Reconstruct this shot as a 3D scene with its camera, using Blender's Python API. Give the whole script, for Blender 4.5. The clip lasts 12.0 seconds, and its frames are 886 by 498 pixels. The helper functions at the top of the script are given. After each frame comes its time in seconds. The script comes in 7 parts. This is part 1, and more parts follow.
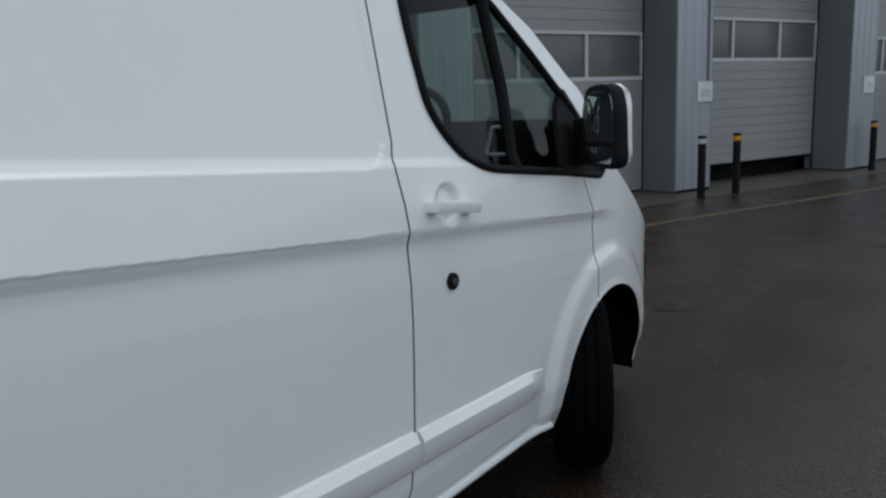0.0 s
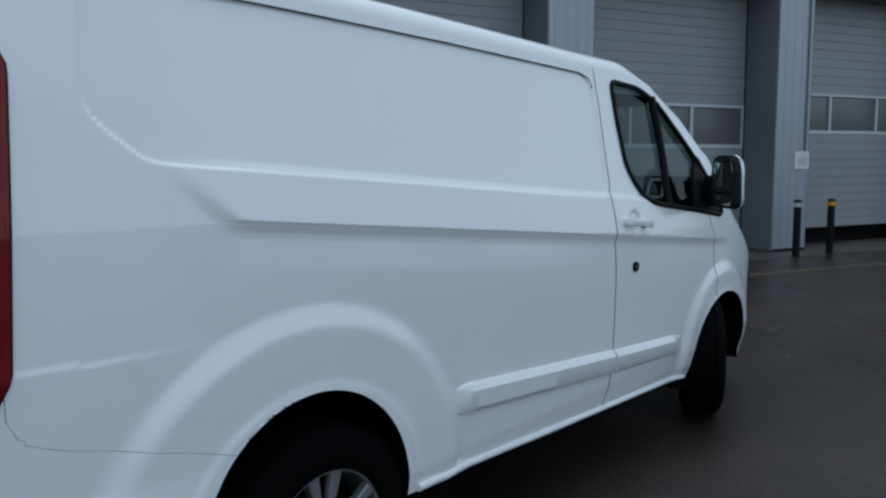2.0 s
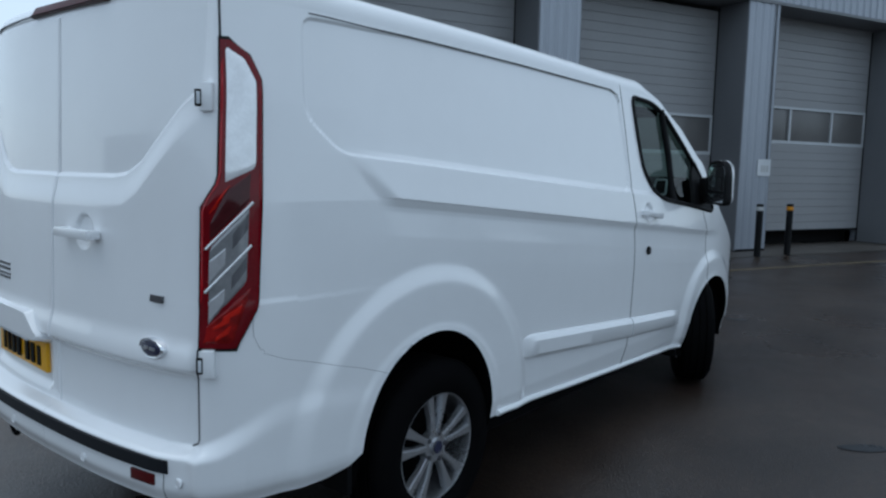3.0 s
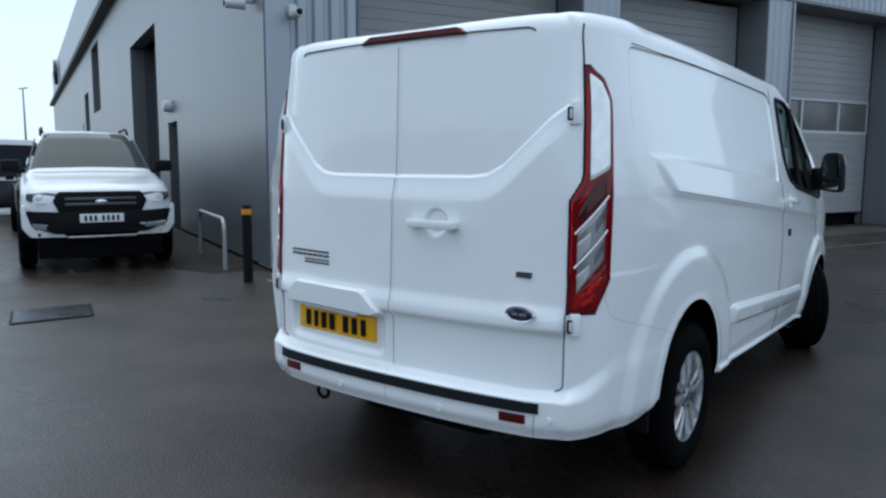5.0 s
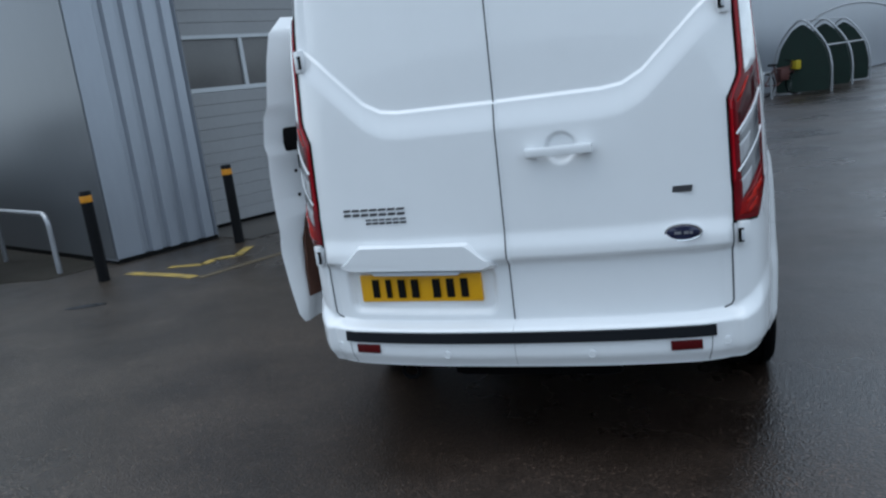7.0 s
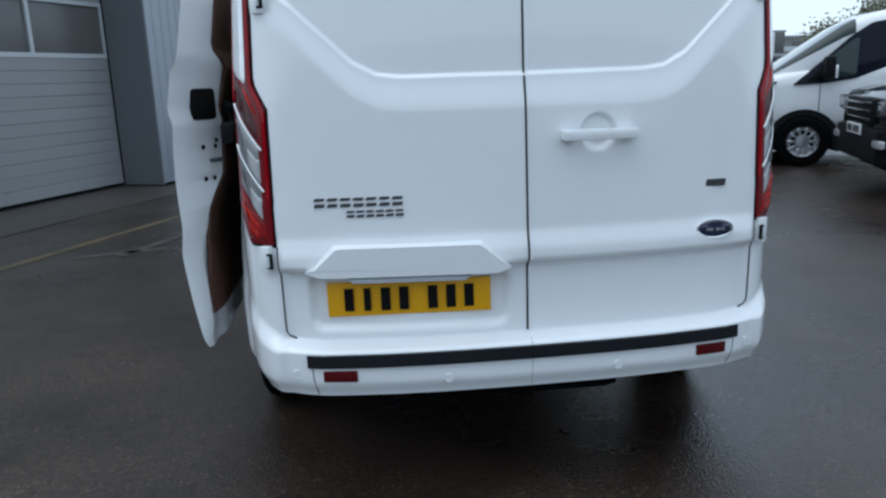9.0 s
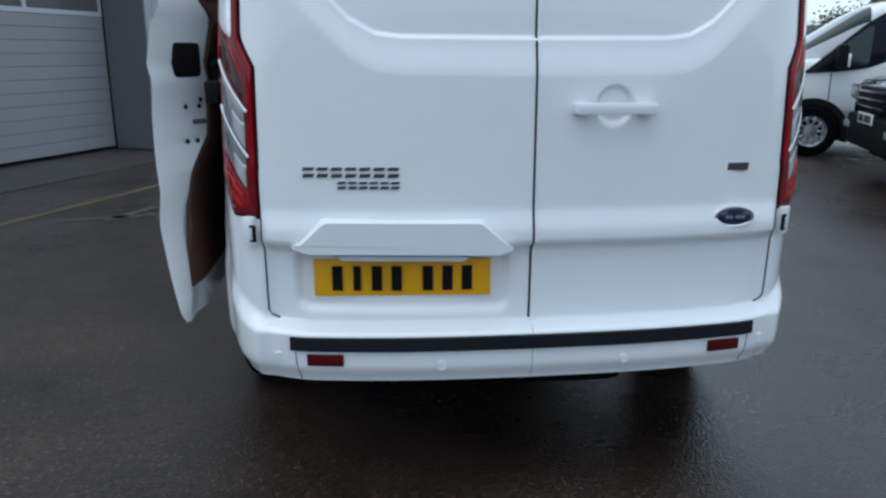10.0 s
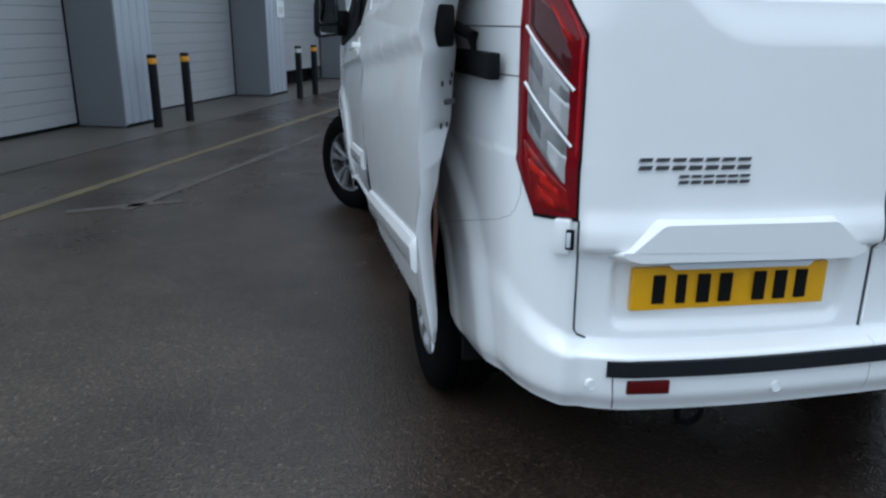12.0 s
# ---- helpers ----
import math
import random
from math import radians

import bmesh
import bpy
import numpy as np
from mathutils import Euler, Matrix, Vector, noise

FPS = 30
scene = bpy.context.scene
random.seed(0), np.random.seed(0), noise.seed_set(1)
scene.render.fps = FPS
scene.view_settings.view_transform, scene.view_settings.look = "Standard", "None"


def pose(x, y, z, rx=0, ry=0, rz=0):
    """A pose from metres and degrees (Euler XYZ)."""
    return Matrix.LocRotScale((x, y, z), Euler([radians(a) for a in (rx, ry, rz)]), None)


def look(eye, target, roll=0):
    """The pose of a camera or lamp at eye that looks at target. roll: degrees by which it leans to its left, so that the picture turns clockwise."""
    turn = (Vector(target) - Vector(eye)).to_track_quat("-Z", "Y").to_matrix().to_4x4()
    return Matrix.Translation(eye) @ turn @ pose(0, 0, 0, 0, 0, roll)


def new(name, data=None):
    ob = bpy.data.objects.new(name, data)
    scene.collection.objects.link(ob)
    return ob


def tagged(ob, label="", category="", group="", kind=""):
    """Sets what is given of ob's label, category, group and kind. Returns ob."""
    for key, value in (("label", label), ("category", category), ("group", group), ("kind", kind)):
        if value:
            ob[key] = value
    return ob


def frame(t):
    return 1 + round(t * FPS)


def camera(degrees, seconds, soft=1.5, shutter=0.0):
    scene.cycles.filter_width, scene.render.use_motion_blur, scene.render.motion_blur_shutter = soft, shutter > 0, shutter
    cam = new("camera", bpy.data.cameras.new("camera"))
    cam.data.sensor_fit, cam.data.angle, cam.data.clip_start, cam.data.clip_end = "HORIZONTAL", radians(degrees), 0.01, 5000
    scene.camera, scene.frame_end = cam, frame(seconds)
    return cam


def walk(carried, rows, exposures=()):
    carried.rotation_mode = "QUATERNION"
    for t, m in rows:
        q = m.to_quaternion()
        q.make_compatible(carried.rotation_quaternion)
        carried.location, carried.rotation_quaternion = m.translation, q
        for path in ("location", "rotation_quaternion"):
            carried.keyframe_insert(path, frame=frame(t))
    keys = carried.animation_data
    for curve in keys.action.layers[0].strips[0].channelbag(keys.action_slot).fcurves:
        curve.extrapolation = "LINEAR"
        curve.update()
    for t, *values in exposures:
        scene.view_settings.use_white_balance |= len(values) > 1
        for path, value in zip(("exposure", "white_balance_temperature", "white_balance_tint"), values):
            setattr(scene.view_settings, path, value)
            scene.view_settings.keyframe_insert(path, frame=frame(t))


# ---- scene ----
cam = camera(62.0, 12.0, soft=2.4)
PATH = [
    (0, (2.12, 1.171, 1.434), (0.977, 2.769, 1.062), -2.5),
    (0.5, (2.259, 0.843, 1.435), (0.981, 2.345, 1.103), -0.4),
    (1, (2.335, 0.437, 1.427), (1.088, 1.984, 1.195), -0.6),
    (1.5, (2.468, 0.023, 1.414), (1.208, 1.569, 1.264), 0.2),
    (2, (2.614, -0.369, 1.432), (1.284, 1.11, 1.217), -0.5),
    (2.5, (2.646, -0.808, 1.419), (1.387, 0.732, 1.215), -1.0),
    (3, (2.691, -1.198, 1.415), (1.446, 0.352, 1.195), 1.2),
    (5, (2.028, -2.425, 1.432), (0.846, -0.829, 1.192), 0.2),
    (5.5, (1.673, -2.601, 1.405), (0.616, -0.923, 1.146), 2.1),
    (6, (1.339, -2.694, 1.424), (0.475, -0.925, 1.070), 0.4),
    (6.5, (0.985, -2.682, 1.441), (0.219, -0.880, 1.029), -6.0),
    (8.5, (-0.308, -2.404, 1.366), (-0.315, -0.447, 0.936), -1.4),
    (9, (-0.504, -2.275, 1.361), (-0.300, -0.330, 0.905), -2.1),
    (9.5, (-0.516, -2.162, 1.338), (-0.299, -0.228, 0.851), -0.7),
    (10, (-0.491, -2.103, 1.324), (-0.278, -0.176, 0.808), 0.2),
    (10.5, (-0.580, -2.016, 1.301), (-0.421, -0.072, 0.828), 1.4),
    (11, (-0.871, -1.913, 1.326), (-0.659, 0.030, 0.867), -0.2),
    (11.5, (-1.135, -1.766, 1.301), (-0.828, 0.168, 0.858), -0.4),
    (12, (-1.478, -1.556, 1.306), (-1.047, 0.318, 0.717), 0.5),
]
walk(cam, [(t, look(eye, target, roll)) for t, eye, target, roll in PATH],
     exposures=[(0, 0.22, 7050, 9), (0.5, 0.17, 6850, 8), (1, 0.12, 6450, 7), (2, 0.12, 6100, 6), (3, 0.12, 6020, 6), (5, 0.44, 6040, 6), (6.5, 0.50, 6160, 7), (8.5, 0.48, 6120, 6), (10.5, 0.42, 6110, 6), (11, 0.40, 6090, 6), (11.5, 0.58, 6150, 6), (12, 0.76, 6210, 6)])

# ---------------------------------------------------------------- sky and light
world = bpy.data.worlds.new("overcast_sky")
scene.world = world
world.use_nodes = True
wn, wl = world.node_tree.nodes, world.node_tree.links
wn.clear()
sky = wn.new("ShaderNodeTexSky")
sky.sky_type = "NISHITA"
sky.sun_disc = False
sky.sun_elevation, sky.sun_rotation = radians(74), radians(278)
sky.air_density, sky.dust_density, sky.ozone_density = 1.0, 1.2, 1.0
bg = wn.new("ShaderNodeBackground")
bg.inputs["Strength"].default_value = 0.15
hue = wn.new("ShaderNodeHueSaturation")
hue.inputs["Saturation"].default_value = 0.75
out = wn.new("ShaderNodeOutputWorld")
wl.new(sky.outputs[0], hue.inputs["Color"])
cloud = wn.new("ShaderNodeMix")
cloud.data_type = "RGBA"
cloud.inputs["Factor"].default_value = 0.75
cloud.inputs["B"].default_value = (4.36, 5.1, 5.90, 1)
wl.new(hue.outputs[0], cloud.inputs["A"])
wl.new(cloud.outputs["Result"], bg.inputs[0])
wl.new(bg.outputs[0], out.inputs[0])

sun = new("sun", bpy.data.lights.new("sun", "SUN"))
sun.data.energy, sun.data.angle, sun.data.color = 0.85, radians(70), (1.0, 0.985, 0.96)
sun.matrix_world = look((-4.5, 0.6, 16), (0, 0, 0))


# ---------------------------------------------------------------- materials
def mat(name, base, rough=0.5, metal=0.0, vary=0.12, scale=3.0, fine=60.0, bump=0.0, dirt=None, coat=0.0, spec=0.5, stretch=(1, 1, 1), piece=0.0):
    """A surface with a slow and a fine variation of tone and gloss, and fine relief."""
    m = bpy.data.materials.new(name)
    m.use_nodes = True
    n, l = m.node_tree.nodes, m.node_tree.links
    b = n["Principled BSDF"]
    co = n.new("ShaderNodeTexCoord")
    mp = n.new("ShaderNodeMapping")
    mp.inputs["Scale"].default_value = stretch
    l.new(co.outputs["Object"], mp.inputs["Vector"])
    slow, quick = n.new("ShaderNodeTexNoise"), n.new("ShaderNodeTexNoise")
    for q, s in ((slow, scale), (quick, fine)):
        q.inputs["Scale"].default_value, q.inputs["Detail"].default_value = s, 5
        l.new(mp.outputs[0], q.inputs["Vector"])
    both = n.new("ShaderNodeMath")
    both.operation = "MULTIPLY_ADD"
    both.inputs[1].default_value = 0.65
    l.new(slow.outputs["Fac"], both.inputs[0])
    part_ = n.new("ShaderNodeMath")
    part_.operation = "MULTIPLY"
    part_.inputs[1].default_value = 0.35
    l.new(quick.outputs["Fac"], part_.inputs[0])
    l.new(part_.outputs[0], both.inputs[2])
    ramp = n.new("ShaderNodeMapRange")
    ramp.inputs["From Min"].default_value, ramp.inputs["From Max"].default_value = 0.3, 0.7
    l.new(both.outputs[0], ramp.inputs["Value"])
    mix = n.new("ShaderNodeMix")
    mix.data_type = "RGBA"
    lo = [c * (1 - vary) for c in base] if dirt is None else list(dirt)
    hi = [min(1, c * (1 + vary)) for c in base]
    mix.inputs["A"].default_value, mix.inputs["B"].default_value = (*lo, 1), (*hi, 1)
    l.new(ramp.outputs[0], mix.inputs["Factor"])
    colour = mix.outputs["Result"]
    if piece:
        info, hsv = n.new("ShaderNodeObjectInfo"), n.new("ShaderNodeHueSaturation")
        rng = n.new("ShaderNodeMapRange")
        rng.inputs["To Min"].default_value, rng.inputs["To Max"].default_value = 1 - piece, 1 + piece
        l.new(info.outputs["Random"], rng.inputs["Value"])
        l.new(rng.outputs[0], hsv.inputs["Value"])
        l.new(colour, hsv.inputs["Color"])
        colour = hsv.outputs[0]
    l.new(colour, b.inputs["Base Color"])
    rr = n.new("ShaderNodeMapRange")
    rr.inputs["To Min"].default_value, rr.inputs["To Max"].default_value = max(0, rough * 0.8), min(1, rough * 1.2)
    l.new(both.outputs[0], rr.inputs["Value"])
    l.new(rr.outputs[0], b.inputs["Roughness"])
    b.inputs["Metallic"].default_value = metal
    b.inputs["Specular IOR Level"].default_value = spec
    b.inputs["Coat Weight"].default_value = coat
    b.inputs["Coat Roughness"].default_value = 0.04
    if bump:
        bp = n.new("ShaderNodeBump")
        bp.inputs["Strength"].default_value, bp.inputs["Distance"].default_value = 0.6, bump
        l.new(quick.outputs["Fac"], bp.inputs["Height"])
        l.new(bp.outputs[0], b.inputs["Normal"])
    return m


def glassy(name, base, rough=0.02, alpha=1.0, trans=0.0, ior=1.45):
    m = bpy.data.materials.new(name)
    m.use_nodes = True
    b = m.node_tree.nodes["Principled BSDF"]
    b.inputs["Base Color"].default_value = (*base, 1)
    b.inputs["Roughness"].default_value = rough
    b.inputs["Transmission Weight"].default_value = trans
    b.inputs["IOR"].default_value = ior
    b.inputs["Alpha"].default_value = alpha
    return m


PAINT = mat("white_van_paint", (0.84, 0.855, 0.87), 0.22, vary=0.02, scale=1.5, fine=9, coat=0.7, spec=0.5)
PAINT_B = mat("white_car_paint", (0.80, 0.81, 0.82), 0.25, vary=0.03, scale=2, coat=0.6)
PLASTIC = mat("black_plastic", (0.006, 0.0065, 0.0075), 0.6, spec=0.14, vary=0.3, bump=0.0006, fine=300)
PAD = mat("grained_step_plastic", (0.009, 0.0105, 0.014), 0.6, spec=0.2, vary=0.25, bump=0.001, fine=250)
RUBBER = mat("tyre_rubber", (0.0032, 0.0032, 0.0036), 0.9, spec=0.04, vary=0.35, fine=120, bump=0.0006)
SEAL = mat("rubber_seal", (0.02, 0.022, 0.026), 0.6, vary=0.2)
GAP = mat("shut_line_shade", (0.05, 0.055, 0.062), 0.6, vary=0.2)
ALLOY = mat("silver_alloy", (0.55, 0.56, 0.58), 0.28, 0.9, vary=0.06, fine=80)
CHROME = mat("chrome", (0.75, 0.76, 0.78), 0.08, 1.0, vary=0.03)
BADGE = mat("dark_badge_metal", (0.12, 0.12, 0.13), 0.3, 0.7, vary=0.1)
OVALB = mat("dark_blue_enamel", (0.012, 0.016, 0.05), 0.15, vary=0.1, coat=0.5)
REDGLOW = mat("bright_red_reflector", (0.36, 0.004, 0.010), 0.15, vary=0.3, scale=8, fine=70, coat=0.2, spec=0.2)
RED = mat("red_lens", (0.150, 0.002, 0.006), 0.10, vary=0.25, scale=12, fine=90, coat=0.25, spec=0.2)
REDDARK = mat("dark_red_reflector", (0.085, 0.004, 0.005), 0.3, vary=0.3, fine=150, coat=0.1, spec=0.2)
ORANGE = mat("deep_red_lens", (0.23, 0.004, 0.004), 0.1, vary=0.5, scale=17, fine=45, coat=0.25, spec=0.2, dirt=(0.05, 0.001, 0.001))
EMBER = mat("bright_orange_red_patch", (0.48, 0.012, 0.006), 0.12, vary=0.3, scale=30, fine=90, coat=0.2, spec=0.2)
SMOKE = mat("smoked_lens_red", (0.055, 0.008, 0.010), 0.12, vary=0.3, scale=18, coat=0.3, spec=0.2)
CLEAR = mat("clear_ribbed_lens", (0.86, 0.87, 0.88), 0.12, 0.25, vary=0.12, scale=20, fine=110, coat=0.8)
CLEARG = mat("grey_clear_lens", (0.27, 0.275, 0.285), 0.15, 0.4, vary=0.25, scale=9, fine=60, coat=0.5)
BRIGHTG = mat("bright_lamp_reflector", (0.46, 0.465, 0.48), 0.16, 0.3, vary=0.18, scale=14, fine=220, coat=0.5, bump=0.0004)
DARKG = mat("dark_lamp_chamber", (0.12, 0.12, 0.13), 0.15, 0.3, vary=0.3, scale=14, coat=0.5)
PLATE = mat("yellow_plate", (0.76, 0.375, 0.006), 0.3, vary=0.05)
PLATEW = mat("white_plate", (0.75, 0.77, 0.78), 0.3, vary=0.05)
INK = mat("plate_ink", (0.006, 0.006, 0.006), 0.6, spec=0.1, vary=0.1)
PLY = mat("brown_plywood_lining", (0.085, 0.032, 0.018), 0.6, vary=0.3, scale=4, fine=40, stretch=(1, 8, 1))
# darker than real trim, to deepen the shade in arches and underneath
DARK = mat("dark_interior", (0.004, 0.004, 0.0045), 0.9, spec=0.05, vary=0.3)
INNERP = mat("bare_inner_paint", (0.62, 0.66, 0.70), 0.35, vary=0.05, coat=0.3)
def pane_glass(name, tint, gloss):
    """A thin pane: lets tinted light through and mirrors a little, more at a slant."""
    m = bpy.data.materials.new(name)
    m.use_nodes = True
    n, l = m.node_tree.nodes, m.node_tree.links
    n.clear()
    tr, gl, mx, fr, pw, o = (n.new("ShaderNode" + k) for k in ("BsdfTransparent", "BsdfGlossy", "MixShader", "LayerWeight", "MapRange", "OutputMaterial"))
    tr.inputs[0].default_value = (*tint, 1)
    gl.inputs["Roughness"].default_value = 0.01
    gl.inputs[0].default_value = (gloss, gloss, gloss, 1)
    fr.inputs["Blend"].default_value = 0.5
    for key, v in (("From Min", 0.45), ("From Max", 1.0), ("To Min", 0.04), ("To Max", 0.26)):
        pw.inputs[key].default_value = v
    l.new(fr.outputs["Facing"], pw.inputs["Value"])
    l.new(pw.outputs[0], mx.inputs[0])
    l.new(tr.outputs[0], mx.inputs[1])
    l.new(gl.outputs[0], mx.inputs[2])
    l.new(mx.outputs[0], o.inputs[0])
    return m


GLASS = pane_glass("tinted_side_glass", (0.58, 0.68, 0.64), 0.6)
WGLASS = glassy("dark_windscreen_glass", (0.024, 0.038, 0.038), 0.03, ior=1.38)
TINTED = mat("dark_tinted_glass", (0.008, 0.010, 0.018), 0.08, vary=0.1, spec=0.12)
MIRROR = glassy("mirror_glass", (0.42, 0.44, 0.46), 0.02)
MIRROR.node_tree.nodes["Principled BSDF"].inputs["Metallic"].default_value = 1.0
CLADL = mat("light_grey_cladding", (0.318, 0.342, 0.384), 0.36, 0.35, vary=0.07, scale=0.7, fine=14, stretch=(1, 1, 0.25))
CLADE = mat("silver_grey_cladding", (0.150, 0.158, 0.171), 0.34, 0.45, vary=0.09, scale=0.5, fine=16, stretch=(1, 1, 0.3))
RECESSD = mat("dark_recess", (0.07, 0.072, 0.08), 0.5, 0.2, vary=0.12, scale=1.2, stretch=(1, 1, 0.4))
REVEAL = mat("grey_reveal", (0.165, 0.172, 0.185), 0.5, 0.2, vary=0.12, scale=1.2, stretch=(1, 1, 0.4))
SHUT = mat("grey_shutter_paint", (0.278, 0.280, 0.287), 0.42, vary=0.09, scale=0.8, fine=25, piece=0.02)
SHUTW = mat("pale_window_frame", (0.50, 0.52, 0.54), 0.4, vary=0.05)
SHUTG = mat("dull_dark_panel", (0.125, 0.121, 0.118), 0.30, vary=0.15, scale=2)
BASEK = mat("black_base_strip", (0.007, 0.007, 0.007), 0.8, spec=0.1, vary=0.3)
FASCIA = mat("pale_fascia", (0.42, 0.44, 0.47), 0.4, 0.1, vary=0.06, scale=0.4)
GUTTER = mat("dark_gutter", (0.045, 0.05, 0.055), 0.5, vary=0.2)
BOLL = mat("black_bollard", (0.006, 0.0065, 0.0075), 0.5, spec=0.15, vary=0.3, fine=90)
AMBER = mat("amber_band", (0.62, 0.25, 0.01), 0.4, vary=0.15, fine=60)
SILVERB = mat("worn_pale_band", (0.45, 0.46, 0.46), 0.4, vary=0.2)
GALV = mat("galvanised_steel", (0.38, 0.39, 0.41), 0.4, 0.6, vary=0.15, fine=40)
YELL = mat("worn_yellow_paint", (0.40, 0.27, 0.045), 0.6, vary=0.3, dirt=(0.10, 0.085, 0.05), scale=5, fine=40)
YFAINT = mat("faded_yellow_paint", (0.125, 0.092, 0.040), 0.6, dirt=(0.048, 0.040, 0.032), scale=4, fine=40)
WFAINT = mat("faded_white_paint", (0.080, 0.074, 0.070), 0.65, dirt=(0.038, 0.033, 0.029), scale=7, fine=50, spec=0.25)
CONC = mat("damp_concrete_apron", (0.062, 0.055, 0.048), 0.5, vary=0.4, scale=1.3, fine=50, bump=0.002)
MOSS_SHADE = mat("mossy_dirt_and_shade", (0.014, 0.0125, 0.009), 0.7, vary=0.5, scale=3, fine=60, bump=0.003, spec=0.2, dirt=(0.028, 0.024, 0.018))
IRON = mat("wet_iron_cover", (0.028, 0.03, 0.033), 0.28, 0.4, vary=0.3, fine=80, bump=0.002)
GREEN = mat("dark_green_canvas", (0.006, 0.022, 0.016), 0.7, vary=0.3, scale=4)
LEAF = mat("spring_leaves", (0.15, 0.15, 0.085), 0.6, vary=0.5, scale=2.0, fine=20)
BARK = mat("grey_bark", (0.10, 0.085, 0.07), 0.8, vary=0.3, fine=30)
NAVY = mat("dark_blue_car_paint", (0.010, 0.014, 0.030), 0.2, vary=0.15, coat=0.7)
BLACKP = mat("black_car_paint", (0.008, 0.008, 0.010), 0.18, vary=0.15, coat=0.8)
SILVERP = mat("silver_car_paint", (0.35, 0.36, 0.38), 0.3, 0.6, vary=0.05, coat=0.5)
WALLF = mat("far_brick_and_render", (0.23, 0.22, 0.21), 0.8, vary=0.25, scale=0.3)
DULLW = mat("dull_dark_wall", (0.095, 0.093, 0.092), 0.8, vary=0.25, scale=0.3)
ROOFF = mat("far_pale_roof", (0.34, 0.36, 0.38), 0.6, vary=0.1, scale=0.1)
PALEF = mat("far_pale_sheeting", (0.62, 0.64, 0.66), 0.6, vary=0.12, scale=0.1)
PAPER = mat("white_notice", (0.6, 0.62, 0.64), 0.6, vary=0.1)
REDP = mat("worn_red_plastic", (0.085, 0.028, 0.024), 0.5, vary=0.3)
YELP = mat("yellow_plastic", (0.55, 0.42, 0.02), 0.5, vary=0.2)


def asphalt():
    """Damp tarmac: dark stones, slow damp patches with more gloss, tyre-worn streaks."""
    m = bpy.data.materials.new("damp_asphalt")
    m.use_nodes = True
    n, l = m.node_tree.nodes, m.node_tree.links
    b = n["Principled BSDF"]
    co = n.new("ShaderNodeTexCoord")

    def noise_at(s, detail=6, rough=0.6):
        q = n.new("ShaderNodeTexNoise")
        q.inputs["Scale"].default_value, q.inputs["Detail"].default_value, q.inputs["Roughness"].default_value = s, detail, rough
        l.new(co.outputs["Object"], q.inputs["Vector"])
        return q.outputs["Fac"]

    def rng(src, a, c, lo, hi):
        q = n.new("ShaderNodeMapRange")
        for key, v in (("From Min", a), ("From Max", c), ("To Min", lo), ("To Max", hi)):
            q.inputs[key].default_value = v
        l.new(src, q.inputs["Value"])
        return q.outputs[0]

    big, mid, fine = noise_at(0.35), noise_at(1.3), noise_at(70, 3)
    stones = n.new("ShaderNodeTexVoronoi")
    stones.inputs["Scale"].default_value = 110
    l.new(co.outputs["Object"], stones.inputs["Vector"])
    mix = n.new("ShaderNodeMix")
    mix.data_type = "RGBA"
    mix.inputs["A"].default_value, mix.inputs["B"].default_value = (0.0165, 0.0107, 0.0078, 1), (0.0325, 0.0215, 0.0160, 1)
    l.new(rng(mid, 0.36, 0.66, 0, 1), mix.inputs["Factor"])
    grit = n.new("ShaderNodeMix")
    grit.data_type = "RGBA"
    grit.blend_type = "MULTIPLY"
    grit.inputs["Factor"].default_value = 1
    cc = n.new("ShaderNodeCombineColor")
    sep = n.new("ShaderNodeSeparateColor")
    l.new(stones.outputs["Color"], sep.inputs[0])
    # tarmac painted paler to one side of the yard, for the sky's sheen
    xyz = n.new("ShaderNodeSeparateXYZ")
    l.new(co.outputs["Object"], xyz.inputs[0])
    edge = n.new("ShaderNodeMath")
    edge.operation = "MULTIPLY_ADD"
    edge.inputs[1].default_value = 2.4
    l.new(big, edge.inputs[0])
    l.new(xyz.outputs[0], edge.inputs[2])
    sky_sheen = rng(edge.outputs[0], 1.1, -1.1, 0.90, 1.65)
    tone0 = rng(sep.outputs[0], 0, 1, 0.50, 1.45)
    mul = n.new("ShaderNodeMath")
    mul.operation = "MULTIPLY"
    l.new(tone0, mul.inputs[0])
    l.new(sky_sheen, mul.inputs[1])
    tone = mul.outputs[0]
    # a few pale chips among the dark stones; the paler side is greyer
    chip = rng(sep.outputs[1], 0.86, 0.96, 1.0, 2.3)
    flecked = n.new("ShaderNodeMath")
    flecked.operation = "MULTIPLY"
    l.new(tone, flecked.inputs[0])
    l.new(chip, flecked.inputs[1])
    tone = flecked.outputs[0]
    grey = n.new("ShaderNodeMath")
    grey.operation = "MULTIPLY"
    l.new(tone, grey.inputs[0])
    l.new(rng(edge.outputs[0], 1.1, -1.1, 1.0, 0.86), grey.inputs[1])
    l.new(grey.outputs[0], cc.inputs[0])
    for k in (1, 2):
        l.new(tone, cc.inputs[k])
    l.new(mix.outputs["Result"], grit.inputs["A"])
    l.new(cc.outputs[0], grit.inputs["B"])
    l.new(grit.outputs["Result"], b.inputs["Base Color"])
    l.new(rng(big, 0.40, 0.60, 0.24, 0.46), b.inputs["Roughness"])
    b.inputs["Specular IOR Level"].default_value = 0.55
    bp = n.new("ShaderNodeBump")
    bp.inputs["Strength"].default_value, bp.inputs["Distance"].default_value = 0.42, 0.004
    add = n.new("ShaderNodeMath")
    add.operation = "ADD"
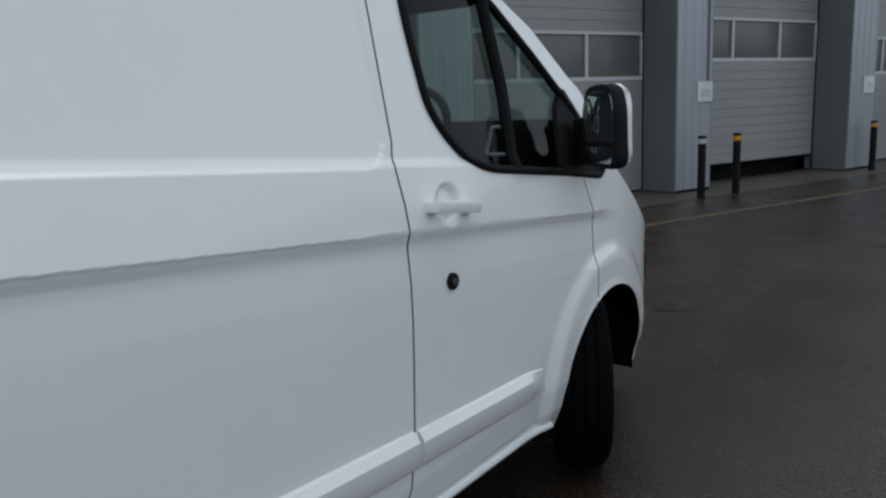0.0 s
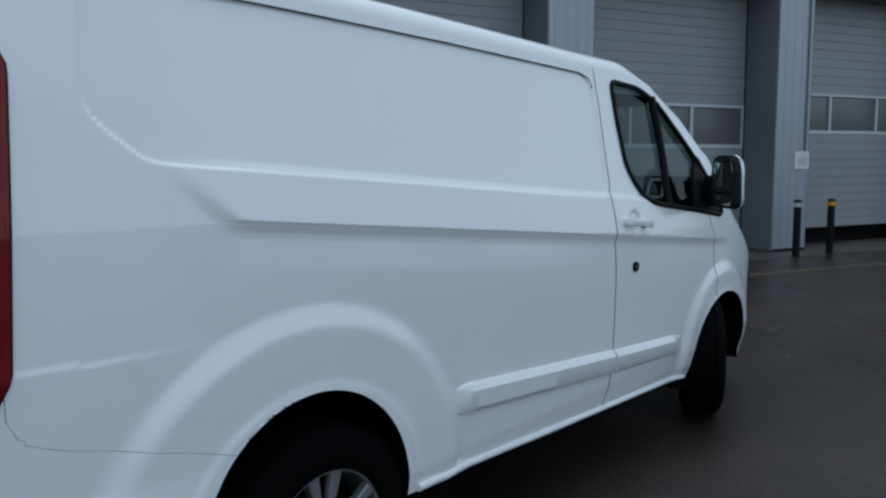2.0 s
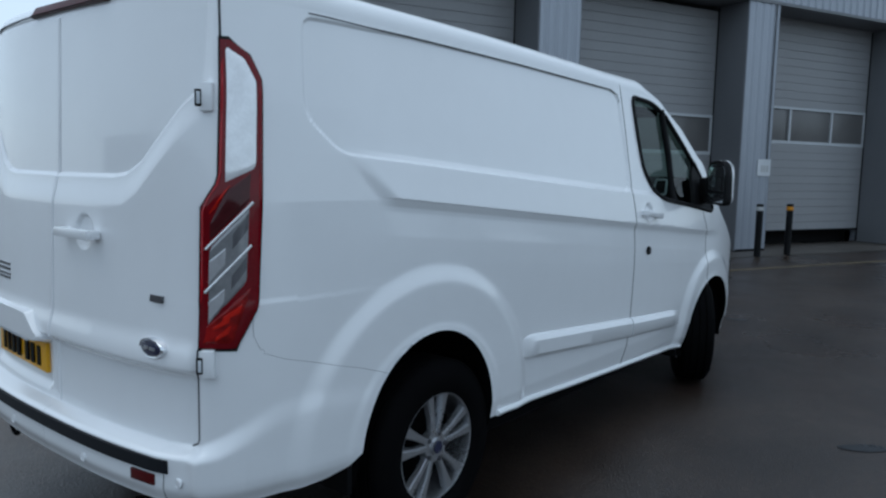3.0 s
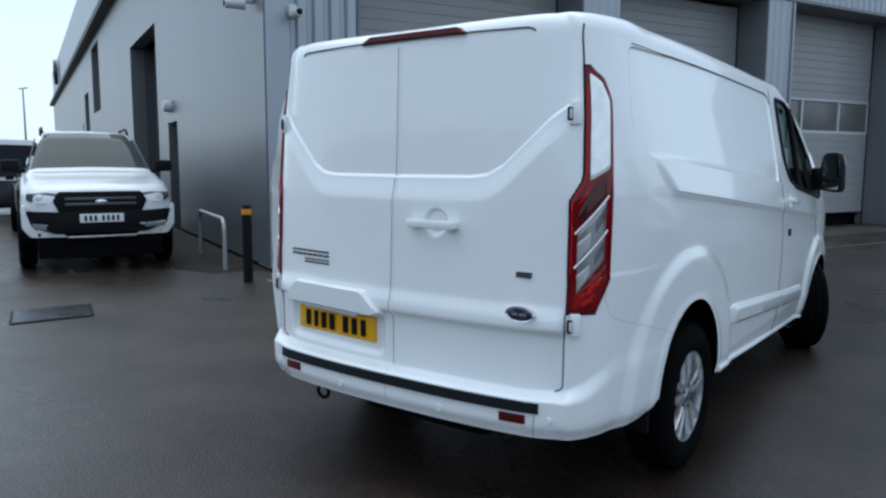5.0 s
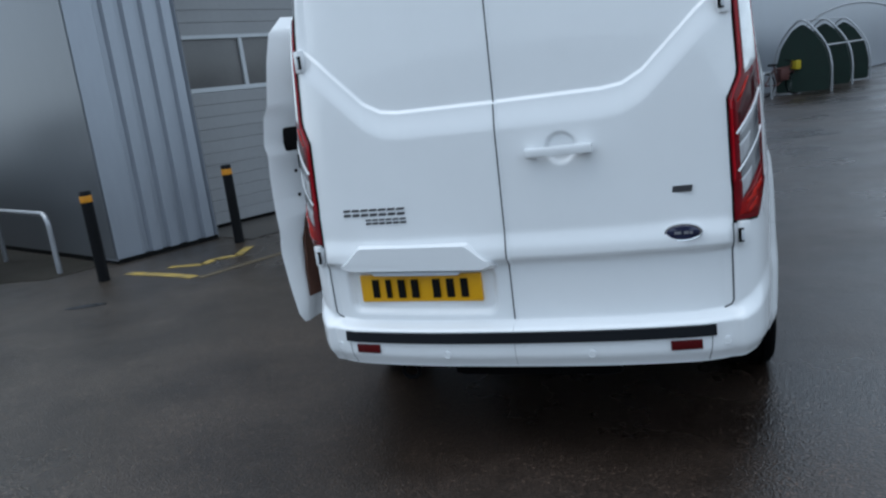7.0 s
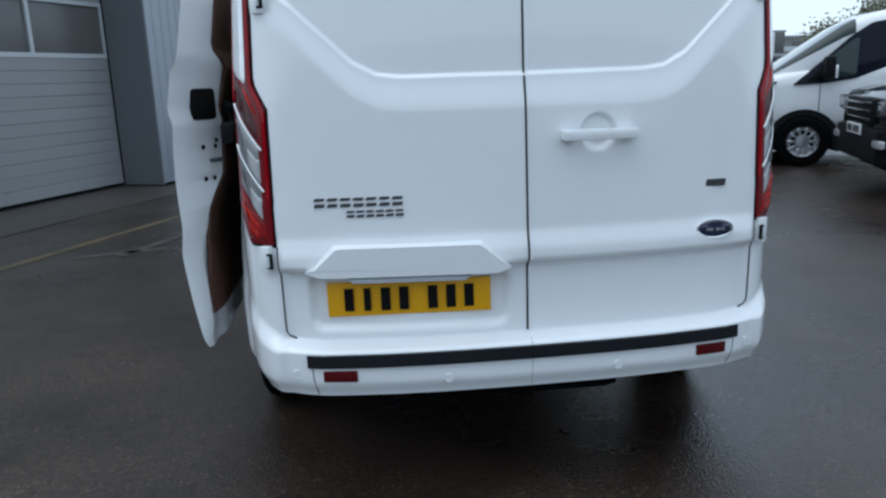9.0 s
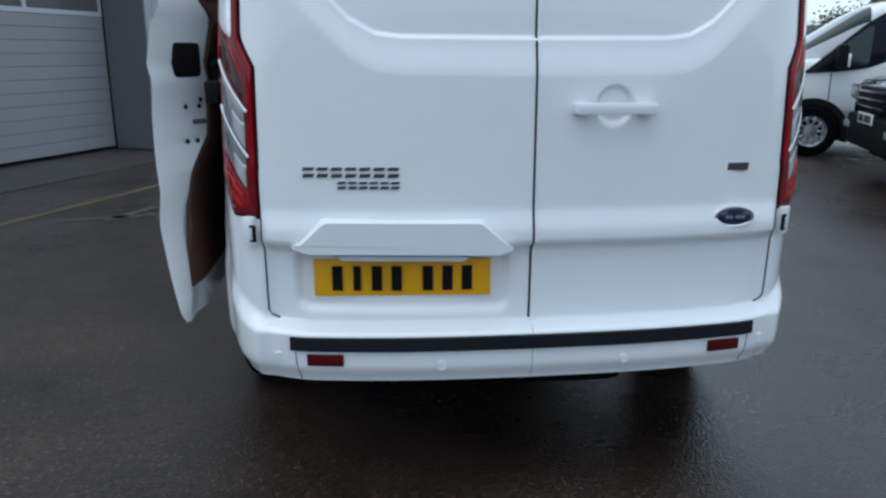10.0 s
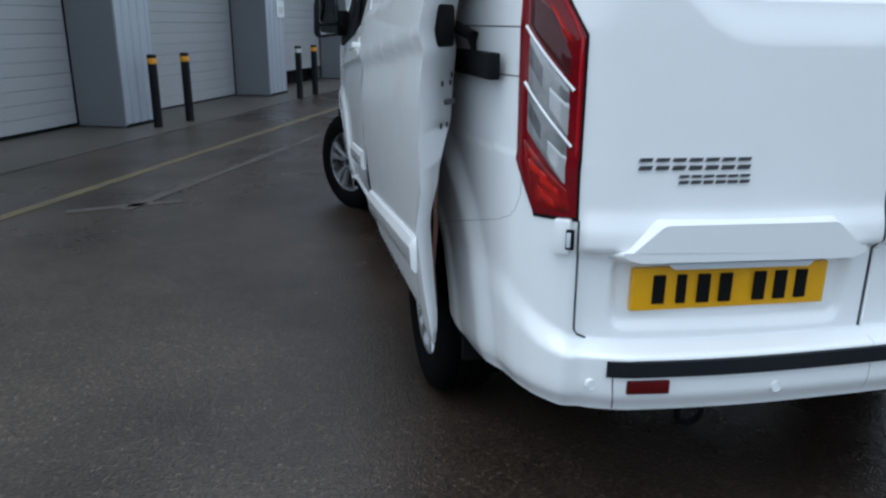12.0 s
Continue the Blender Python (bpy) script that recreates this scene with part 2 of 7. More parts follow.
    l.new(stones.outputs["Distance"], add.inputs[0])
    l.new(fine, add.inputs[1])
    l.new(add.outputs[0], bp.inputs["Height"])
    l.new(bp.outputs[0], b.inputs["Normal"])
    return m


ASPHALT = asphalt()


# ---------------------------------------------------------------- mesh helpers
def link_mesh(name, verts, faces, material, parent=None, smooth=False, label="", m=None, normals=None):
    me = bpy.data.meshes.new(name)
    me.from_pydata([tuple(map(float, v)) for v in verts], [], [tuple(map(int, f)) for f in faces])
    me.materials.append(material)
    if smooth:
        me.polygons.foreach_set("use_smooth", [True] * len(me.polygons))
    if normals is not None:
        me.normals_split_custom_set_from_vertices([tuple(map(float, v)) for v in normals])
    me.update()
    ob = new(name, me)
    if m is not None:
        ob.matrix_world = m
    if parent is not None:
        ob.parent = parent
    if label:
        ob["label"] = label
    return ob


def part(name, bm, material, parent=None, label="", smooth=False, m=None):
    """Links a bmesh as one mesh object under a thing or a part."""
    me = bpy.data.meshes.new(name)
    bm.normal_update()
    bm.to_mesh(me)
    bm.free()
    me.materials.append(material)
    if smooth:
        me.polygons.foreach_set("use_smooth", [True] * len(me.polygons))
        me.set_sharp_from_angle(angle=radians(38))
    ob = new(name, me)
    if m is not None:
        ob.matrix_world = m
    if parent is not None:
        ob.parent = parent
    if label:
        ob["label"] = label
    return ob


def bm_box(bm, c, size, bevel=0.0, m=None):
    got = bmesh.ops.create_cube(bm, size=1, matrix=Matrix.Translation(c) @ Matrix.Diagonal((*size, 1)))
    vs = got["verts"]
    if bevel:
        es = list({e for v in vs for e in v.link_edges})
        r = bmesh.ops.bevel(bm, geom=es, offset=bevel, segments=2, profile=0.6, affect="EDGES")
        vs = list({v for f in r["faces"] for v in f.verts} | {v for v in vs if v.is_valid})
    if m is not None:
        bmesh.ops.transform(bm, matrix=m, verts=vs)
    return vs


def box(name, c, size, material, parent=None, bevel=0.0, label="", m=None, turn=None):
    bm = bmesh.new()
    bm_box(bm, (0, 0, 0), size, bevel, Matrix.Translation(c) @ (turn if turn is not None else Matrix()))
    return part(name, bm, material, parent, label, smooth=bevel > 0, m=m)


def bm_tube(bm, pts, r, sides=8, closed=False, flat=1.0):
    pts = [Vector(p) for p in pts]
    n, rings = len(pts), []
    for i, p in enumerate(pts):
        a, c = (pts[i - 1], pts[(i + 1) % n]) if closed else (pts[max(i - 1, 0)], pts[min(i + 1, n - 1)])
        t = (c - a).normalized()
        up = Vector((0, 0, 1)) if abs(t.z) < 0.9 else Vector((0, 1, 0))
        e1 = t.cross(up).normalized()
        e2 = e1.cross(t)
        rings.append([bm.verts.new(p + r * (math.cos(k * 2 * math.pi / sides) * e1 + flat * math.sin(k * 2 * math.pi / sides) * e2)) for k in range(sides)])
    for i in range(n if closed else n - 1):
        a, c = rings[i], rings[(i + 1) % n]
        for k in range(sides):
            bm.faces.new((a[k], a[(k + 1) % sides], c[(k + 1) % sides], c[k]))
    if not closed:
        bm.faces.new(rings[0][::-1])
        bm.faces.new(rings[-1])


def tube(name, pts, r, material, parent=None, sides=8, closed=False, label="", m=None, flat=1.0):
    bm = bmesh.new()
    bm_tube(bm, pts, r, sides, closed, flat)
    bmesh.ops.recalc_face_normals(bm, faces=bm.faces)
    return part(name, bm, material, parent, label, smooth=True, m=m)


def bm_lathe(bm, profile, axis="x", seg=40, c=(0, 0, 0), cap=False):
    """Turns (along, radius) pairs round an axis."""
    rings = []
    for a, r in profile:
        ring = []
        for k in range(seg):
            f = 2 * math.pi * k / seg
            p = (a, r * math.cos(f), r * math.sin(f)) if axis == "x" else ((r * math.cos(f), a, r * math.sin(f)) if axis == "y" else (r * math.cos(f), r * math.sin(f), a))
            ring.append(bm.verts.new(Vector(p) + Vector(c)))
        rings.append(ring)
    for a, b in zip(rings, rings[1:]):
        for k in range(seg):
            bm.faces.new((a[k], a[(k + 1) % seg], b[(k + 1) % seg], b[k]))
    if cap:
        bm.faces.new(rings[0][::-1])
        bm.faces.new(rings[-1])
    bmesh.ops.recalc_face_normals(bm, faces=bm.faces)


def bm_prism(bm, outline, lo, hi, axis="x", bevel=0.0):
    """An outline in the two other axes, drawn out from lo to hi along the axis."""
    def at(p, v):
        return (v, *p) if axis == "x" else ((p[0], v, p[1]) if axis == "y" else (*p, v))
    a = [bm.verts.new(at(p, lo)) for p in outline]
    b = [bm.verts.new(at(p, hi)) for p in outline]
    n = len(a)
    fs = [bm.faces.new(a), bm.faces.new(b[::-1])]
    for k in range(n):
        fs.append(bm.faces.new((a[k], b[k], b[(k + 1) % n], a[(k + 1) % n])))
    bmesh.ops.recalc_face_normals(bm, faces=fs)
    if bevel:
        es = list({e for f in fs for e in f.edges})
        bmesh.ops.bevel(bm, geom=es, offset=bevel, segments=2, profile=0.6, affect="EDGES")


def empty(name, at, label="", category="", group="", kind="", m=None):
    ob = new(name)
    ob.empty_display_size = 0.2
    ob.matrix_world = m if m is not None else Matrix.Translation(at)
    return tagged(ob, label, category, group, kind)


def under(parent, *obs):
    """Hangs world-placed meshes under their thing, which keeps them in place."""
    bpy.context.view_layer.update()
    for ob in obs:
        ob.parent = parent
        ob.matrix_parent_inverse = parent.matrix_world.inverted()


def step(a, b, x):
    t = np.clip((np.asarray(x, float) - a) / (b - a), 0, 1)
    return t * t * (3 - 2 * t)


def poly_sd(px, pz, poly):
    """Distance to a closed outline, negative inside."""
    px, pz = np.asarray(px, float), np.asarray(pz, float)
    best, inside = np.full(px.shape, 1e9), np.zeros(px.shape, bool)
    n = len(poly)
    for i in range(n):
        (ax, az), (bx, bz) = poly[i], poly[(i + 1) % n]
        ex, ez = bx - ax, bz - az
        t = np.clip(((px - ax) * ex + (pz - az) * ez) / (ex * ex + ez * ez + 1e-12), 0, 1)
        best = np.minimum(best, np.hypot(px - ax - t * ex, pz - az - t * ez))
        if az != bz:
            cross = (az > pz) != (bz > pz)
            inside ^= cross & (px < (bx - ax) * (pz - az) / (bz - az) + ax)
    return np.where(inside, -best, best)


def rounded(poly, r=0.05, seg=5):
    """The outline with its corners rounded off."""
    res, n = [], len(poly)
    for i in range(n):
        p, a, b = (Vector(poly[k % n]) for k in (i, i - 1, i + 1))
        ra, rb = min(r, (a - p).length * 0.45), min(r, (b - p).length * 0.45)
        s, e = p + (a - p).normalized() * ra, p + (b - p).normalized() * rb
        for k in range(seg + 1):
            t = k / seg
            res.append(tuple((1 - t) ** 2 * s + 2 * t * (1 - t) * p + t * t * e))
    return res


# ---------------------------------------------------------------- the yard
WALLS = pose(0, 0, 0, 0, 0, -24)  # the building's frame: x out from its long wall, y along it

bm = bmesh.new()
bmesh.ops.create_grid(bm, x_segments=8, y_segments=8, size=400)
ground = part("ground", bm, ASPHALT)
tagged(ground, "dark damp asphalt yard with fine stones and glossy patches", "ground", kind="structure")


def strip(name, pts, width, material, label, category, z=0.004):
    """A painted stripe along a line, in the building's frame."""
    bm = bmesh.new()
    for (ax, ay), (bx, by) in zip(pts, pts[1:]):
        a, b = Vector((ax, ay, 0)), Vector((bx, by, 0))
        side = (b - a).normalized().cross(Vector((0, 0, 1))) * width / 2
        lo = [bm.verts.new(p + Vector((0, 0, 0.0005))) for p in (a - side, a + side, b + side, b - side)]
        hi = [bm.verts.new(v.co + Vector((0, 0, z))) for v in lo]
        bm.faces.new(hi)
        for k in range(4):
            bm.faces.new((lo[k], lo[(k + 1) % 4], hi[(k + 1) % 4], hi[k]))
    bmesh.ops.recalc_face_normals(bm, faces=bm.faces)
    ob = part(name, bm, material, m=WALLS)
    return tagged(ob, label, category, kind="structure")


# ---------------------------------------------------------------- the workshop building
FACE, DOOR_W, TOP = -6.42, -7.10, 8.2
POSTS = [(6.36, 7.10), (10.74, 11.50), (15.2, 15.96)]
BAYS = [(2.58, 6.36), (7.10, 10.74), (11.50, 15.2), (15.96, 19.75)]
MULLION = (1.27, 1.17, 1.10, 1.10)  # from each door's far edge to its first upright bar
LINTEL = 4.42


def ribbed(name, s0, s1, z0, z1, label, pitch=0.115, depth=0.022, parent=None):
    """Upright trapezoid-ribbed sheet on a front face, with its depth behind."""
    pts, s = [(FACE, s0)], s0 + (0.20 if pitch > 0.2 else 0.0)
    while s < s1 - 1e-6:
        for ds, dx in ((0.01, 0.0), (0.50, 0.0), (0.62, -depth), (0.88, -depth)):
            if s + ds * pitch < s1:
                pts.append((FACE + dx, s + ds * pitch))
        s += pitch
    pts.append((FACE, s1))
    pts += [(DOOR_W - 0.15, s1), (DOOR_W - 0.15, s0)]
    bm = bmesh.new()
    bm_prism(bm, pts, z0, z1, "z")
    return part(name, bm, CLADL, parent, m=WALLS if parent is None else None)


def post(name, s0, s1, label, pitch):
    face = ribbed(name, s0, s1, 0.03, LINTEL, label, pitch, 0.05 if pitch > 0.2 else 0.017)
    tagged(face, label, "wall", kind="structure")
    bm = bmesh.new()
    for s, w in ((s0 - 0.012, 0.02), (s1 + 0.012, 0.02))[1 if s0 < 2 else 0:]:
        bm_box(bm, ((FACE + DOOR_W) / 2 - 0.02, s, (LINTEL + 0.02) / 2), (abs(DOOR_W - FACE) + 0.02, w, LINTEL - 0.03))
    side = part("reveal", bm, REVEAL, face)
    bm = bmesh.new()
    bm_box(bm, (FACE - 0.31, (s0 + s1) / 2, 0.025), (0.64, s1 - s0 - 0.01, 0.05))
    part("base_strip", bm, BASEK, face)
    return face


corner = post("wall_corner", 1.30, 2.56, "pale grey ribbed metal corner post of the workshop", 0.225)
for k, (a, b) in enumerate(POSTS):
    post(f"wall_pier_{k + 1}", a, b, "pale grey ribbed metal pier between two workshop doors", (0.17, 0.185, 0.185)[k])

# plain wall beyond the last door, and the cladding above the doors
bm = bmesh.new()
bm_box(bm, (FACE - 0.45, 29.9, TOP / 2 + 0.02), (0.9, 20.3, TOP - 0.04))
tagged(part("wall_far", bm, CLADL, m=WALLS), "smooth pale grey metal wall beyond the last door", "wall", kind="structure")
bm = bmesh.new()
pts, s = [], 1.285
while s < 19.7:
    for ds, dx in ((0.0, 0.0), (0.5, 0.0), (0.62, -0.03), (0.88, -0.03)):
        pts.append((FACE + dx, s + ds * 0.2))
    s += 0.2
pts += [(FACE, 19.745), (FACE - 0.9, 19.745), (FACE - 0.9, 1.285)]
bm_prism(bm, pts, LINTEL + 0.06, TOP, "z")
lintel = tagged(part("wall_front", bm, CLADL, m=WALLS), "pale grey ribbed cladding above the workshop doors", "wall", kind="structure")
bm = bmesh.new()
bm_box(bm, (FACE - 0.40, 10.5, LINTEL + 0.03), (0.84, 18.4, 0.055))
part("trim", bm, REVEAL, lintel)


def sign(s, z, w=0.31, h=0.27):
    ob = box("notice", (FACE + 0.012, s, z), (0.012, w, h), PAPER, m=WALLS)
    tagged(ob, "small white notice fixed to a pale grey pier", "sign", "notices on the piers")
    bm = bmesh.new()
    for k in range(3):
        bm_box(bm, (FACE + 0.020, s - 0.06 + 0.07 * k, z - 0.02), (0.004, 0.05, 0.12))
    part("print", bm, SILVERB, ob)


sign(11.34, 1.53, 0.33, 0.30)
ob = tube("conduit", [(FACE + 0.016, 11.40, 1.69), (FACE + 0.016, 11.40, LINTEL)], 0.012, GUTTER, None, 8, m=WALLS)
tagged(ob, "thin dark conduit down a pale grey pier", "pipe", kind="structure")
sign(15.76, 1.55, 0.33, 0.30)


def shutter(k, s0, s1, lift):
    """A sectional workshop door: ribbed slats, one row of dull window panels, more slats above."""
    root = tagged(empty(f"door_{k}", (0, 0, 0), m=WALLS), "grey sectional workshop door with a row of dark window panels" + (", raised a little" if lift > 0.1 else ", shut"), "door", kind="structure")
    w, c = s1 - s0 - 0.03, (s0 + s1) / 2
    z = 0.035 + lift

    def slat(z0, h, share=[]):
        key = round(h, 4)
        for kk, me in share:
            if kk == (k, key):
                ob = new("slat", me)
                ob.parent = root
                ob.location = (0, 0, z0)
                return
        bm = bmesh.new()
        e = 0.008
        bm_prism(bm, [(DOOR_W - 0.05, 0.001), (DOOR_W - 0.003, 0.001), (DOOR_W, 0.003), (DOOR_W, h - e), (DOOR_W - 0.003, h - 0.003), (DOOR_W - 0.05, h - 0.001)], s0 + 0.015, s1 - 0.015, "z")
        for v in bm.verts:
            x, zz, y = v.co
            v.co = (x, y, zz)
        bmesh.ops.recalc_face_normals(bm, faces=bm.faces)
        ob = part("slat", bm, SHUT, root)
        ob.location = (0, 0, z0)
        share.append(((k, key), ob.data))

    n, h = 11, 1.715 / 11
    for i in range(n):
        slat(z + i * h, h)
    z1 = z + 1.715
    bm = bmesh.new()
    bm_box(bm, (DOOR_W - 0.02, c, z1 + 0.03), (0.05, w, 0.06), 0.004)
    bm_box(bm, (DOOR_W - 0.02, c, z1 + 0.70), (0.05, w, 0.05), 0.004)
    m1, m2 = s1 - MULLION[k - 1], s1 - MULLION[k - 1] - 1.26
    for s in (m1, m2, s0 + 0.035, s1 - 0.03):
        if s > s0:
            bm_box(bm, (DOOR_W - 0.02, s, z1 + 0.365), (0.05, 0.055, 0.62))
    part("window_frame", bm, SHUTW, root)
    for a, b in ((m1 + 0.02, s1 - 0.05), (m2 + 0.02, m1 - 0.02), (s0 + 0.06, m2 - 0.02)):
        bm = bmesh.new()
        bm_box(bm, (DOOR_W - 0.035, (a + b) / 2, z1 + 0.365), (0.02, b - a, 0.62), 0.003)
        part("pane", bm, SHUTG, root, smooth=True)
    zz = z1 + 0.725
    m_ = max(1, round((LINTEL - zz) / h))
    for i in range(m_):
        slat(zz + i * h, h)
    bm = bmesh.new()
    bm_box(bm, (DOOR_W - 0.04, c, lift + 0.018), (0.06, w, 0.03))
    part("bottom_seal", bm, BASEK, root)
    # dark doorway behind
    bm = bmesh.new()
    bm_box(bm, (DOOR_W - 0.30, c, LINTEL / 2), (0.05, s1 - s0, LINTEL))
    part("backing", bm, BASEK, root)
    bm = bmesh.new()
    for s in (s0 + 0.008, s1 - 0.008):
        bm_box(bm, (DOOR_W + 0.012, s, LINTEL / 2), (0.03, 0.04, LINTEL - 0.05))
    part("side_seal", bm, BASEK, root)


for k, ((a, b), lift) in enumerate(zip(BAYS, (0.02, 0.0, 0.27, 0.0))):
    shutter(k + 1, a, b, lift)

# end wall, which runs back from the corner
END = 1.285


def wall_pieces(x_lo, x_hi, z_hi, gaps, s0, s1):
    """The stretches of wall left between its openings."""
    xs = sorted({x_lo, x_hi, *[v for g in gaps for v in g[:2]]})
    for a, b in zip(xs, xs[1:]):
        g = [q for q in gaps if q[0] <= a + 1e-6 and q[1] >= b - 1e-6]
        z0 = g[0][2] if g else 0.06
        if g and len(g[0]) > 3:
            yield ((a + b) / 2, (s0 + s1) / 2, g[0][3] / 2), (b - a, s1 - s0, g[0][3])
        yield ((a + b) / 2, (s0 + s1) / 2, (z0 + z_hi) / 2), (b - a, s1 - s0, z_hi - z0)


end_wall = None
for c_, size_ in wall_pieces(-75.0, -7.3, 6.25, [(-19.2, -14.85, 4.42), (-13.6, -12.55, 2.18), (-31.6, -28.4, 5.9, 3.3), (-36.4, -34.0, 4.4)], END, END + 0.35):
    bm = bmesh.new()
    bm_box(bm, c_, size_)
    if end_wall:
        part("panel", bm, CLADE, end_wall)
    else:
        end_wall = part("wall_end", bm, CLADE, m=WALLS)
tagged(end_wall, "smooth silver-grey metal end wall with a tall doorway", "wall", kind="structure")
bm = bmesh.new()
bm_box(bm, (-41, END + 0.16, 0.03), (68, 0.3, 0.06))
part("base_strip", bm, BASEK, end_wall)
bm = bmesh.new()
bm_box(bm, ((-7.3 + FACE) / 2 + 0.003, END - 0.006 + 0.004, TOP / 2 + 0.03), (abs(-7.3 - FACE) + 0.006, 0.008, TOP - 0.06))
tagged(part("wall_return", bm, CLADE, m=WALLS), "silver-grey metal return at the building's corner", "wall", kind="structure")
bm = bmesh.new()
bm_box(bm, (-45.0, END + 0.3, 7.73), (60.0, 0.5, 2.95))
bm_box(bm, (-11.2, END + 0.2, 7.23), (7.6, 0.3, 1.95))
fascia = tagged(part("fascia", bm, FASCIA, m=WALLS), "pale grey upper wall band over a dark gutter", "wall", kind="structure")
bm = bmesh.new()
bm_box(bm, (-45.0, END - 0.10, 6.33), (60, 0.45, 0.24), 0.03)
part("gutter", bm, GUTTER, fascia, smooth=True)
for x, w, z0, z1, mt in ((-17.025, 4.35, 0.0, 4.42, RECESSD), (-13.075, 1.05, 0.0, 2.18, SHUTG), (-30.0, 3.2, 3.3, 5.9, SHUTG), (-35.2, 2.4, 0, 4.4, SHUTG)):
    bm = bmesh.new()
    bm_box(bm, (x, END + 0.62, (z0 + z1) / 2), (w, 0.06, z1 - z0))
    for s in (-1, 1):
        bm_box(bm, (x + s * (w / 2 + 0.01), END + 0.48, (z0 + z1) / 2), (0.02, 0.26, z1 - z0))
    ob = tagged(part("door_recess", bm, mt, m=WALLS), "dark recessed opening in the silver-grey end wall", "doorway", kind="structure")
# ragged dark strip at the end wall's foot: dirt, widened with painted shade
rr = random.Random(11)
bm = bmesh.new()
pts = [(-15.0 + 8.4 * k / 30, END - 0.02) for k in range(31)] + [(-6.6 - 8.4 * k / 30, END - min(0.55 + 0.11 * k, 1.25) - 0.30 * rr.random()) for k in range(31)]
bm_prism(bm, pts, 0.0006, 0.005, "z")
tagged(part("ground_dirt_shade", bm, MOSS_SHADE, m=WALLS), "ragged strip of dark mossy dirt and painted shade along the wall's foot", "dirt", kind="structure")
# roof and the unseen sides, which close the building
bm = bmesh.new()
bm_box(bm, (-41, 20.7, 8.25), (69.2, 38.7, 0.1))
tagged(part("roof", bm, ROOFF, m=WALLS), "flat grey roof of the workshop", "roof", kind="structure")
bm = bmesh.new()
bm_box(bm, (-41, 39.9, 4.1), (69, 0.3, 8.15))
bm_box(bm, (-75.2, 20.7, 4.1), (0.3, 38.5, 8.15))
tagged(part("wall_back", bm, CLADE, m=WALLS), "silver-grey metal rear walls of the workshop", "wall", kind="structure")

# concrete apron in front of the doors
bm = bmesh.new()
bm_box(bm, (-6.45, 11.2, 0.006), (1.38, 17.2, 0.008))
tagged(part("pavement", bm, CONC, m=WALLS), "damp stained concrete apron along the workshop doors", "apron", kind="structure")

strip("road_line", [(-4.63, 1.24), (-4.66, 8.0), (-4.62, 14.5)], 0.10, YFAINT, "faded yellow line along the workshop wall", "road marking")
strip("road_line", [(-3.96, 2.6), (-3.90, 6.4)], 0.09, WFAINT, "faded white parking line on the asphalt", "road marking")
strip("road_line", [(-4.32, 2.45), (-3.70, 2.95)], 0.09, WFAINT, "short faded white cross stroke of a parking mark", "road marking")
strip("road_line", [(-5.77, 1.09), (-5.14, 1.20), (-4.72, 1.24)], 0.10, YELL, "worn yellow hatch stroke by the corner", "road marking")
strip("road_line", [(-5.16, 1.60), (-5.26, 1.79), (-5.13, 1.99), (-5.40, 2.32)], 0.10, YELL, "worn yellow zigzag stroke by the corner", "road marking")
strip("road_line", [(-5.49, 1.40), (-5.16, 1.60)], 0.08, YELL, "worn yellow zigzag stroke by the corner", "road marking")


# ---------------------------------------------------------------- bollards and hoops
def bollard(at, band, label):
    root = tagged(empty("bollard", (*at, 0)), label, "bollard", "bollards along the workshop wall")
    bm = bmesh.new()
    bm_lathe(bm, [(0.0, 0.062), (0.0, 0.056), (0.80, 0.056)], "z", 20)
    part("post", bm, BOLL, root, smooth=True)
    bm = bmesh.new()
    bm_lathe(bm, [(0.795, 0.0585), (0.80, 0.0595), (0.855, 0.0595), (0.86, 0.0585)], "z", 20)
    part("band", bm, band, root, smooth=True)
    bm = bmesh.new()
    bm_lathe(bm, [(0.86, 0.0575), (0.89, 0.0575), (0.905, 0.05), (0.908, 0.0)], "z", 20)
    part("cap", bm, BOLL, root, smooth=True)
    return root


for at, band in (((-0.99, 12.0), SILVERB), ((-0.68, 12.69), AMBER), ((-2.91, 8.46), AMBER), ((-2.58, 9.04), AMBER), ((-4.90, 3.09), AMBER), ((-4.31, 4.62), AMBER), ((0.72, 16.6), AMBER), ((1.05, 17.2), AMBER), ((2.55, 19.9), BOLL)):
    bollard(at, band, "black round bollard with a pale worn band" if band is SILVERB else "black round bollard with an amber band near its top")


def hoop(at, yaw, width, height):
    root = tagged(empty("hoop_barrier", (*at, 0)), "bent galvanised steel hoop barrier beside the end wall", "barrier")
    r, pts = 0.14, [(-width / 2, 0, 0.0)]
    for k in range(9):
        a = math.pi * (1 - k / 16)
        pts.append((-width / 2 + r + r * math.cos(a), 0, height - r + r * math.sin(a)))
    pts += [(-p[0], 0, p[2]) for p in pts[::-1]]
    ob = tube("hoop", pts, 0.03, GALV, root, 12)
    root.rotation_euler = (0, 0, yaw)
    return root


hoop((-6.72, 3.92), radians(-26), 1.86, 0.66)


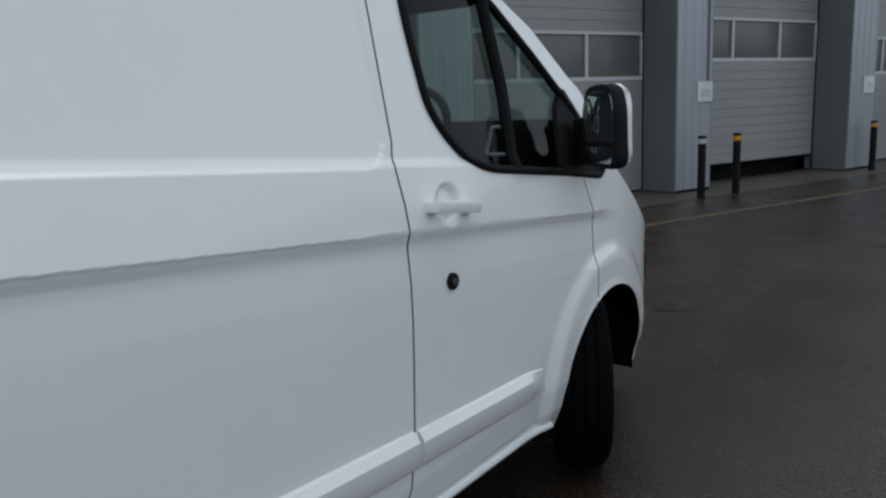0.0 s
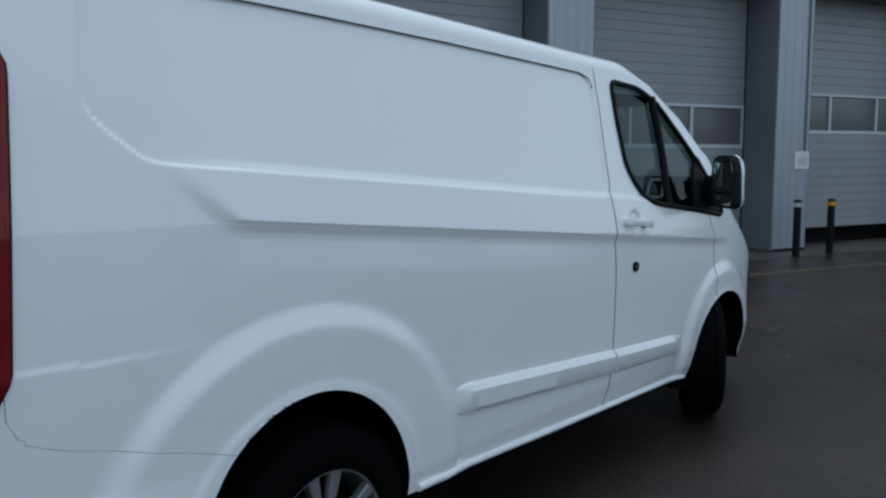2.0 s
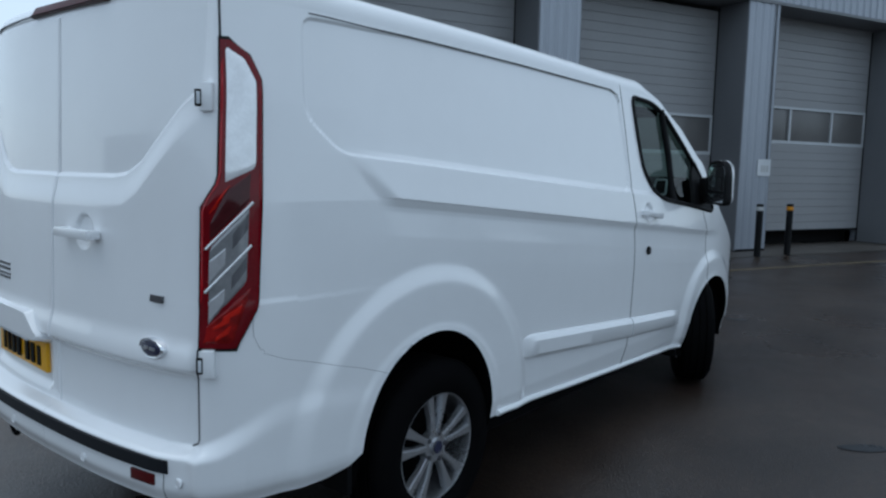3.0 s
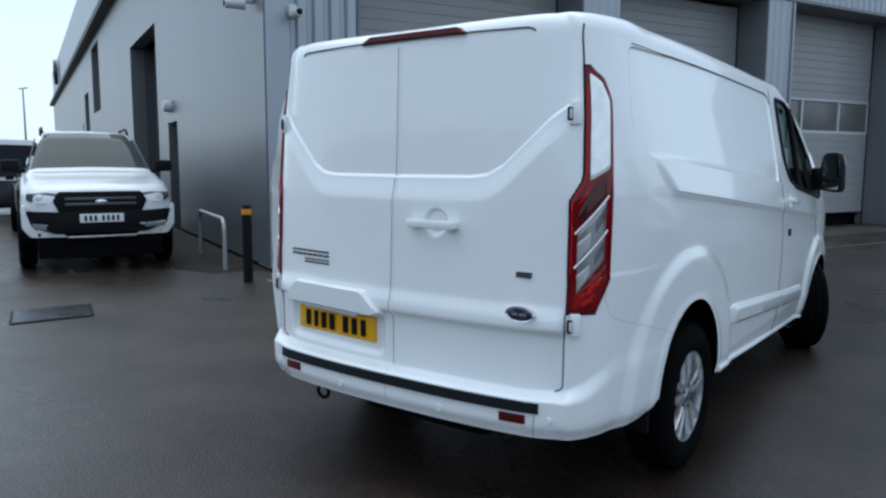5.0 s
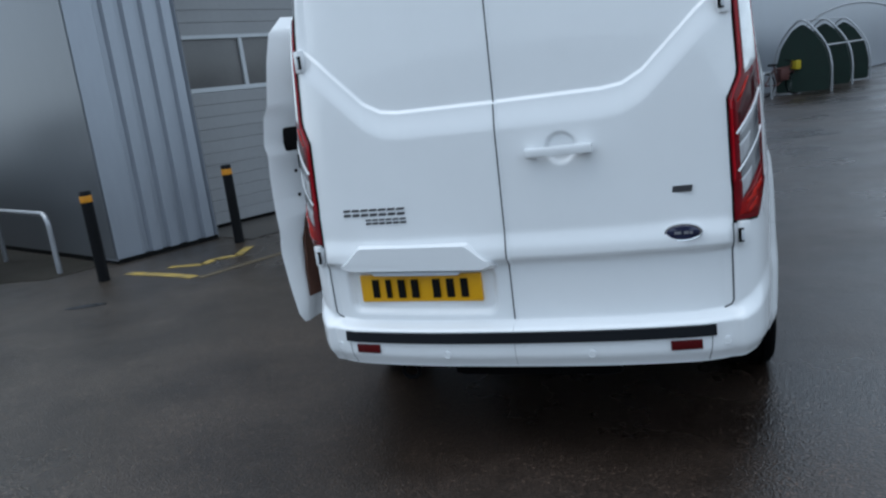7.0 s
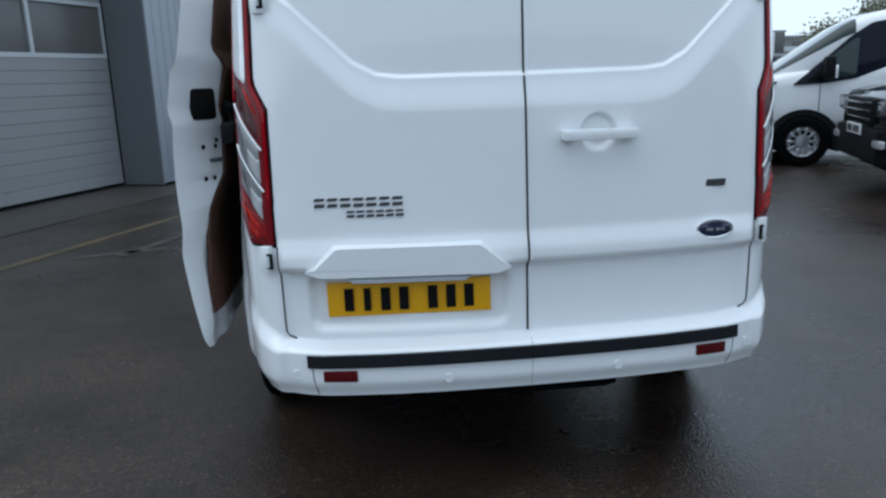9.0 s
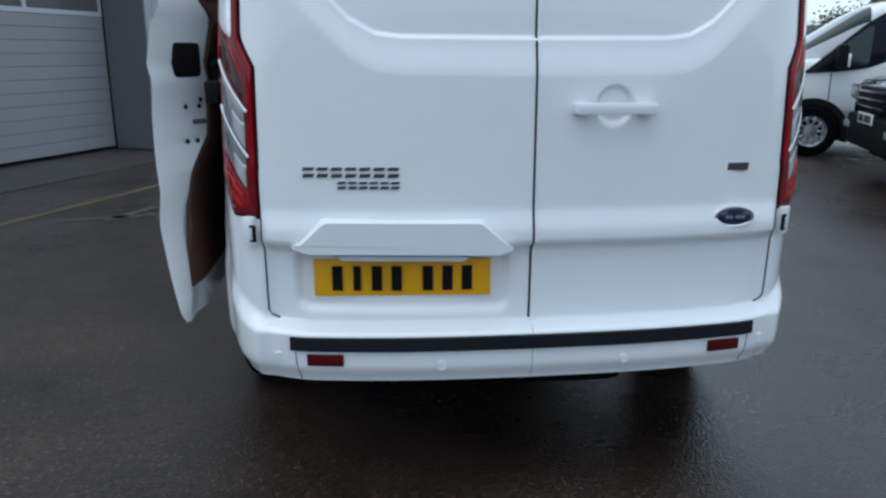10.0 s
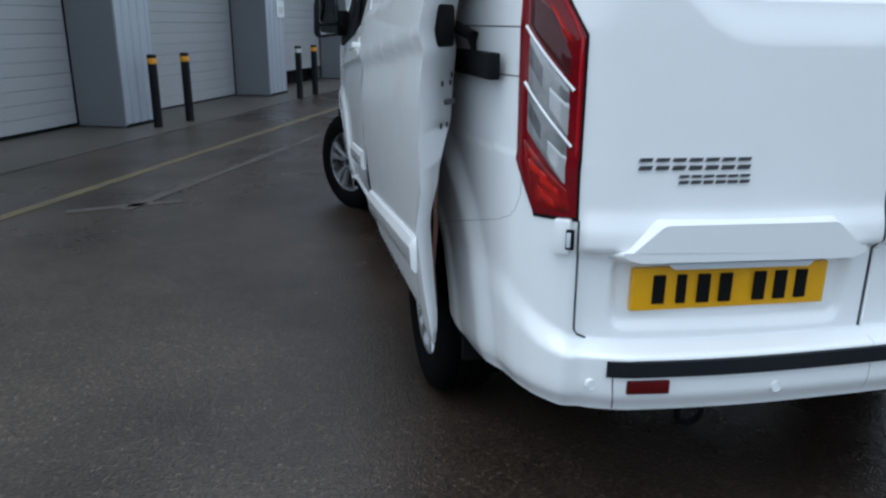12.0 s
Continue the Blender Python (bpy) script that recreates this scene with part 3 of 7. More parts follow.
def cover(pts, label):
    c = Vector((sum(p[0] for p in pts) / 4, sum(p[1] for p in pts) / 4, 0))
    root = tagged(empty("manhole_cover", c), label, "manhole cover")
    bm = bmesh.new()
    bm_prism(bm, [(p[0] - c.x, p[1] - c.y) for p in pts], 0.001, 0.008, "z")
    part("frame", bm, PLASTIC, root)
    bm = bmesh.new()
    inn = [((p[0] - c.x) * 0.93, (p[1] - c.y) * 0.93) for p in pts]
    bm_prism(bm, inn, 0.002, 0.014, "z")
    part("plate", bm, IRON, root)
    return root


cover([(-4.70, 0.36), (-5.28, 0.63), (-5.05, 1.27), (-4.47, 1.0)], "wet dark iron inspection cover set in the asphalt")


# ---------------------------------------------------------------- the white van
van = tagged(empty("van", (0, 2, 0)), "white panel van parked with its side door slid open", "van")


def spline(pts, n):
    """Smooth curve through points, n samples at even length."""
    p = np.array(pts, float)
    ext = np.vstack([2 * p[0] - p[1], p, 2 * p[-1] - p[-2]])
    res = []
    for i in range(len(p) - 1):
        a, b, c, d = ext[i:i + 4]
        for t in np.linspace(0, 1, 24, endpoint=False):
            res.append(0.5 * (2 * b + (c - a) * t + (2 * a - 5 * b + 4 * c - d) * t ** 2 + (3 * b - a - 3 * c + d) * t ** 3))
    res.append(p[-1])
    res = np.array(res)
    s = np.concatenate([[0], np.cumsum(np.hypot(*np.diff(res, axis=0).T))])
    q = np.linspace(0, s[-1], n)
    return q, np.interp(q, s, res[:, 0]), np.interp(q, s, res[:, 1])


# half outline of the body seen from above: tail centre, corner, side, nose
PLAN = [(0, -0.058), (0.25, -0.054), (0.45, -0.042), (0.62, -0.022), (0.72, -0.004), (0.785, 0.022), (0.84, 0.062), (0.880, 0.117), (0.907, 0.195),
        (0.930, 0.33), (0.950, 0.53), (0.970, 0.85), (0.982, 1.3), (0.986, 2.0), (0.986, 2.7), (0.984, 3.3), (0.980, 3.8), (0.960, 4.2), (0.905, 4.5), (0.78, 4.70), (0.4, 4.82), (0, 4.84)]
NU = 600
_q, _x, _y = spline(PLAN, 1200)
QU = np.concatenate([np.linspace(0, 1.15, 170, endpoint=False), np.linspace(1.15, _q[-1], 430)])
QX, QY = np.interp(QU, _q, _x), np.interp(QU, _q, _y)


def u_at_y(y):
    k = QX > 0.9
    return float(np.interp(y, QY[k], QU[k])) if y > 0.16 else float(np.interp(y, QY[(QU < 1.6)], QU[(QU < 1.6)]))


def u_at_x(x):
    k = QU < 1.2
    return float(np.interp(x, QX[k], QU[k]))


REAR_ARCH, FRONT_ARCH = (0.893, 0.405, 0.405), (3.882, 0.32, 0.393)
ARCH_LONG = {REAR_ARCH[0]: 0.90, FRONT_ARCH[0]: 1.085}  # how far each arch is drawn out lengthwise
RECESS = rounded([(0.33, 1.875), (0.315, 1.60), (0.335, 1.552), (0.46, 1.452), (2.53, 1.300), (2.585, 1.34), (2.60, 1.45), (2.588, 1.80), (2.53, 1.848), (1.6, 1.872), (0.85, 1.885)], 0.05)
WIN = rounded([(2.765, 1.835), (2.770, 1.64), (2.795, 1.44), (2.86, 1.355), (2.95, 1.283), (3.06, 1.252), (3.54, 1.198), (3.87, 1.155), (3.84, 1.27), (3.68, 1.435), (3.46, 1.60), (3.22, 1.765), (3.03, 1.822)], 0.05)
SLIDE = rounded([(1.36, 0.44), (2.52, 0.40), (2.56, 1.2), (2.50, 1.45), (2.42, 1.76), (1.42, 1.80), (1.36, 1.2)], 0.08)


def crease(y):
    return 1.312 - 0.0905 * (y - 0.6)


def ledge(y):
    return 1.452 - 0.073 * (y - 0.44)


def shoulder(y):
    """Height at which the side turns over into roof, windscreen or bonnet."""
    return np.interp(y, [-0.1, 0.4, 1.4, 2.5, 2.95, 3.2, 3.5, 3.8, 3.92, 4.02, 4.14, 4.26, 4.42, 4.6, 4.8], [1.890, 1.908, 1.895, 1.868, 1.862, 1.815, 1.675, 1.47, 1.265, 1.15, 1.075, 1.00, 0.90, 0.83, 0.77])


def width_at(y, z):
    """Half width of the body's side relative to the plan outline."""
    c, h = crease(y), ledge(y)
    low = np.interp(z, [0.2, 0.30, 0.36, 0.45, 0.6, 0.9], [0.935, 0.955, 0.978, 0.994, 1.0, 1.003])
    plain = np.where(z < 1.0, low, np.interp(z, [1.0, 1.15, 1.3, 1.45, 1.9], [1.003, 0.999, 0.990, 0.975, 0.885]))
    k = z - c
    dip = np.interp(k, [-0.22, -0.13, -0.075, -0.045, -0.028, -0.010, 0.0, 0.02], [1.003, 1.0005, 0.9955, 0.9925, 0.9930, 0.9995, 1.0025, 1.005])
    t = np.clip((z - c) / np.maximum(h - c, 0.02), 0, 1)
    mid = 1.005 - 0.026 * t
    up = 0.979 - 0.19 * np.clip(z - h, 0, 1) - 0.010 * step(0.0, 0.03, z - h)
    shaped = np.where(k < -0.22, low, np.where(k < 0, dip, np.where(z < h, mid, up)))
    w = np.where(z < h, step(0.0, 0.11, y - (0.605 - 0.15 * t)), step(0.42, 0.80, y)) * (1 - step(3.72, 4.05, y))
    rear_up = np.interp(z, [1.0, 1.3, 1.6, 1.9], [1.0, 0.992, 0.966, 0.925])
    plain = np.where(z < 1.0, plain, plain + (rear_up - plain) * (1 - step(0.1, 0.9, y)))
    return plain + (shaped - plain) * w


def side_relief(y, z):
    d = -0.008 * step(0.003, -0.007, poly_sd(y, z, RECESS))
    for (cy, cz, r), out_, reach in ((REAR_ARCH, 0.020, 0.665), (FRONT_ARCH, 0.022, 0.585)):
        q = np.hypot(y - cy, z - cz)
        d = d + out_ * step(reach, reach - 0.09, q) + 0.006 * step(r + 0.035, r, q)
    d = d - 0.014 * step(0.060, 0.038, np.hypot(y - 2.80, z - 1.182))
    return d


def upper_line(x):
    return np.interp(np.abs(x), [0, 0.38, 0.45, 0.52, 0.60, 0.70, 0.8], [1.365, 1.367, 1.376, 1.413, 1.490, 1.584, 1.66])


def rear_relief(x, z):
    a = np.abs(x)
    u = upper_line(x)
    t = np.clip((u - z) / 0.098, -1, 2)
    d = -0.026 + 0.0105 * step(-0.075, 0.075, t) + 0.0155 * step(0.0, 1.1, t)
    q = np.hypot(x - 0.227, z - 1.182)
    d = d - 0.013 * step(0.060, 0.042, q)
    top = 1.948 - 0.10 * np.clip(a - 0.60, 0, 1) ** 2
    d = d + 0.006 * step(top - 0.028, top - 0.012, z) * (a < 0.78)
    d = d + 0.014 * step(0.90, 0.815, z) - 0.034 * step(0.797, 0.765, z)
    pocket = poly_sd(x, z, rounded([(-0.70, 0.775), (-0.70, 0.580), (-0.06, 0.572), (-0.06, 0.765)], 0.05))
    d = d - 0.020 * step(0.006, -0.020, pocket)
    w = 1 - step(0.755, 0.80, a)
    d = d * w
    return d


BU = [0.0, u_at_x(0.66), u_at_x(0.785), u_at_x(0.84), u_at_x(0.88), u_at_y(0.20), u_at_y(0.34), u_at_y(0.52), u_at_y(0.64)]


def bumper_relief(u, z):
    """The bumper stands proud below a ledge that climbs as it wraps round the corner."""
    deep = np.interp(u, BU, [0.062, 0.062, 0.048, 0.029, 0.015, 0.008, 0.006, 0.004, 0.0])
    line = np.interp(u, BU, [0.538, 0.538, 0.542, 0.565, 0.60, 0.645, 0.664, 0.652, 0.64])
    soft = np.interp(u, BU, [0.008, 0.008, 0.020, 0.036, 0.044, 0.044, 0.038, 0.034, 0.03])
    tuck = np.interp(u, BU, [0.02, 0.02, 0.02, 0.02, 0.018, 0.016, 0.014, 0.01, 0.0])
    return deep * step(line + soft, line - soft, z) - tuck * step(0.43, 0.37, z)


def surface(u, z, lift=0.0, sign=1):
    """Point of the right half of the body at outline length u and height z."""
    u, z = np.asarray(u, float), np.asarray(z, float)
    x0, y0 = np.interp(u, QU, QX), np.interp(u, QU, QY)
    e = 0.004
    tx, ty = np.interp(u + e, QU, QX) - np.interp(u - e, QU, QX), np.interp(u + e, QU, QY) - np.interp(u - e, QU, QY)
    ln = np.hypot(tx, ty) + 1e-9
    nx, ny = ty / ln, -tx / ln
    lean = 0.036 * np.clip((z - 0.8) / 1.1, 0, 1.2)
    rear_w = 1 - step(0.1, 0.9, y0)
    x = x0 * width_at(y0, z)
    y = y0 + lean * rear_w
    sidew = step(0.62, 0.92, np.abs(nx)) * (u < 6.2)
    d = side_relief(y0, z) * sidew + rear_relief(sign * x, z) * (1 - step(0.55, 0.85, np.abs(nx))) * (y0 < 1) + bumper_relief(u, z) + lift
    return np.stack([x + nx * d, y + ny * d, z], -1)


def low_edge(y):
    return np.where(y < 1.15, np.interp(y, [0.25, 0.40, 0.47, 0.53, 0.58, 0.90, 1.15], [0.375, 0.384, 0.402, 0.445, 0.495, 0.495, 0.387]), np.where(y < 1.2, 0.386, np.where(y < 3.7, 0.385 - 0.042 * (y - 1.2), 0.24)))


NZ, NR = 320, 26
ucol = np.arange(NU)
vrow = np.concatenate([np.linspace(0, 0.53, 100, endpoint=False), np.linspace(0.53, 0.88, 180, endpoint=False), np.linspace(0.88, 1, 40)])
UU = np.repeat(QU[None, :], NZ, 0).copy()
yy0 = np.repeat(QY[None, :], NZ, 0)
ZZ = low_edge(yy0) + (shoulder(yy0) - low_edge(yy0)) * vrow[:, None]


def fit_edge(U, Z, sd, cell=0.016):
    """Moves grid corners near an opening onto its edge."""
    for _ in range(3):
        y = np.interp(U, QU, QY)
        s = sd(y, Z)
        near = np.abs(s) < cell * 0.62
        e = 0.003
        gy, gz = (sd(y + e, Z) - s) / e, (sd(y, Z + e) - s) / e
        g = np.hypot(gy, gz) + 1e-6
        U = np.where(near, U - s * gy / g ** 2, U)
        Z = np.where(near, Z - s * gz / g ** 2, Z)
    return U, Z


def arch_sd(y, z):
    d = np.full(np.shape(y), 1e9)
    for cy, cz, r in (REAR_ARCH, FRONT_ARCH):
        d = np.minimum(d, np.hypot((y - cy) / ARCH_LONG[cy], np.maximum(z - cz, -0.0) + np.minimum(z - cz, 0) * 0.35) - r)
    return d


def inside_side(y):
    return (y > 0.2) & (y < 4.6)


def shell(sign, cuts):
    U, Z = UU.copy(), ZZ.copy()
    for sd in cuts:
        U, Z = fit_edge(U, Z, sd)
    P = surface(U, Z, 0.0, sign)
    # roof, windscreen and bonnet: from the shoulder round and in to the middle line
    R = []
    top = P[-1]
    yb = np.interp(QU, QU, QY)
    cy = np.clip(yb, 0.42, 4.2)
    for i in range(1, NR + 1):
        f = i / NR
        a = min(f / 0.30, 1) * math.pi / 2
        rad_x = 0.075
        inset, rise = rad_x * (1 - math.cos(a)), 0.086 * math.sin(a)
        k = max(0, (f - 0.30) / 0.70)
        soft = np.interp(yb, [2.9, 3.3, 4.2], [1, 0.55, 0.45])
        far = np.stack([0 * yb, cy], -1)
        base = top[:, :2]
        way = far - base
        ln = np.hypot(way[:, 0], way[:, 1])[:, None] + 1e-9
        p = base + way / ln * np.minimum(inset, ln * 0.9)
        p = p + (far - p) * k
        z = top[:, 2] + rise * soft + 0.020 * (1 - (1 - k) ** 2) * soft
        # hold the roof level towards the middle line where the outline falls away
        z = z + (shoulder(np.clip(p[:, 1], -0.1, 4.79)) - shoulder(yb)) * k * np.where(yb > 4.2, 1, 0)
        R.append(np.column_stack([p, z]))
    G = np.concatenate([P, np.array(R)], 0)
    nrow = G.shape[0]
    G = G.copy()
    G[..., 0] *= sign
    du = np.gradient(G, axis=1)
    dv = np.gradient(G, axis=0)
    N = np.cross(du, dv) * sign
    N /= np.linalg.norm(N, axis=-1, keepdims=True) + 1e-12
    # one crease at the tail's middle line is avoided by levelling the normals there
    N[:, 0, 0] = 0
    N /= np.linalg.norm(N, axis=-1, keepdims=True) + 1e-12
    Uf, Zf = np.full((nrow, NU), 0.0), np.full((nrow, NU), 9.0)
    Uf[:NZ], Zf[:NZ] = U, Z
    Uf[NZ:] = QU[None, :]
    return G, N, Uf, Zf


def pick(G, N, mask, sign):
    """Vertices, faces and normals of the grid faces in mask."""
    nr, nc = G.shape[:2]
    idx = np.arange(nr * nc).reshape(nr, nc)
    q = np.stack([idx[:-1, :-1], idx[:-1, 1:], idx[1:, 1:], idx[1:, :-1]], -1)[mask]
    if sign < 0:
        q = q[:, ::-1]
    use, inv = np.unique(q, return_inverse=True)
    return G.reshape(-1, 3)[use], inv.reshape(q.shape), N.reshape(-1, 3)[use]


def sd_of(poly):
    return lambda y, z: np.where(inside_side(y), poly_sd(y, z, poly), 1.0)


def arch_cut(y, z):
    return np.where(inside_side(y), arch_sd(y, z), 1.0)


DOOR_SEAM = [(2.62, 1.89), (2.624, 1.70), (2.615, 1.36), (2.597, 1.295), (2.610, 1.20), (2.612, 1.10), (2.603, 0.80), (2.592, 0.59), (2.575, 0.45), (2.54, 0.345)]
FENDER_SEAM = [(3.69, 1.16), (3.755, 1.0), (3.745, 0.91), (3.738, 0.70)]


def seam_y(z, line):
    p = np.array(line)[::-1]
    return np.interp(z, p[:, 1], p[:, 0])


for sign in (1, -1):
    cuts = [arch_cut, sd_of(WIN)] + ([sd_of(SLIDE)] if sign < 0 else [])
    G, N, Uf, Zf = shell(sign, cuts)
    uc = (Uf[:-1, :-1] + Uf[:-1, 1:] + Uf[1:, 1:] + Uf[1:, :-1]) / 4
    zc = (Zf[:-1, :-1] + Zf[:-1, 1:] + Zf[1:, 1:] + Zf[1:, :-1]) / 4
    yc = np.interp(uc, QU, QY)
    xc = np.abs(G[:-1, :-1, 0] + G[1:, 1:, 0]) / 2
    wall = np.zeros_like(uc, bool)
    wall[:NZ - 1] = True
    keep = np.ones_like(wall)
    for sd in cuts:
        keep &= ~(wall & (sd(yc, zc) < 0))
    tail_door = wall & (yc < 0.2) & (xc < 0.785) & (zc > 0.536) & (uc < 1.0)
    tail_bumper = wall & (yc < 0.7) & ((zc <= 0.536) | ((xc >= 0.785) & (zc < 0.86 - 0.30 * np.clip(yc - 0.15, 0, 1))))
    front_door = wall & (yc > seam_y(zc, DOOR_SEAM)) & (yc < seam_y(zc, FENDER_SEAM)) & (zc < shoulder(yc) - 0.015) & (zc > 0.36)
    ymid = (G[:-1, :-1, 1] + G[1:, 1:, 1]) / 2
    screen = ~wall & (ymid > 3.12) & (ymid < 4.12) & (xc < 0.80)
    body = keep & ~tail_door & ~tail_bumper & ~front_door & ~screen
    side = "right" if sign > 0 else "left"
    for name, mask, mt, lab in (("body_side", body, PAINT, ""), ("rear_door", tail_door & keep, PAINT, ""), ("rear_bumper", tail_bumper & keep, PAINT, ""), ("front_door", front_door & keep, PAINT, ""), ("windscreen", screen, GLASS, "clear sloping windscreen")):
        v, f, n_ = pick(G, N, mask, sign)
        ob = link_mesh(name, v, f, mt, None, True, lab, normals=n_)
        under(van, ob)
        if name == "rear_door":
            REAR = ob if sign > 0 else REAR
            if sign < 0:
                REAR_L = ob
        if name == "front_door":
            if sign > 0:
                FDOOR = ob
            else:
                FDOOR_L = ob
        if name == "rear_bumper":
            if sign > 0:
                BUMP = ob
            else:
                BUMP_L = ob


def on_side(y, z, lift=0.0, sign=1):
    p = surface(u_at_y(y), z, lift)
    return Vector((sign * float(p[0]), float(p[1]), float(p[2])))


def on_rear(x, z, lift=0.0):
    p = surface(u_at_x(abs(x)), z, lift, math.copysign(1, x))
    return Vector((math.copysign(1, x) * float(p[0]), float(p[1]), float(p[2])))


def along(pts, n=14):
    res = []
    for (a, b), (c, d) in zip(pts, pts[1:]):
        res += [(a + (c - a) * k / n, b + (d - b) * k / n) for k in range(n)]
    return res + [pts[-1]]


def seal_line(name, pts, r=0.0035, material=None, sign=1, owner=None, lift=-0.0012, label=""):
    ob = tube(name, [on_side(y, z, lift, sign) for y, z in along(pts)], r, material or GAP, None, 6, label=label)
    under(owner or van, ob)
    return ob


for sign in (1, -1):
    fd = FDOOR if sign > 0 else FDOOR_L
    seal_line("shut_line", DOOR_SEAM, sign=sign, owner=fd)
    seal_line("shut_line", FENDER_SEAM, 0.003, sign=sign, owner=fd)
    seal_line("shut_line", [(0.135, 0.98), (0.138, 0.90), (0.165, 0.845), (0.24, 0.815), (0.36, 0.783), (0.52, 0.74), (0.64, 0.70)], 0.0015, sign=sign)
    # gutter line under the roof
    seal_line("roof_seam", [(0.36, 1.888), (0.85, 1.886), (1.6, 1.873), (2.50, 1.850), (2.575, 1.828), (2.59, 1.79)], 0.003, sign=sign)
    # window rubber and bars
    ob = tube("window_seal", [on_side(y, z, 0.0, sign) for y, z in along(WIN + [WIN[0]], 3)], 0.014, PLASTIC, None, 8)
    under(fd, ob)
    ob = tube("window_bar", [on_side(y, z, -0.004, sign) for y, z in along([(3.195, 1.79), (3.222, 1.50), (3.205, 1.23)])], 0.020, PLASTIC, None, 8)
    under(fd, ob)
    sail = [(3.52, 1.20), (3.90, 1.16), (3.86, 1.28), (3.66, 1.50), (3.58, 1.42)]
    v = [on_side(y, z, 0.002, sign) for y, z in rounded(sail, 0.03, 3)]
    inn = [p + Vector((-0.02 * sign, 0, 0)) for p in v]
    nn = len(v)
    fs = [list(range(nn)), list(range(2 * nn - 1, nn - 1, -1))] + [(k, nn + k, nn + (k + 1) % nn, (k + 1) % nn) for k in range(nn)]
    ob = link_mesh("mirror_base", v + inn, fs, PLASTIC)
    under(fd, ob)
    # glass: a thin pane over the opening
    gu = np.linspace(2.74, 3.9, 27)
    gz = np.linspace(1.145, 1.845, 16)
    vv, ff = [], []
    for z in gz:
        for y in gu:
            vv.append(on_side(y, min(z, shoulder(y) - 0.02), -0.016, sign))
    w_, h_ = len(gu), len(gz)
    for j in range(h_ - 1):
        for i in range(w_ - 1):
            ym, zm = (gu[i] + gu[i + 1]) / 2, (gz[j] + gz[j + 1]) / 2
            if poly_sd(np.array([ym]), np.array([zm]), WIN)[0] < 0.03:
                ff.append((j * w_ + i, j * w_ + i + 1, (j + 1) * w_ + i + 1, (j + 1) * w_ + i))
    ob = link_mesh("window_glass", vv, ff, GLASS, None, True, "green-tinted side glass")
    ob.visible_shadow = False
    under(fd, ob)


def patch(name, edge, z0, z1, material, owner, lift, thick=0.012, nz=30, nu=10, sign=1, label="", rim=0.35, slant=(0.0, 0.0)):
    """A plate that follows the tail corner: edge(z) gives its two limits along the outline."""
    zs = np.linspace(z0, z1, nz)
    V, F = [], []
    for z in zs:
        a, b = edge(z)
        for k in range(nu):
            f = k / (nu - 1)
            e = min(f, 1 - f, (z - z0) / (z1 - z0) * 2.0, (z1 - z) / (z1 - z0) * 2.0)
            h = lift * (1 - rim * max(0, 1 - e / 0.12) ** 2) if lift > 0 else lift
            zz = z + (f - 0.5) * (slant[0] + (slant[1] - slant[0]) * (z - z0) / (z1 - z0))
            p = surface(a + (b - a) * f, zz, h)
            V.append((sign * float(p[0]), float(p[1]), float(p[2])))
    n1 = len(V)
    for z in zs:
        a, b = edge(z)
        for k in range(nu):
            zz = z + (k / (nu - 1) - 0.5) * (slant[0] + (slant[1] - slant[0]) * (z - z0) / (z1 - z0))
            p = surface(a + (b - a) * k / (nu - 1), zz, lift - thick)
            V.append((sign * float(p[0]), float(p[1]), float(p[2])))
    for j in range(nz - 1):
        for k in range(nu - 1):
            F.append((j * nu + k, j * nu + k + 1, (j + 1) * nu + k + 1, (j + 1) * nu + k))
    ring = [k for k in range(nu)] + [j * nu + nu - 1 for j in range(1, nz)] + [(nz - 1) * nu + k for k in range(nu - 2, -1, -1)] + [j * nu for j in range(nz - 2, 0, -1)]
    for a, b in zip(ring, ring[1:] + ring[:1]):
        F.append((a, n1 + a, n1 + b, b))
    if sign < 0:
        F = [f[::-1] for f in F]
    ob = link_mesh(name, V, F, material, None, True, label)
    ob.data.set_sharp_from_angle(angle=radians(50))
    under(owner, ob)
    return ob


# ---- tail lamps
UI_LOW, UI_UP = u_at_x(0.788), u_at_x(0.848)
UO = float(np.interp(0.15, QY[QU < 1.6], QU[QU < 1.6]))


def lamp_edge(z, grow=0.0):
    inner = np.interp(z, [0.865, 1.285, 1.365, 1.78], [UI_LOW, UI_LOW + 0.004, UI_UP - 0.020, UI_UP])
    outer = np.interp(z, [0.865, 0.99, 1.66, 1.735, 1.775], [UI_LOW + 0.105, UO, UO + 0.022, UO - 0.012, UI_UP + 0.02])
    return float(inner - grow), float(max(outer + grow, inner + 0.004))


def inset(l, r):
    return lambda z: (lamp_edge(z)[0] + l, max(lamp_edge(z)[1] - r, lamp_edge(z)[0] + l + 0.002))


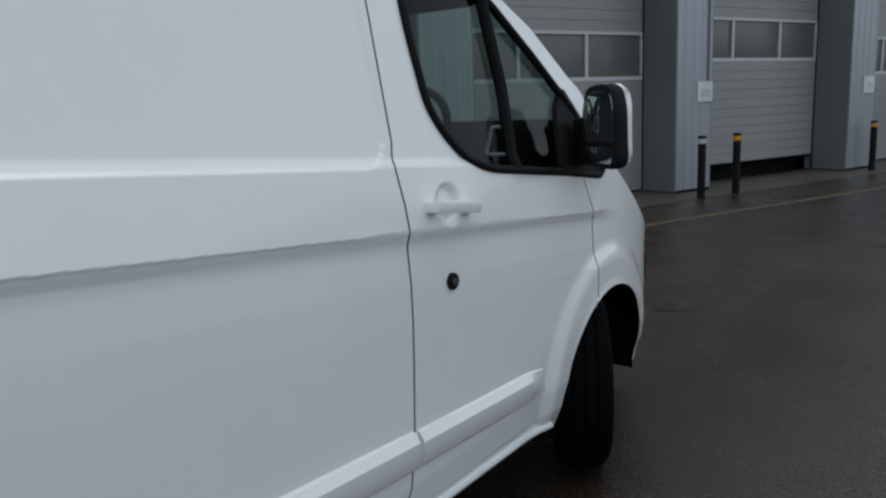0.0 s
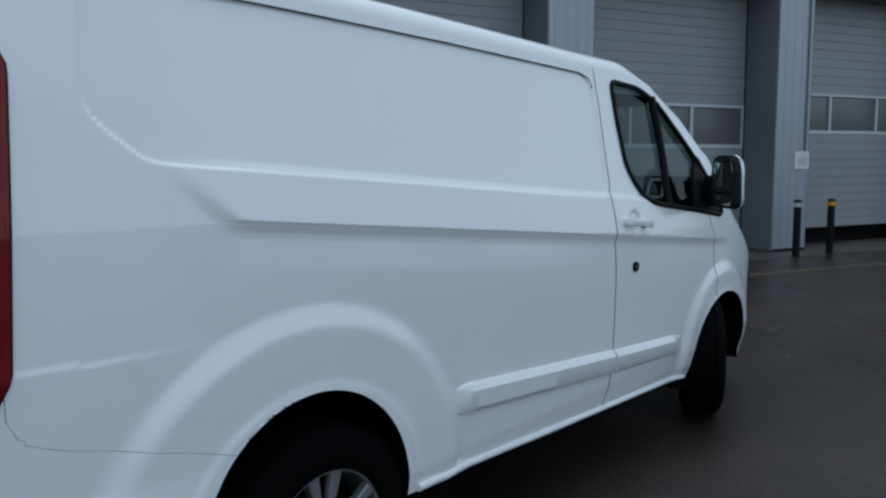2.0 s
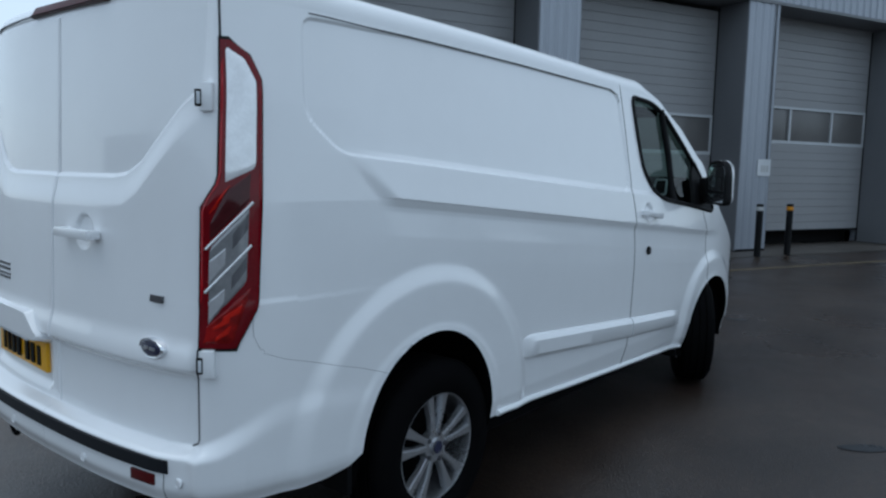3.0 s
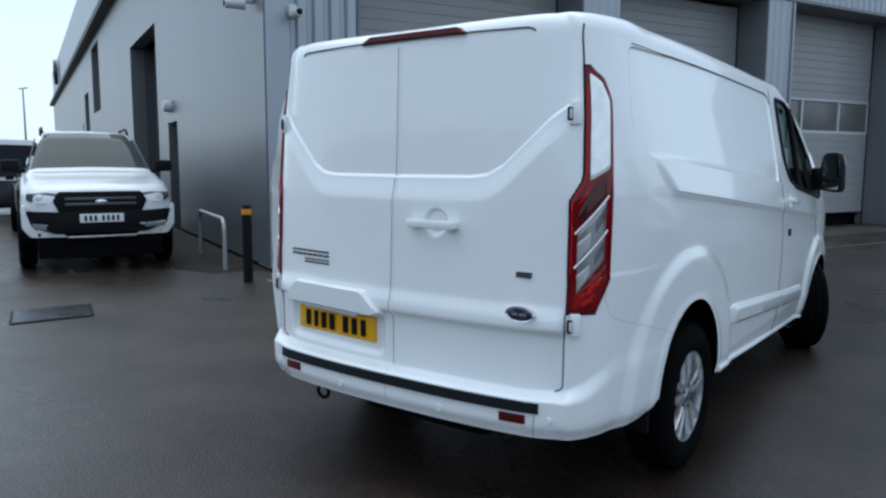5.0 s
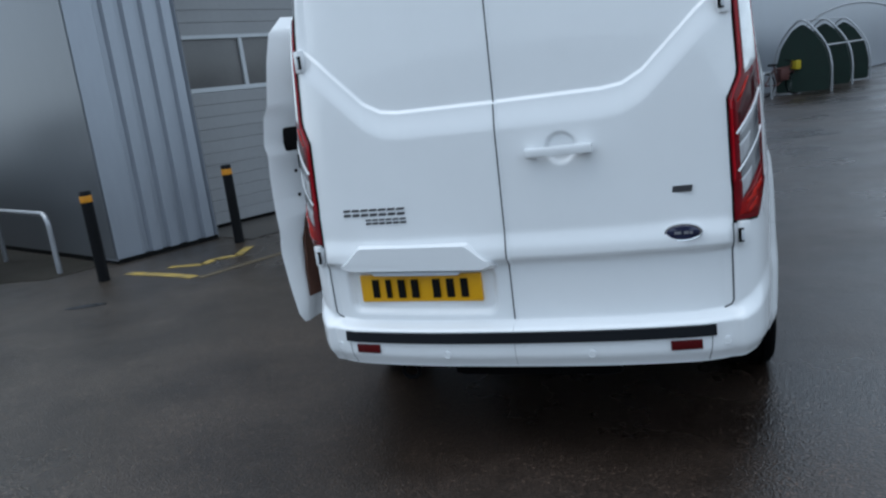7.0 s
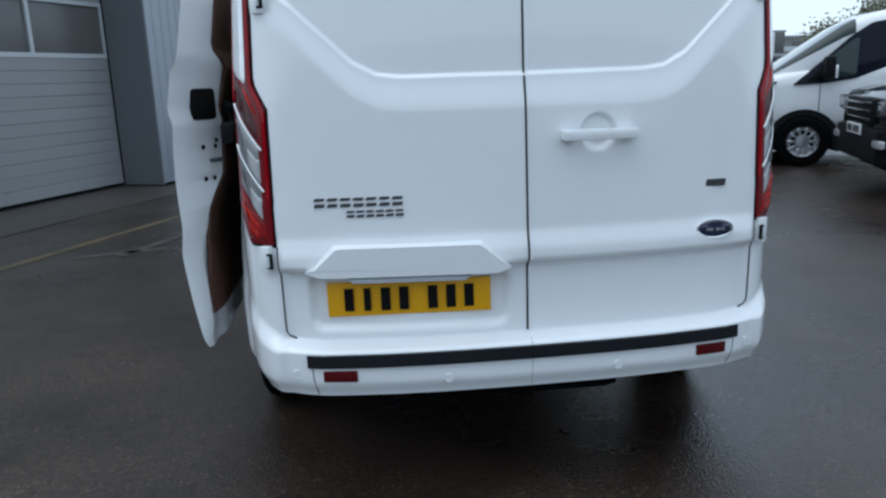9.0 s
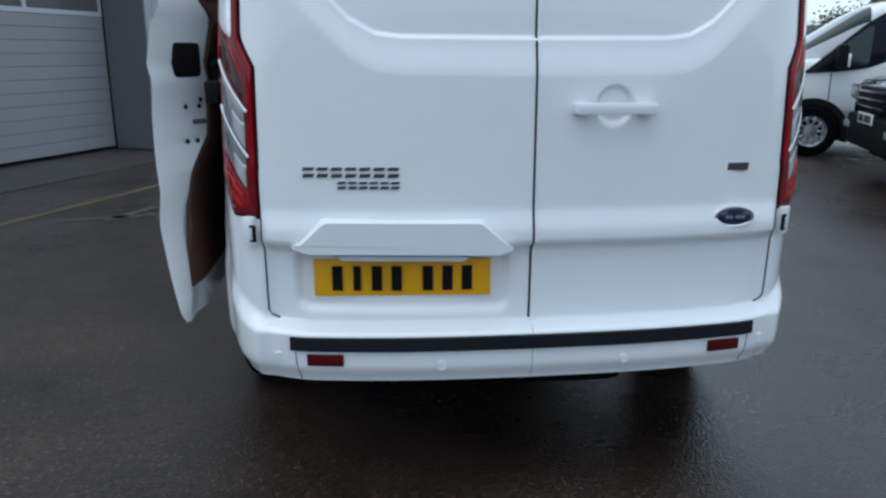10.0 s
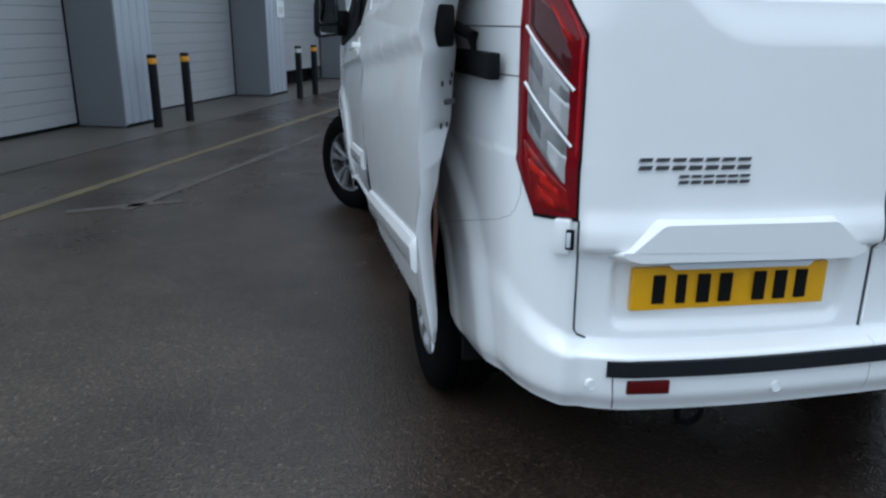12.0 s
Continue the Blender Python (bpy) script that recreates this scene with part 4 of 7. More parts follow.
for sign in (1, -1):
    base = patch("tail_lamp", lambda z: (lamp_edge(z)[0] - 0.006, lamp_edge(z)[1] + 0.004), 0.858, 1.782, PLASTIC, van, 0.004, 0.02, 40, 12, sign, "tall red and clear tail lamp wrapped round the corner")
    patch("red_lens", lamp_edge, 0.868, 1.772, RED, base, 0.012, 0.012, 60, 14, sign, "glossy red lens")
    patch("reverse_lens", inset(0.014, 0.015), 1.375, 1.740, CLEAR, base, 0.0155, 0.006, 30, 8, sign, "clear ribbed upper lens", slant=(0.05, -0.03))
    patch("smoked_lens", inset(0.020, 0.028), 1.240, 1.365, SMOKE, base, 0.0148, 0.006, 12, 8, sign, "dark smoked red lens", slant=(0.14, 0.06))
    patch("grey_lens", inset(0.020, 0.028), 1.000, 1.230, CLEARG, base, 0.0148, 0.006, 24, 8, sign, "clear grey lens", slant=(0.14, 0.14))
    patch("turn_lens", inset(0.012, 0.013), 0.883, 0.995, ORANGE, base, 0.0148, 0.006, 14, 8, sign, "orange-red lower lens", slant=(0.0, 0.14))
    # chambers: bright reflectors low on the inner side, hollows' shade painted high outside
    for z0, z1 in ((1.000, 1.100), (1.112, 1.226)):
        h_ = z1 - z0
        span = inset(0.020, 0.028)
        patch("lamp_reflector", lambda z: (span(z)[0] + 0.004, span(z)[0] + 0.52 * (span(z)[1] - span(z)[0])), z0 - 0.026, z0 - 0.026 + 0.62 * h_, BRIGHTG, base, 0.0158, 0.004, 10, 6, sign, "bright ribbed reflector", slant=(0.08, 0.05))
        patch("hollow_shade", lambda z: (span(z)[0] + 0.50 * (span(z)[1] - span(z)[0]), span(z)[1] - 0.006), z0 + 0.46 * h_ + 0.020, z1 + 0.016, DARKG, base, 0.0156, 0.004, 10, 6, sign, "dark painted shade of a lamp hollow", slant=(0.08, 0.08))
    for z0, z1, f0, f1 in ((0.900, 0.925, 0.30, 0.80), (0.932, 0.952, 0.18, 0.70), (0.960, 0.985, 0.35, 0.85)):
        span = inset(0.012, 0.013)
        patch("facet", lambda z: (span(z)[0] + f0 * (span(z)[1] - span(z)[0]), span(z)[0] + f1 * (span(z)[1] - span(z)[0])), z0, z1, EMBER, base, 0.0168, 0.004, 8, 6, sign, "bright orange-red patch", slant=(0.03, 0.05))
    # a red reflection at the smoked lens's top, painted as a bright patch
    patch("facet", lambda z: (inset(0.020, 0.028)(z)[0] + 0.006, inset(0.020, 0.028)(z)[0] + 0.034), 1.275, 1.345, EMBER, base, 0.0158, 0.004, 8, 6, sign, "bright orange-red patch", slant=(0.03, 0.03))
    # bright reflector stripes in the red border
    patch("reflector_stripe", lambda z: (lamp_edge(z)[0] + 0.003, lamp_edge(z)[0] + 0.013), 1.00, 1.74, REDGLOW, base, 0.0135, 0.004, 20, 3, sign, "bright red reflector stripe")
    patch("reflector_stripe", lambda z: (lamp_edge(z)[1] - 0.012, lamp_edge(z)[1] - 0.006), 1.30, 1.65, REDGLOW, base, 0.0135, 0.004, 20, 3, sign, "bright red reflector stripe")
    # slanting bright ribs across the grey lens
    for z in (1.105, 1.232):
        pts = []
        for k in range(9):
            f = k / 8
            zz = z + 0.14 * (f - 0.5)
            a, b = inset(0.018, 0.026)(z)
            p = surface(a + (b - a) * f, zz, 0.0125)
            pts.append((sign * float(p[0]), float(p[1]), float(p[2])))
        ob = tube("rib", pts, 0.0042, CLEAR, None, 6)
        under(base, ob)

# ---- tail doors: shut lines, hinges, handle, plate, badges
for nm, x0, x1, out_, mt in (("shut_line", -0.0055, 0.001, 0.0015, SEAL), ("door_lip", 0.001, 0.011, 0.0055, PAINT)):
    V, F = [], []
    zs_ = np.linspace(0.552, 1.90, 90)
    for z in zs_:
        p = on_rear(0.002, z, 0.0)
        for x, dy in ((x0, 0.006), (x0, -out_), (x1, -out_ * (1.0 if mt is SEAL else 0.3)), (x1, 0.006)):
            V.append((x, p.y + dy, z))
    for j in range(len(zs_) - 1):
        for i in range(3):
            F.append((j * 4 + i, (j + 1) * 4 + i, (j + 1) * 4 + i + 1, j * 4 + i + 1))
    under(REAR, link_mesh(nm, V, F, mt, None, False))
for sign in (1, -1):
    pts = [on_rear(sign * 0.755, 0.555), on_rear(sign * 0.776, 0.566)]
    pts += [on_rear(sign * 0.782, z) for z in np.linspace(0.58, 0.86, 10)]
    under(REAR if sign > 0 else REAR_L, tube("shut_line", pts, 0.003, GAP, None, 6))
    pts = []
    for z in np.linspace(1.782, 1.93, 8):
        p = surface(lamp_edge(1.775)[0] + (z - 1.775) * 0.02, min(z, 1.884), -0.001)
        q = p if z <= 1.884 else p + np.array([-0.02 * (z - 1.884), 0.15 * (z - 1.884), z - 1.884])
        pts.append((sign * float(q[0]), float(q[1]), float(q[2])))
    under(REAR if sign > 0 else REAR_L, tube("shut_line", pts, 0.0042, SEAL, None, 6))
    for z in (1.605, 0.822):
        p = on_rear(sign * 0.806, z, 0.0)
        bm = bmesh.new()
        turn = Matrix.Rotation(sign * radians(38), 4, "Z")
        at = Matrix.Translation(p) @ turn
        bm_box(bm, (0.008 * sign, -0.008, 0), (0.040, 0.030, 0.085), 0.006, at)
        ob = part("hinge", bm, PAINT, None, smooth=True)
        under(van, ob)
        bm = bmesh.new()
        bm_box(bm, (-0.014 * sign, -0.021, -0.004), (0.020, 0.010, 0.050), 0.003, at)
        under(ob, part("hinge_pin", bm, PLASTIC, None, smooth=True))
        bm = bmesh.new()
        bm_box(bm, (-0.012 * sign, -0.026, -0.004), (0.010, 0.008, 0.036), 0.002, at)
        under(ob, part("hinge_plate", bm, INNERP, None, smooth=True))


def handle(name, at, face, length, owner, tilt=0.0):
    """A pull handle over a round dish: at its middle, face the way out."""
    f = Vector(face).normalized()
    r = Vector((0, 0, 1)).cross(f).normalized()
    m = Matrix.Translation(at) @ Matrix(((r.x, f.x, 0, 0), (r.y, f.y, 0, 0), (r.z, f.z, 1, 0), (0, 0, 0, 1)))
    bm = bmesh.new()
    bm_box(bm, (0, 0.036, 0), (length, 0.020, 0.034), 0.009)
    bm_box(bm, (-length * 0.42, 0.014, 0), (length * 0.15, 0.034, 0.030), 0.006)
    bm_box(bm, (length * 0.40, 0.014, 0), (length * 0.20, 0.034, 0.030), 0.006)
    bmesh.ops.transform(bm, matrix=m @ Matrix.Rotation(tilt, 4, "Y"), verts=bm.verts)
    ob = part(name, bm, PAINT, None, smooth=True)
    under(owner, ob)
    return ob


handle("door_handle", Vector((0.222, on_rear(0.10, 1.173).y, 1.173)), (0, -1, 0.04), 0.235, REAR)
for sgn, fd in ((1, FDOOR), (-1, FDOOR_L)):
    handle("door_handle", on_side(2.795, 1.172, 0.014, sgn), (sgn, 0, 0.10), 0.205, fd, sgn * radians(7))
# lock barrel on the driver's door
p = on_side(2.79, 0.969, 0.0)
bm = bmesh.new()
bm_lathe(bm, [(-0.01, 0.024), (0.008, 0.024), (0.012, 0.020), (0.012, 0.0)], "x", 20, p)
ob = part("lock_barrel", bm, PLASTIC, None, "black lock barrel", smooth=True)
under(FDOOR, ob)
bm = bmesh.new()
bm_lathe(bm, [(0.0121, 0.011), (0.016, 0.010), (0.016, 0.0)], "x", 14, p)
under(ob, part("key_slot", bm, BADGE, None, smooth=True))

# number plate: yellow, its characters as plain bars
def tail_y(x):
    return float(np.interp(abs(x), QX[QU < 1.2], QY[QU < 1.2]))


def tail_slab(name, outline, front, back, material, owner, bevel=0.0, label="", shrink=0.0, sharp=False):
    """A slab that follows the tail's gentle bow."""
    bm = bmesh.new()
    c = Vector((sum(p[0] for p in outline) / len(outline), sum(p[1] for p in outline) / len(outline)))
    bm_prism(bm, outline, -front, -back, "y")
    if shrink:
        for v in bm.verts:
            if abs(v.co.y + front) < 1e-5:
                v.co.x += math.copysign(min(shrink, abs(c.x - v.co.x)), c.x - v.co.x)
                v.co.z += math.copysign(min(shrink, abs(c.y - v.co.z)), c.y - v.co.z)
    if bevel:
        bmesh.ops.bevel(bm, geom=bm.edges[:], offset=bevel, segments=2, profile=0.6, affect="EDGES")
    for v in bm.verts:
        v.co.y += tail_y(v.co.x)
    bmesh.ops.recalc_face_normals(bm, faces=bm.faces)
    ob = part(name, bm, material, None, label, smooth=True)
    if sharp:
        ob.data.set_sharp_from_angle(angle=radians(24))
    under(owner, ob)
    return ob


def rect(x0, x1, z0, z1):
    return [(x0, z0), (x1, z0), (x1, z1), (x0, z1)]


plate = tail_slab("number_plate", rect(-0.640, -0.120, 0.625, 0.736), -0.024, -0.040, PLATE, REAR_L, 0.002, "yellow number plate with dark bars")
for k in range(7):
    x = -0.382 - 0.19 + 0.058 * k + (0.034 if k > 3 else 0)
    h = 0.015 if k != 1 else 0.011
    tail_slab("bar", rect(x - h, x + h, 0.643, 0.717), -0.0232, -0.030, INK, plate)
# the cover over the plate
lid = rounded([(-0.716, 0.770), (-0.696, 0.787), (-0.618, 0.874), (-0.140, 0.870), (-0.060, 0.780), (-0.042, 0.763), (-0.085, 0.746), (-0.670, 0.752)], 0.014, 3)
ob = tail_slab("plate_light_cover", lid, 0.033, -0.02, PAINT, REAR_L, shrink=0.015, sharp=True)
tail_slab("plate_light", [(-0.575, 0.757), (-0.185, 0.753), (-0.205, 0.738), (-0.555, 0.742)], 0.010, -0.02, INNERP, ob, 0.003)


def raised_bars(name, x0, x1, z0, z1, count, owner, material, label):
    """A badge of lettering as plain slanted bars, each its own piece."""
    w = (x1 - x0) / count
    root = None
    for k in range(count):
        a = x0 + w * k + w * 0.10
        b = x0 + w * (k + 1) - w * 0.14
        yb = float(on_rear((a + b) / 2, (z0 + z1) / 2).y)
        for lo, hi in ((z0, z0 + (z1 - z0) * 0.36), (z0 + (z1 - z0) * 0.70, z1)) if count > 1 else ((z0, z1),):
            bm = bmesh.new()
            bm_prism(bm, [(a, lo), (b, lo), (b + 0.004, hi), (a + 0.004, hi)], yb - 0.005, yb + 0.004, "y")
            ob = part(name if root is None else "stroke", bm, material, None, label if root is None else "")
            under(owner if root is None else root, ob)
            root = root or ob


raised_bars("model_badge", -0.664, -0.386, 0.984, 1.012, 7, REAR_L, BADGE, "dark grey raised badge strokes")
raised_bars("model_badge", -0.566, -0.386, 0.951, 0.972, 6, REAR_L, BADGE, "dark grey raised badge strokes")
raised_bars("engine_badge", 0.583, 0.668, 0.988, 1.010, 1, REAR, BADGE, "small dark bar badge")
yo = float(on_rear(0.62, 0.85).y)
bm = bmesh.new()
bm_lathe(bm, [(0.012, 0.064), (-0.004, 0.066), (-0.010, 0.062), (-0.0085, 0.056), (-0.0085, 0.0)], "y", 40)
bmesh.ops.transform(bm, matrix=Matrix.Translation((0.621, yo, 0.849)) @ Matrix.Diagonal((1, 1, 0.48, 1)), verts=bm.verts)
ob = part("oval_badge", bm, CHROME, None, "chrome-rimmed dark blue oval badge", smooth=True)
under(REAR, ob)
bm = bmesh.new()
bm_lathe(bm, [(-0.0086, 0.055), (-0.011, 0.050), (-0.012, 0.0)], "y", 40)
bmesh.ops.transform(bm, matrix=Matrix.Translation((0.621, yo, 0.849)) @ Matrix.Diagonal((1, 1, 0.46, 1)), verts=bm.verts)
under(ob, part("oval_field", bm, OVALB, None, smooth=True))
bm = bmesh.new()
for dx, w in ((-0.018, 0.022), (0.010, 0.016), (0.026, 0.010)):
    bm_box(bm, (0.621 + dx, yo - 0.0125, 0.849), (w, 0.002, 0.009))
under(ob, part("oval_script", bm, ALLOY, None))

# high brake lamp
pts = [(-0.215, 1.924), (-0.160, 1.953), (0.300, 1.952), (0.335, 1.924)]
bm = bmesh.new()
bm_prism(bm, rounded(pts, 0.010, 3), -0.006, 0.10, "y", 0.005)
ob = part("brake_lamp", bm, REDDARK, None, "long dark red high brake lamp", smooth=True)
under(van, ob)
# the crease on from the lamp under the roof lip, its shade a dark line
for owner, xs_ in ((REAR, np.linspace(0.33, 0.645, 14)), (REAR_L, np.linspace(-0.21, -0.645, 18))):
    pts = [on_rear(float(x), 1.930 - 0.006 * abs(x), 0.0) for x in xs_]
    end = math.copysign(1, xs_[-1])
    pts += [on_rear(end * 0.665, 1.922, 0.0), on_rear(end * 0.678, 1.912, 0.0)]
    under(owner, tube("crease_shade", pts, 0.0035, GAP, None, 6))

# bumper: step pad, reflectors, parking sensors
xs = np.linspace(-0.715, 0.715, 45)
V, F = [], []
for x in xs:
    yb = float(surface(u_at_x(abs(x)), 0.52).tolist()[1])
    yo_ = float(surface(u_at_x(abs(x)), 0.50).tolist()[1])
    yd = float(surface(u_at_x(abs(x)), 0.60).tolist()[1])
    for dy, z in ((yd + 0.03, 0.527), (yo_ + 0.010, 0.524), (yo_ - 0.007, 0.516), (yo_ - 0.010, 0.478), (yo_ + 0.004, 0.474), (yd + 0.03, 0.474)):
        V.append((x, dy, z))
for i in range(len(xs) - 1):
    for k in range(6):
        F.append((i * 6 + k, (i + 1) * 6 + k, (i + 1) * 6 + (k + 1) % 6, i * 6 + (k + 1) % 6))
F += [tuple(range(6)), tuple((len(xs) - 1) * 6 + k for k in range(5, -1, -1))]
ob = link_mesh("step_pad", V, F, PAD, None, False, "black grained step pad")
bm = bmesh.new()
bm.from_mesh(ob.data)
bmesh.ops.recalc_face_normals(bm, faces=bm.faces)
bm.to_mesh(ob.data)
bm.free()
under(BUMP, ob)
for x in (-0.612, 0.612):
    yb = on_rear(x, 0.45).y
    turn = Matrix.Rotation(math.copysign(radians(9), x), 4, "Z")
    bm = bmesh.new()
    bm_box(bm, (0, 0, 0), (0.108, 0.016, 0.036), 0.004, Matrix.Translation((x, yb + 0.001, 0.449)) @ turn)
    ob = part("reflector", bm, REDDARK, None, "red reflector", smooth=True)
    under(BUMP if x > 0 else BUMP_L, ob)
for x in (-0.742, -0.272, 0.285, 0.742):
    q = on_rear(x, 0.452 if abs(x) > 0.5 else 0.430)
    bm = bmesh.new()
    bm_lathe(bm, [(0.004, 0.0155), (-0.004, 0.0155), (-0.005, 0.013), (-0.002, 0.0115), (-0.004, 0.010), (-0.004, 0.0)], "y", 20, q)
    under(BUMP if x > 0 else BUMP_L, part("parking_sensor", bm, PAINT, None, smooth=True))
for x in (-0.695, 0.695):
    pts = [on_rear(x, z, -0.0005) for z in np.linspace(0.38, 0.492, 8)]
    under(BUMP if x > 0 else BUMP_L, tube("shut_line", pts, 0.0018, GAP, None, 5))
# towing eye under the bumper and exhaust
under(van, tube("towing_eye", [(-0.46 + 0.035 * math.cos(a), -0.02, 0.335 + 0.03 * math.sin(a)) for a in np.linspace(0, 2 * math.pi, 14)[:-1]], 0.009, DARK, None, 6, True))
under(van, tube("exhaust_pipe", [(-0.66, 0.52, 0.30), (-0.62, 0.7, 0.31), (-0.55, 0.9, 0.33)], 0.026, DARK, None, 12))

# ---- side mouldings
def moulding(y0, y1, zt0, zt1, h, sign, owner, shift=(0, 0, 0), ends=(0.07, 0.10), n=40, lean=None):
    V, F = [], []
    for i in range(n):
        f = i / (n - 1)
        y = y0 + (y1 - y0) * f
        zt = zt0 + (zt1 - zt0) * f
        a = min(1, (y - y0) / ends[0]) if ends[0] else 1
        b = min(1, (y1 - y) / ends[1]) if ends[1] else 1
        k = min(a, b) ** 0.6
        top, bot = zt - (1 - k) * h * 0.15, zt - h + (1 - k) * h * 0.05
        for zz, out_ in ((top, -0.004), (top - 0.006, 0.010 * k), (top - 0.030, 0.024 * k), (bot + 0.02, 0.022 * k), (bot + 0.004, 0.012 * k), (bot, -0.004)):
            p = on_side(y, zz, out_, sign) + Vector((lean(zz) if lean else 0.0, 0, 0))
            V.append(p + Vector(shift))
    for i in range(n - 1):
        for k in range(5):
            q = (i * 6 + k, (i + 1) * 6 + k, (i + 1) * 6 + k + 1, i * 6 + k + 1)
            F.append(q if sign < 0 else q[::-1])
    F += [tuple(range(6)), tuple((n - 1) * 6 + k for k in range(5, -1, -1))]
    ob = link_mesh("side_moulding", V, F, PAINT, None, True)
    ob.data.set_sharp_from_angle(angle=radians(30))
    under(owner, ob)
    return ob


moulding(1.50, 2.586, 0.692, 0.611, 0.112, 1, van, ends=(0.07, 0))
moulding(2.604, 3.335, 0.606, 0.560, 0.108, 1, FDOOR, ends=(0, 0.13))
moulding(2.604, 3.335, 0.606, 0.560, 0.108, -1, FDOOR_L, ends=(0, 0.13))
for sign in (1, -1):
    pts = [on_side(y, float(low_edge(np.array(y))) + 0.012, 0.004, sign) for y in np.linspace(1.30, 3.40, 30)]
    under(van, tube("sill_trim", pts, 0.013, PAINT, None, 8))

# ---- door mirrors
for sign in (1, -1):
    fd = FDOOR if sign > 0 else FDOOR_L
    bm = bmesh.new()
    hy = 3.62
    out_ = [(1.018, 1.250), (1.030, 1.222), (1.165, 1.206), (1.190, 1.230), (1.184, 1.41), (1.168, 1.472), (1.140, 1.496), (1.075, 1.494), (1.042, 1.476), (1.030, 1.41)]
    bm_prism(bm, [(sign * x, z) for x, z in rounded(out_, 0.03, 4)], hy - 0.045, hy + 0.022, "y", 0.014)
    ob = part("door_mirror", bm, PLASTIC, None, "black door mirror", smooth=True)
    under(fd, ob)
    bm = bmesh.new()
    bm_prism(bm, [(sign * x, z) for x, z in rounded([(1.045, 1.30), (1.176, 1.30), (1.172, 1.43), (1.158, 1.470), (1.075, 1.472), (1.047, 1.44)], 0.02, 4)], hy - 0.0475, hy - 0.040, "y", 0.002)
    under(ob, part("mirror_glass", bm, MIRROR, None, smooth=True))
    bm = bmesh.new()
    bm_prism(bm, [(sign * x, z) for x, z in rounded([(1.045, 1.236), (1.168, 1.226), (1.176, 1.285), (1.045, 1.285)], 0.015, 4)], hy - 0.0475, hy - 0.040, "y", 0.002)
    under(ob, part("wide_glass", bm, MIRROR, None, smooth=True))
    bm = bmesh.new()
    bm_prism(bm, [(sign * x, z) for x, z in rounded([(1.03, 1.24), (1.135, 1.216), (1.158, 1.24), (1.156, 1.42), (1.140, 1.474), (1.108, 1.490), (1.04, 1.486)], 0.035, 5)], hy + 0.0, hy + 0.085, "y", 0.032)
    under(ob, part("mirror_shell", bm, PAINT, None, "white mirror shell", smooth=True))
    bm = bmesh.new()
    bm_box(bm, (sign * 0.985, hy + 0.045, 1.265), (0.17, 0.075, 0.075), 0.02)
    bm_box(bm, (sign * 0.955, hy + 0.06, 1.30), (0.06, 0.10, 0.17), 0.02)
    under(ob, part("mirror_arm", bm, PLASTIC, None, smooth=True))
    bpy.context.view_layer.update()
    pivot = Matrix.Translation((sign * 1.03, hy, 0))
    ob.matrix_world = pivot @ Matrix.Rotation(-sign * radians(20), 4, "Z") @ pivot.inverted() @ ob.matrix_world

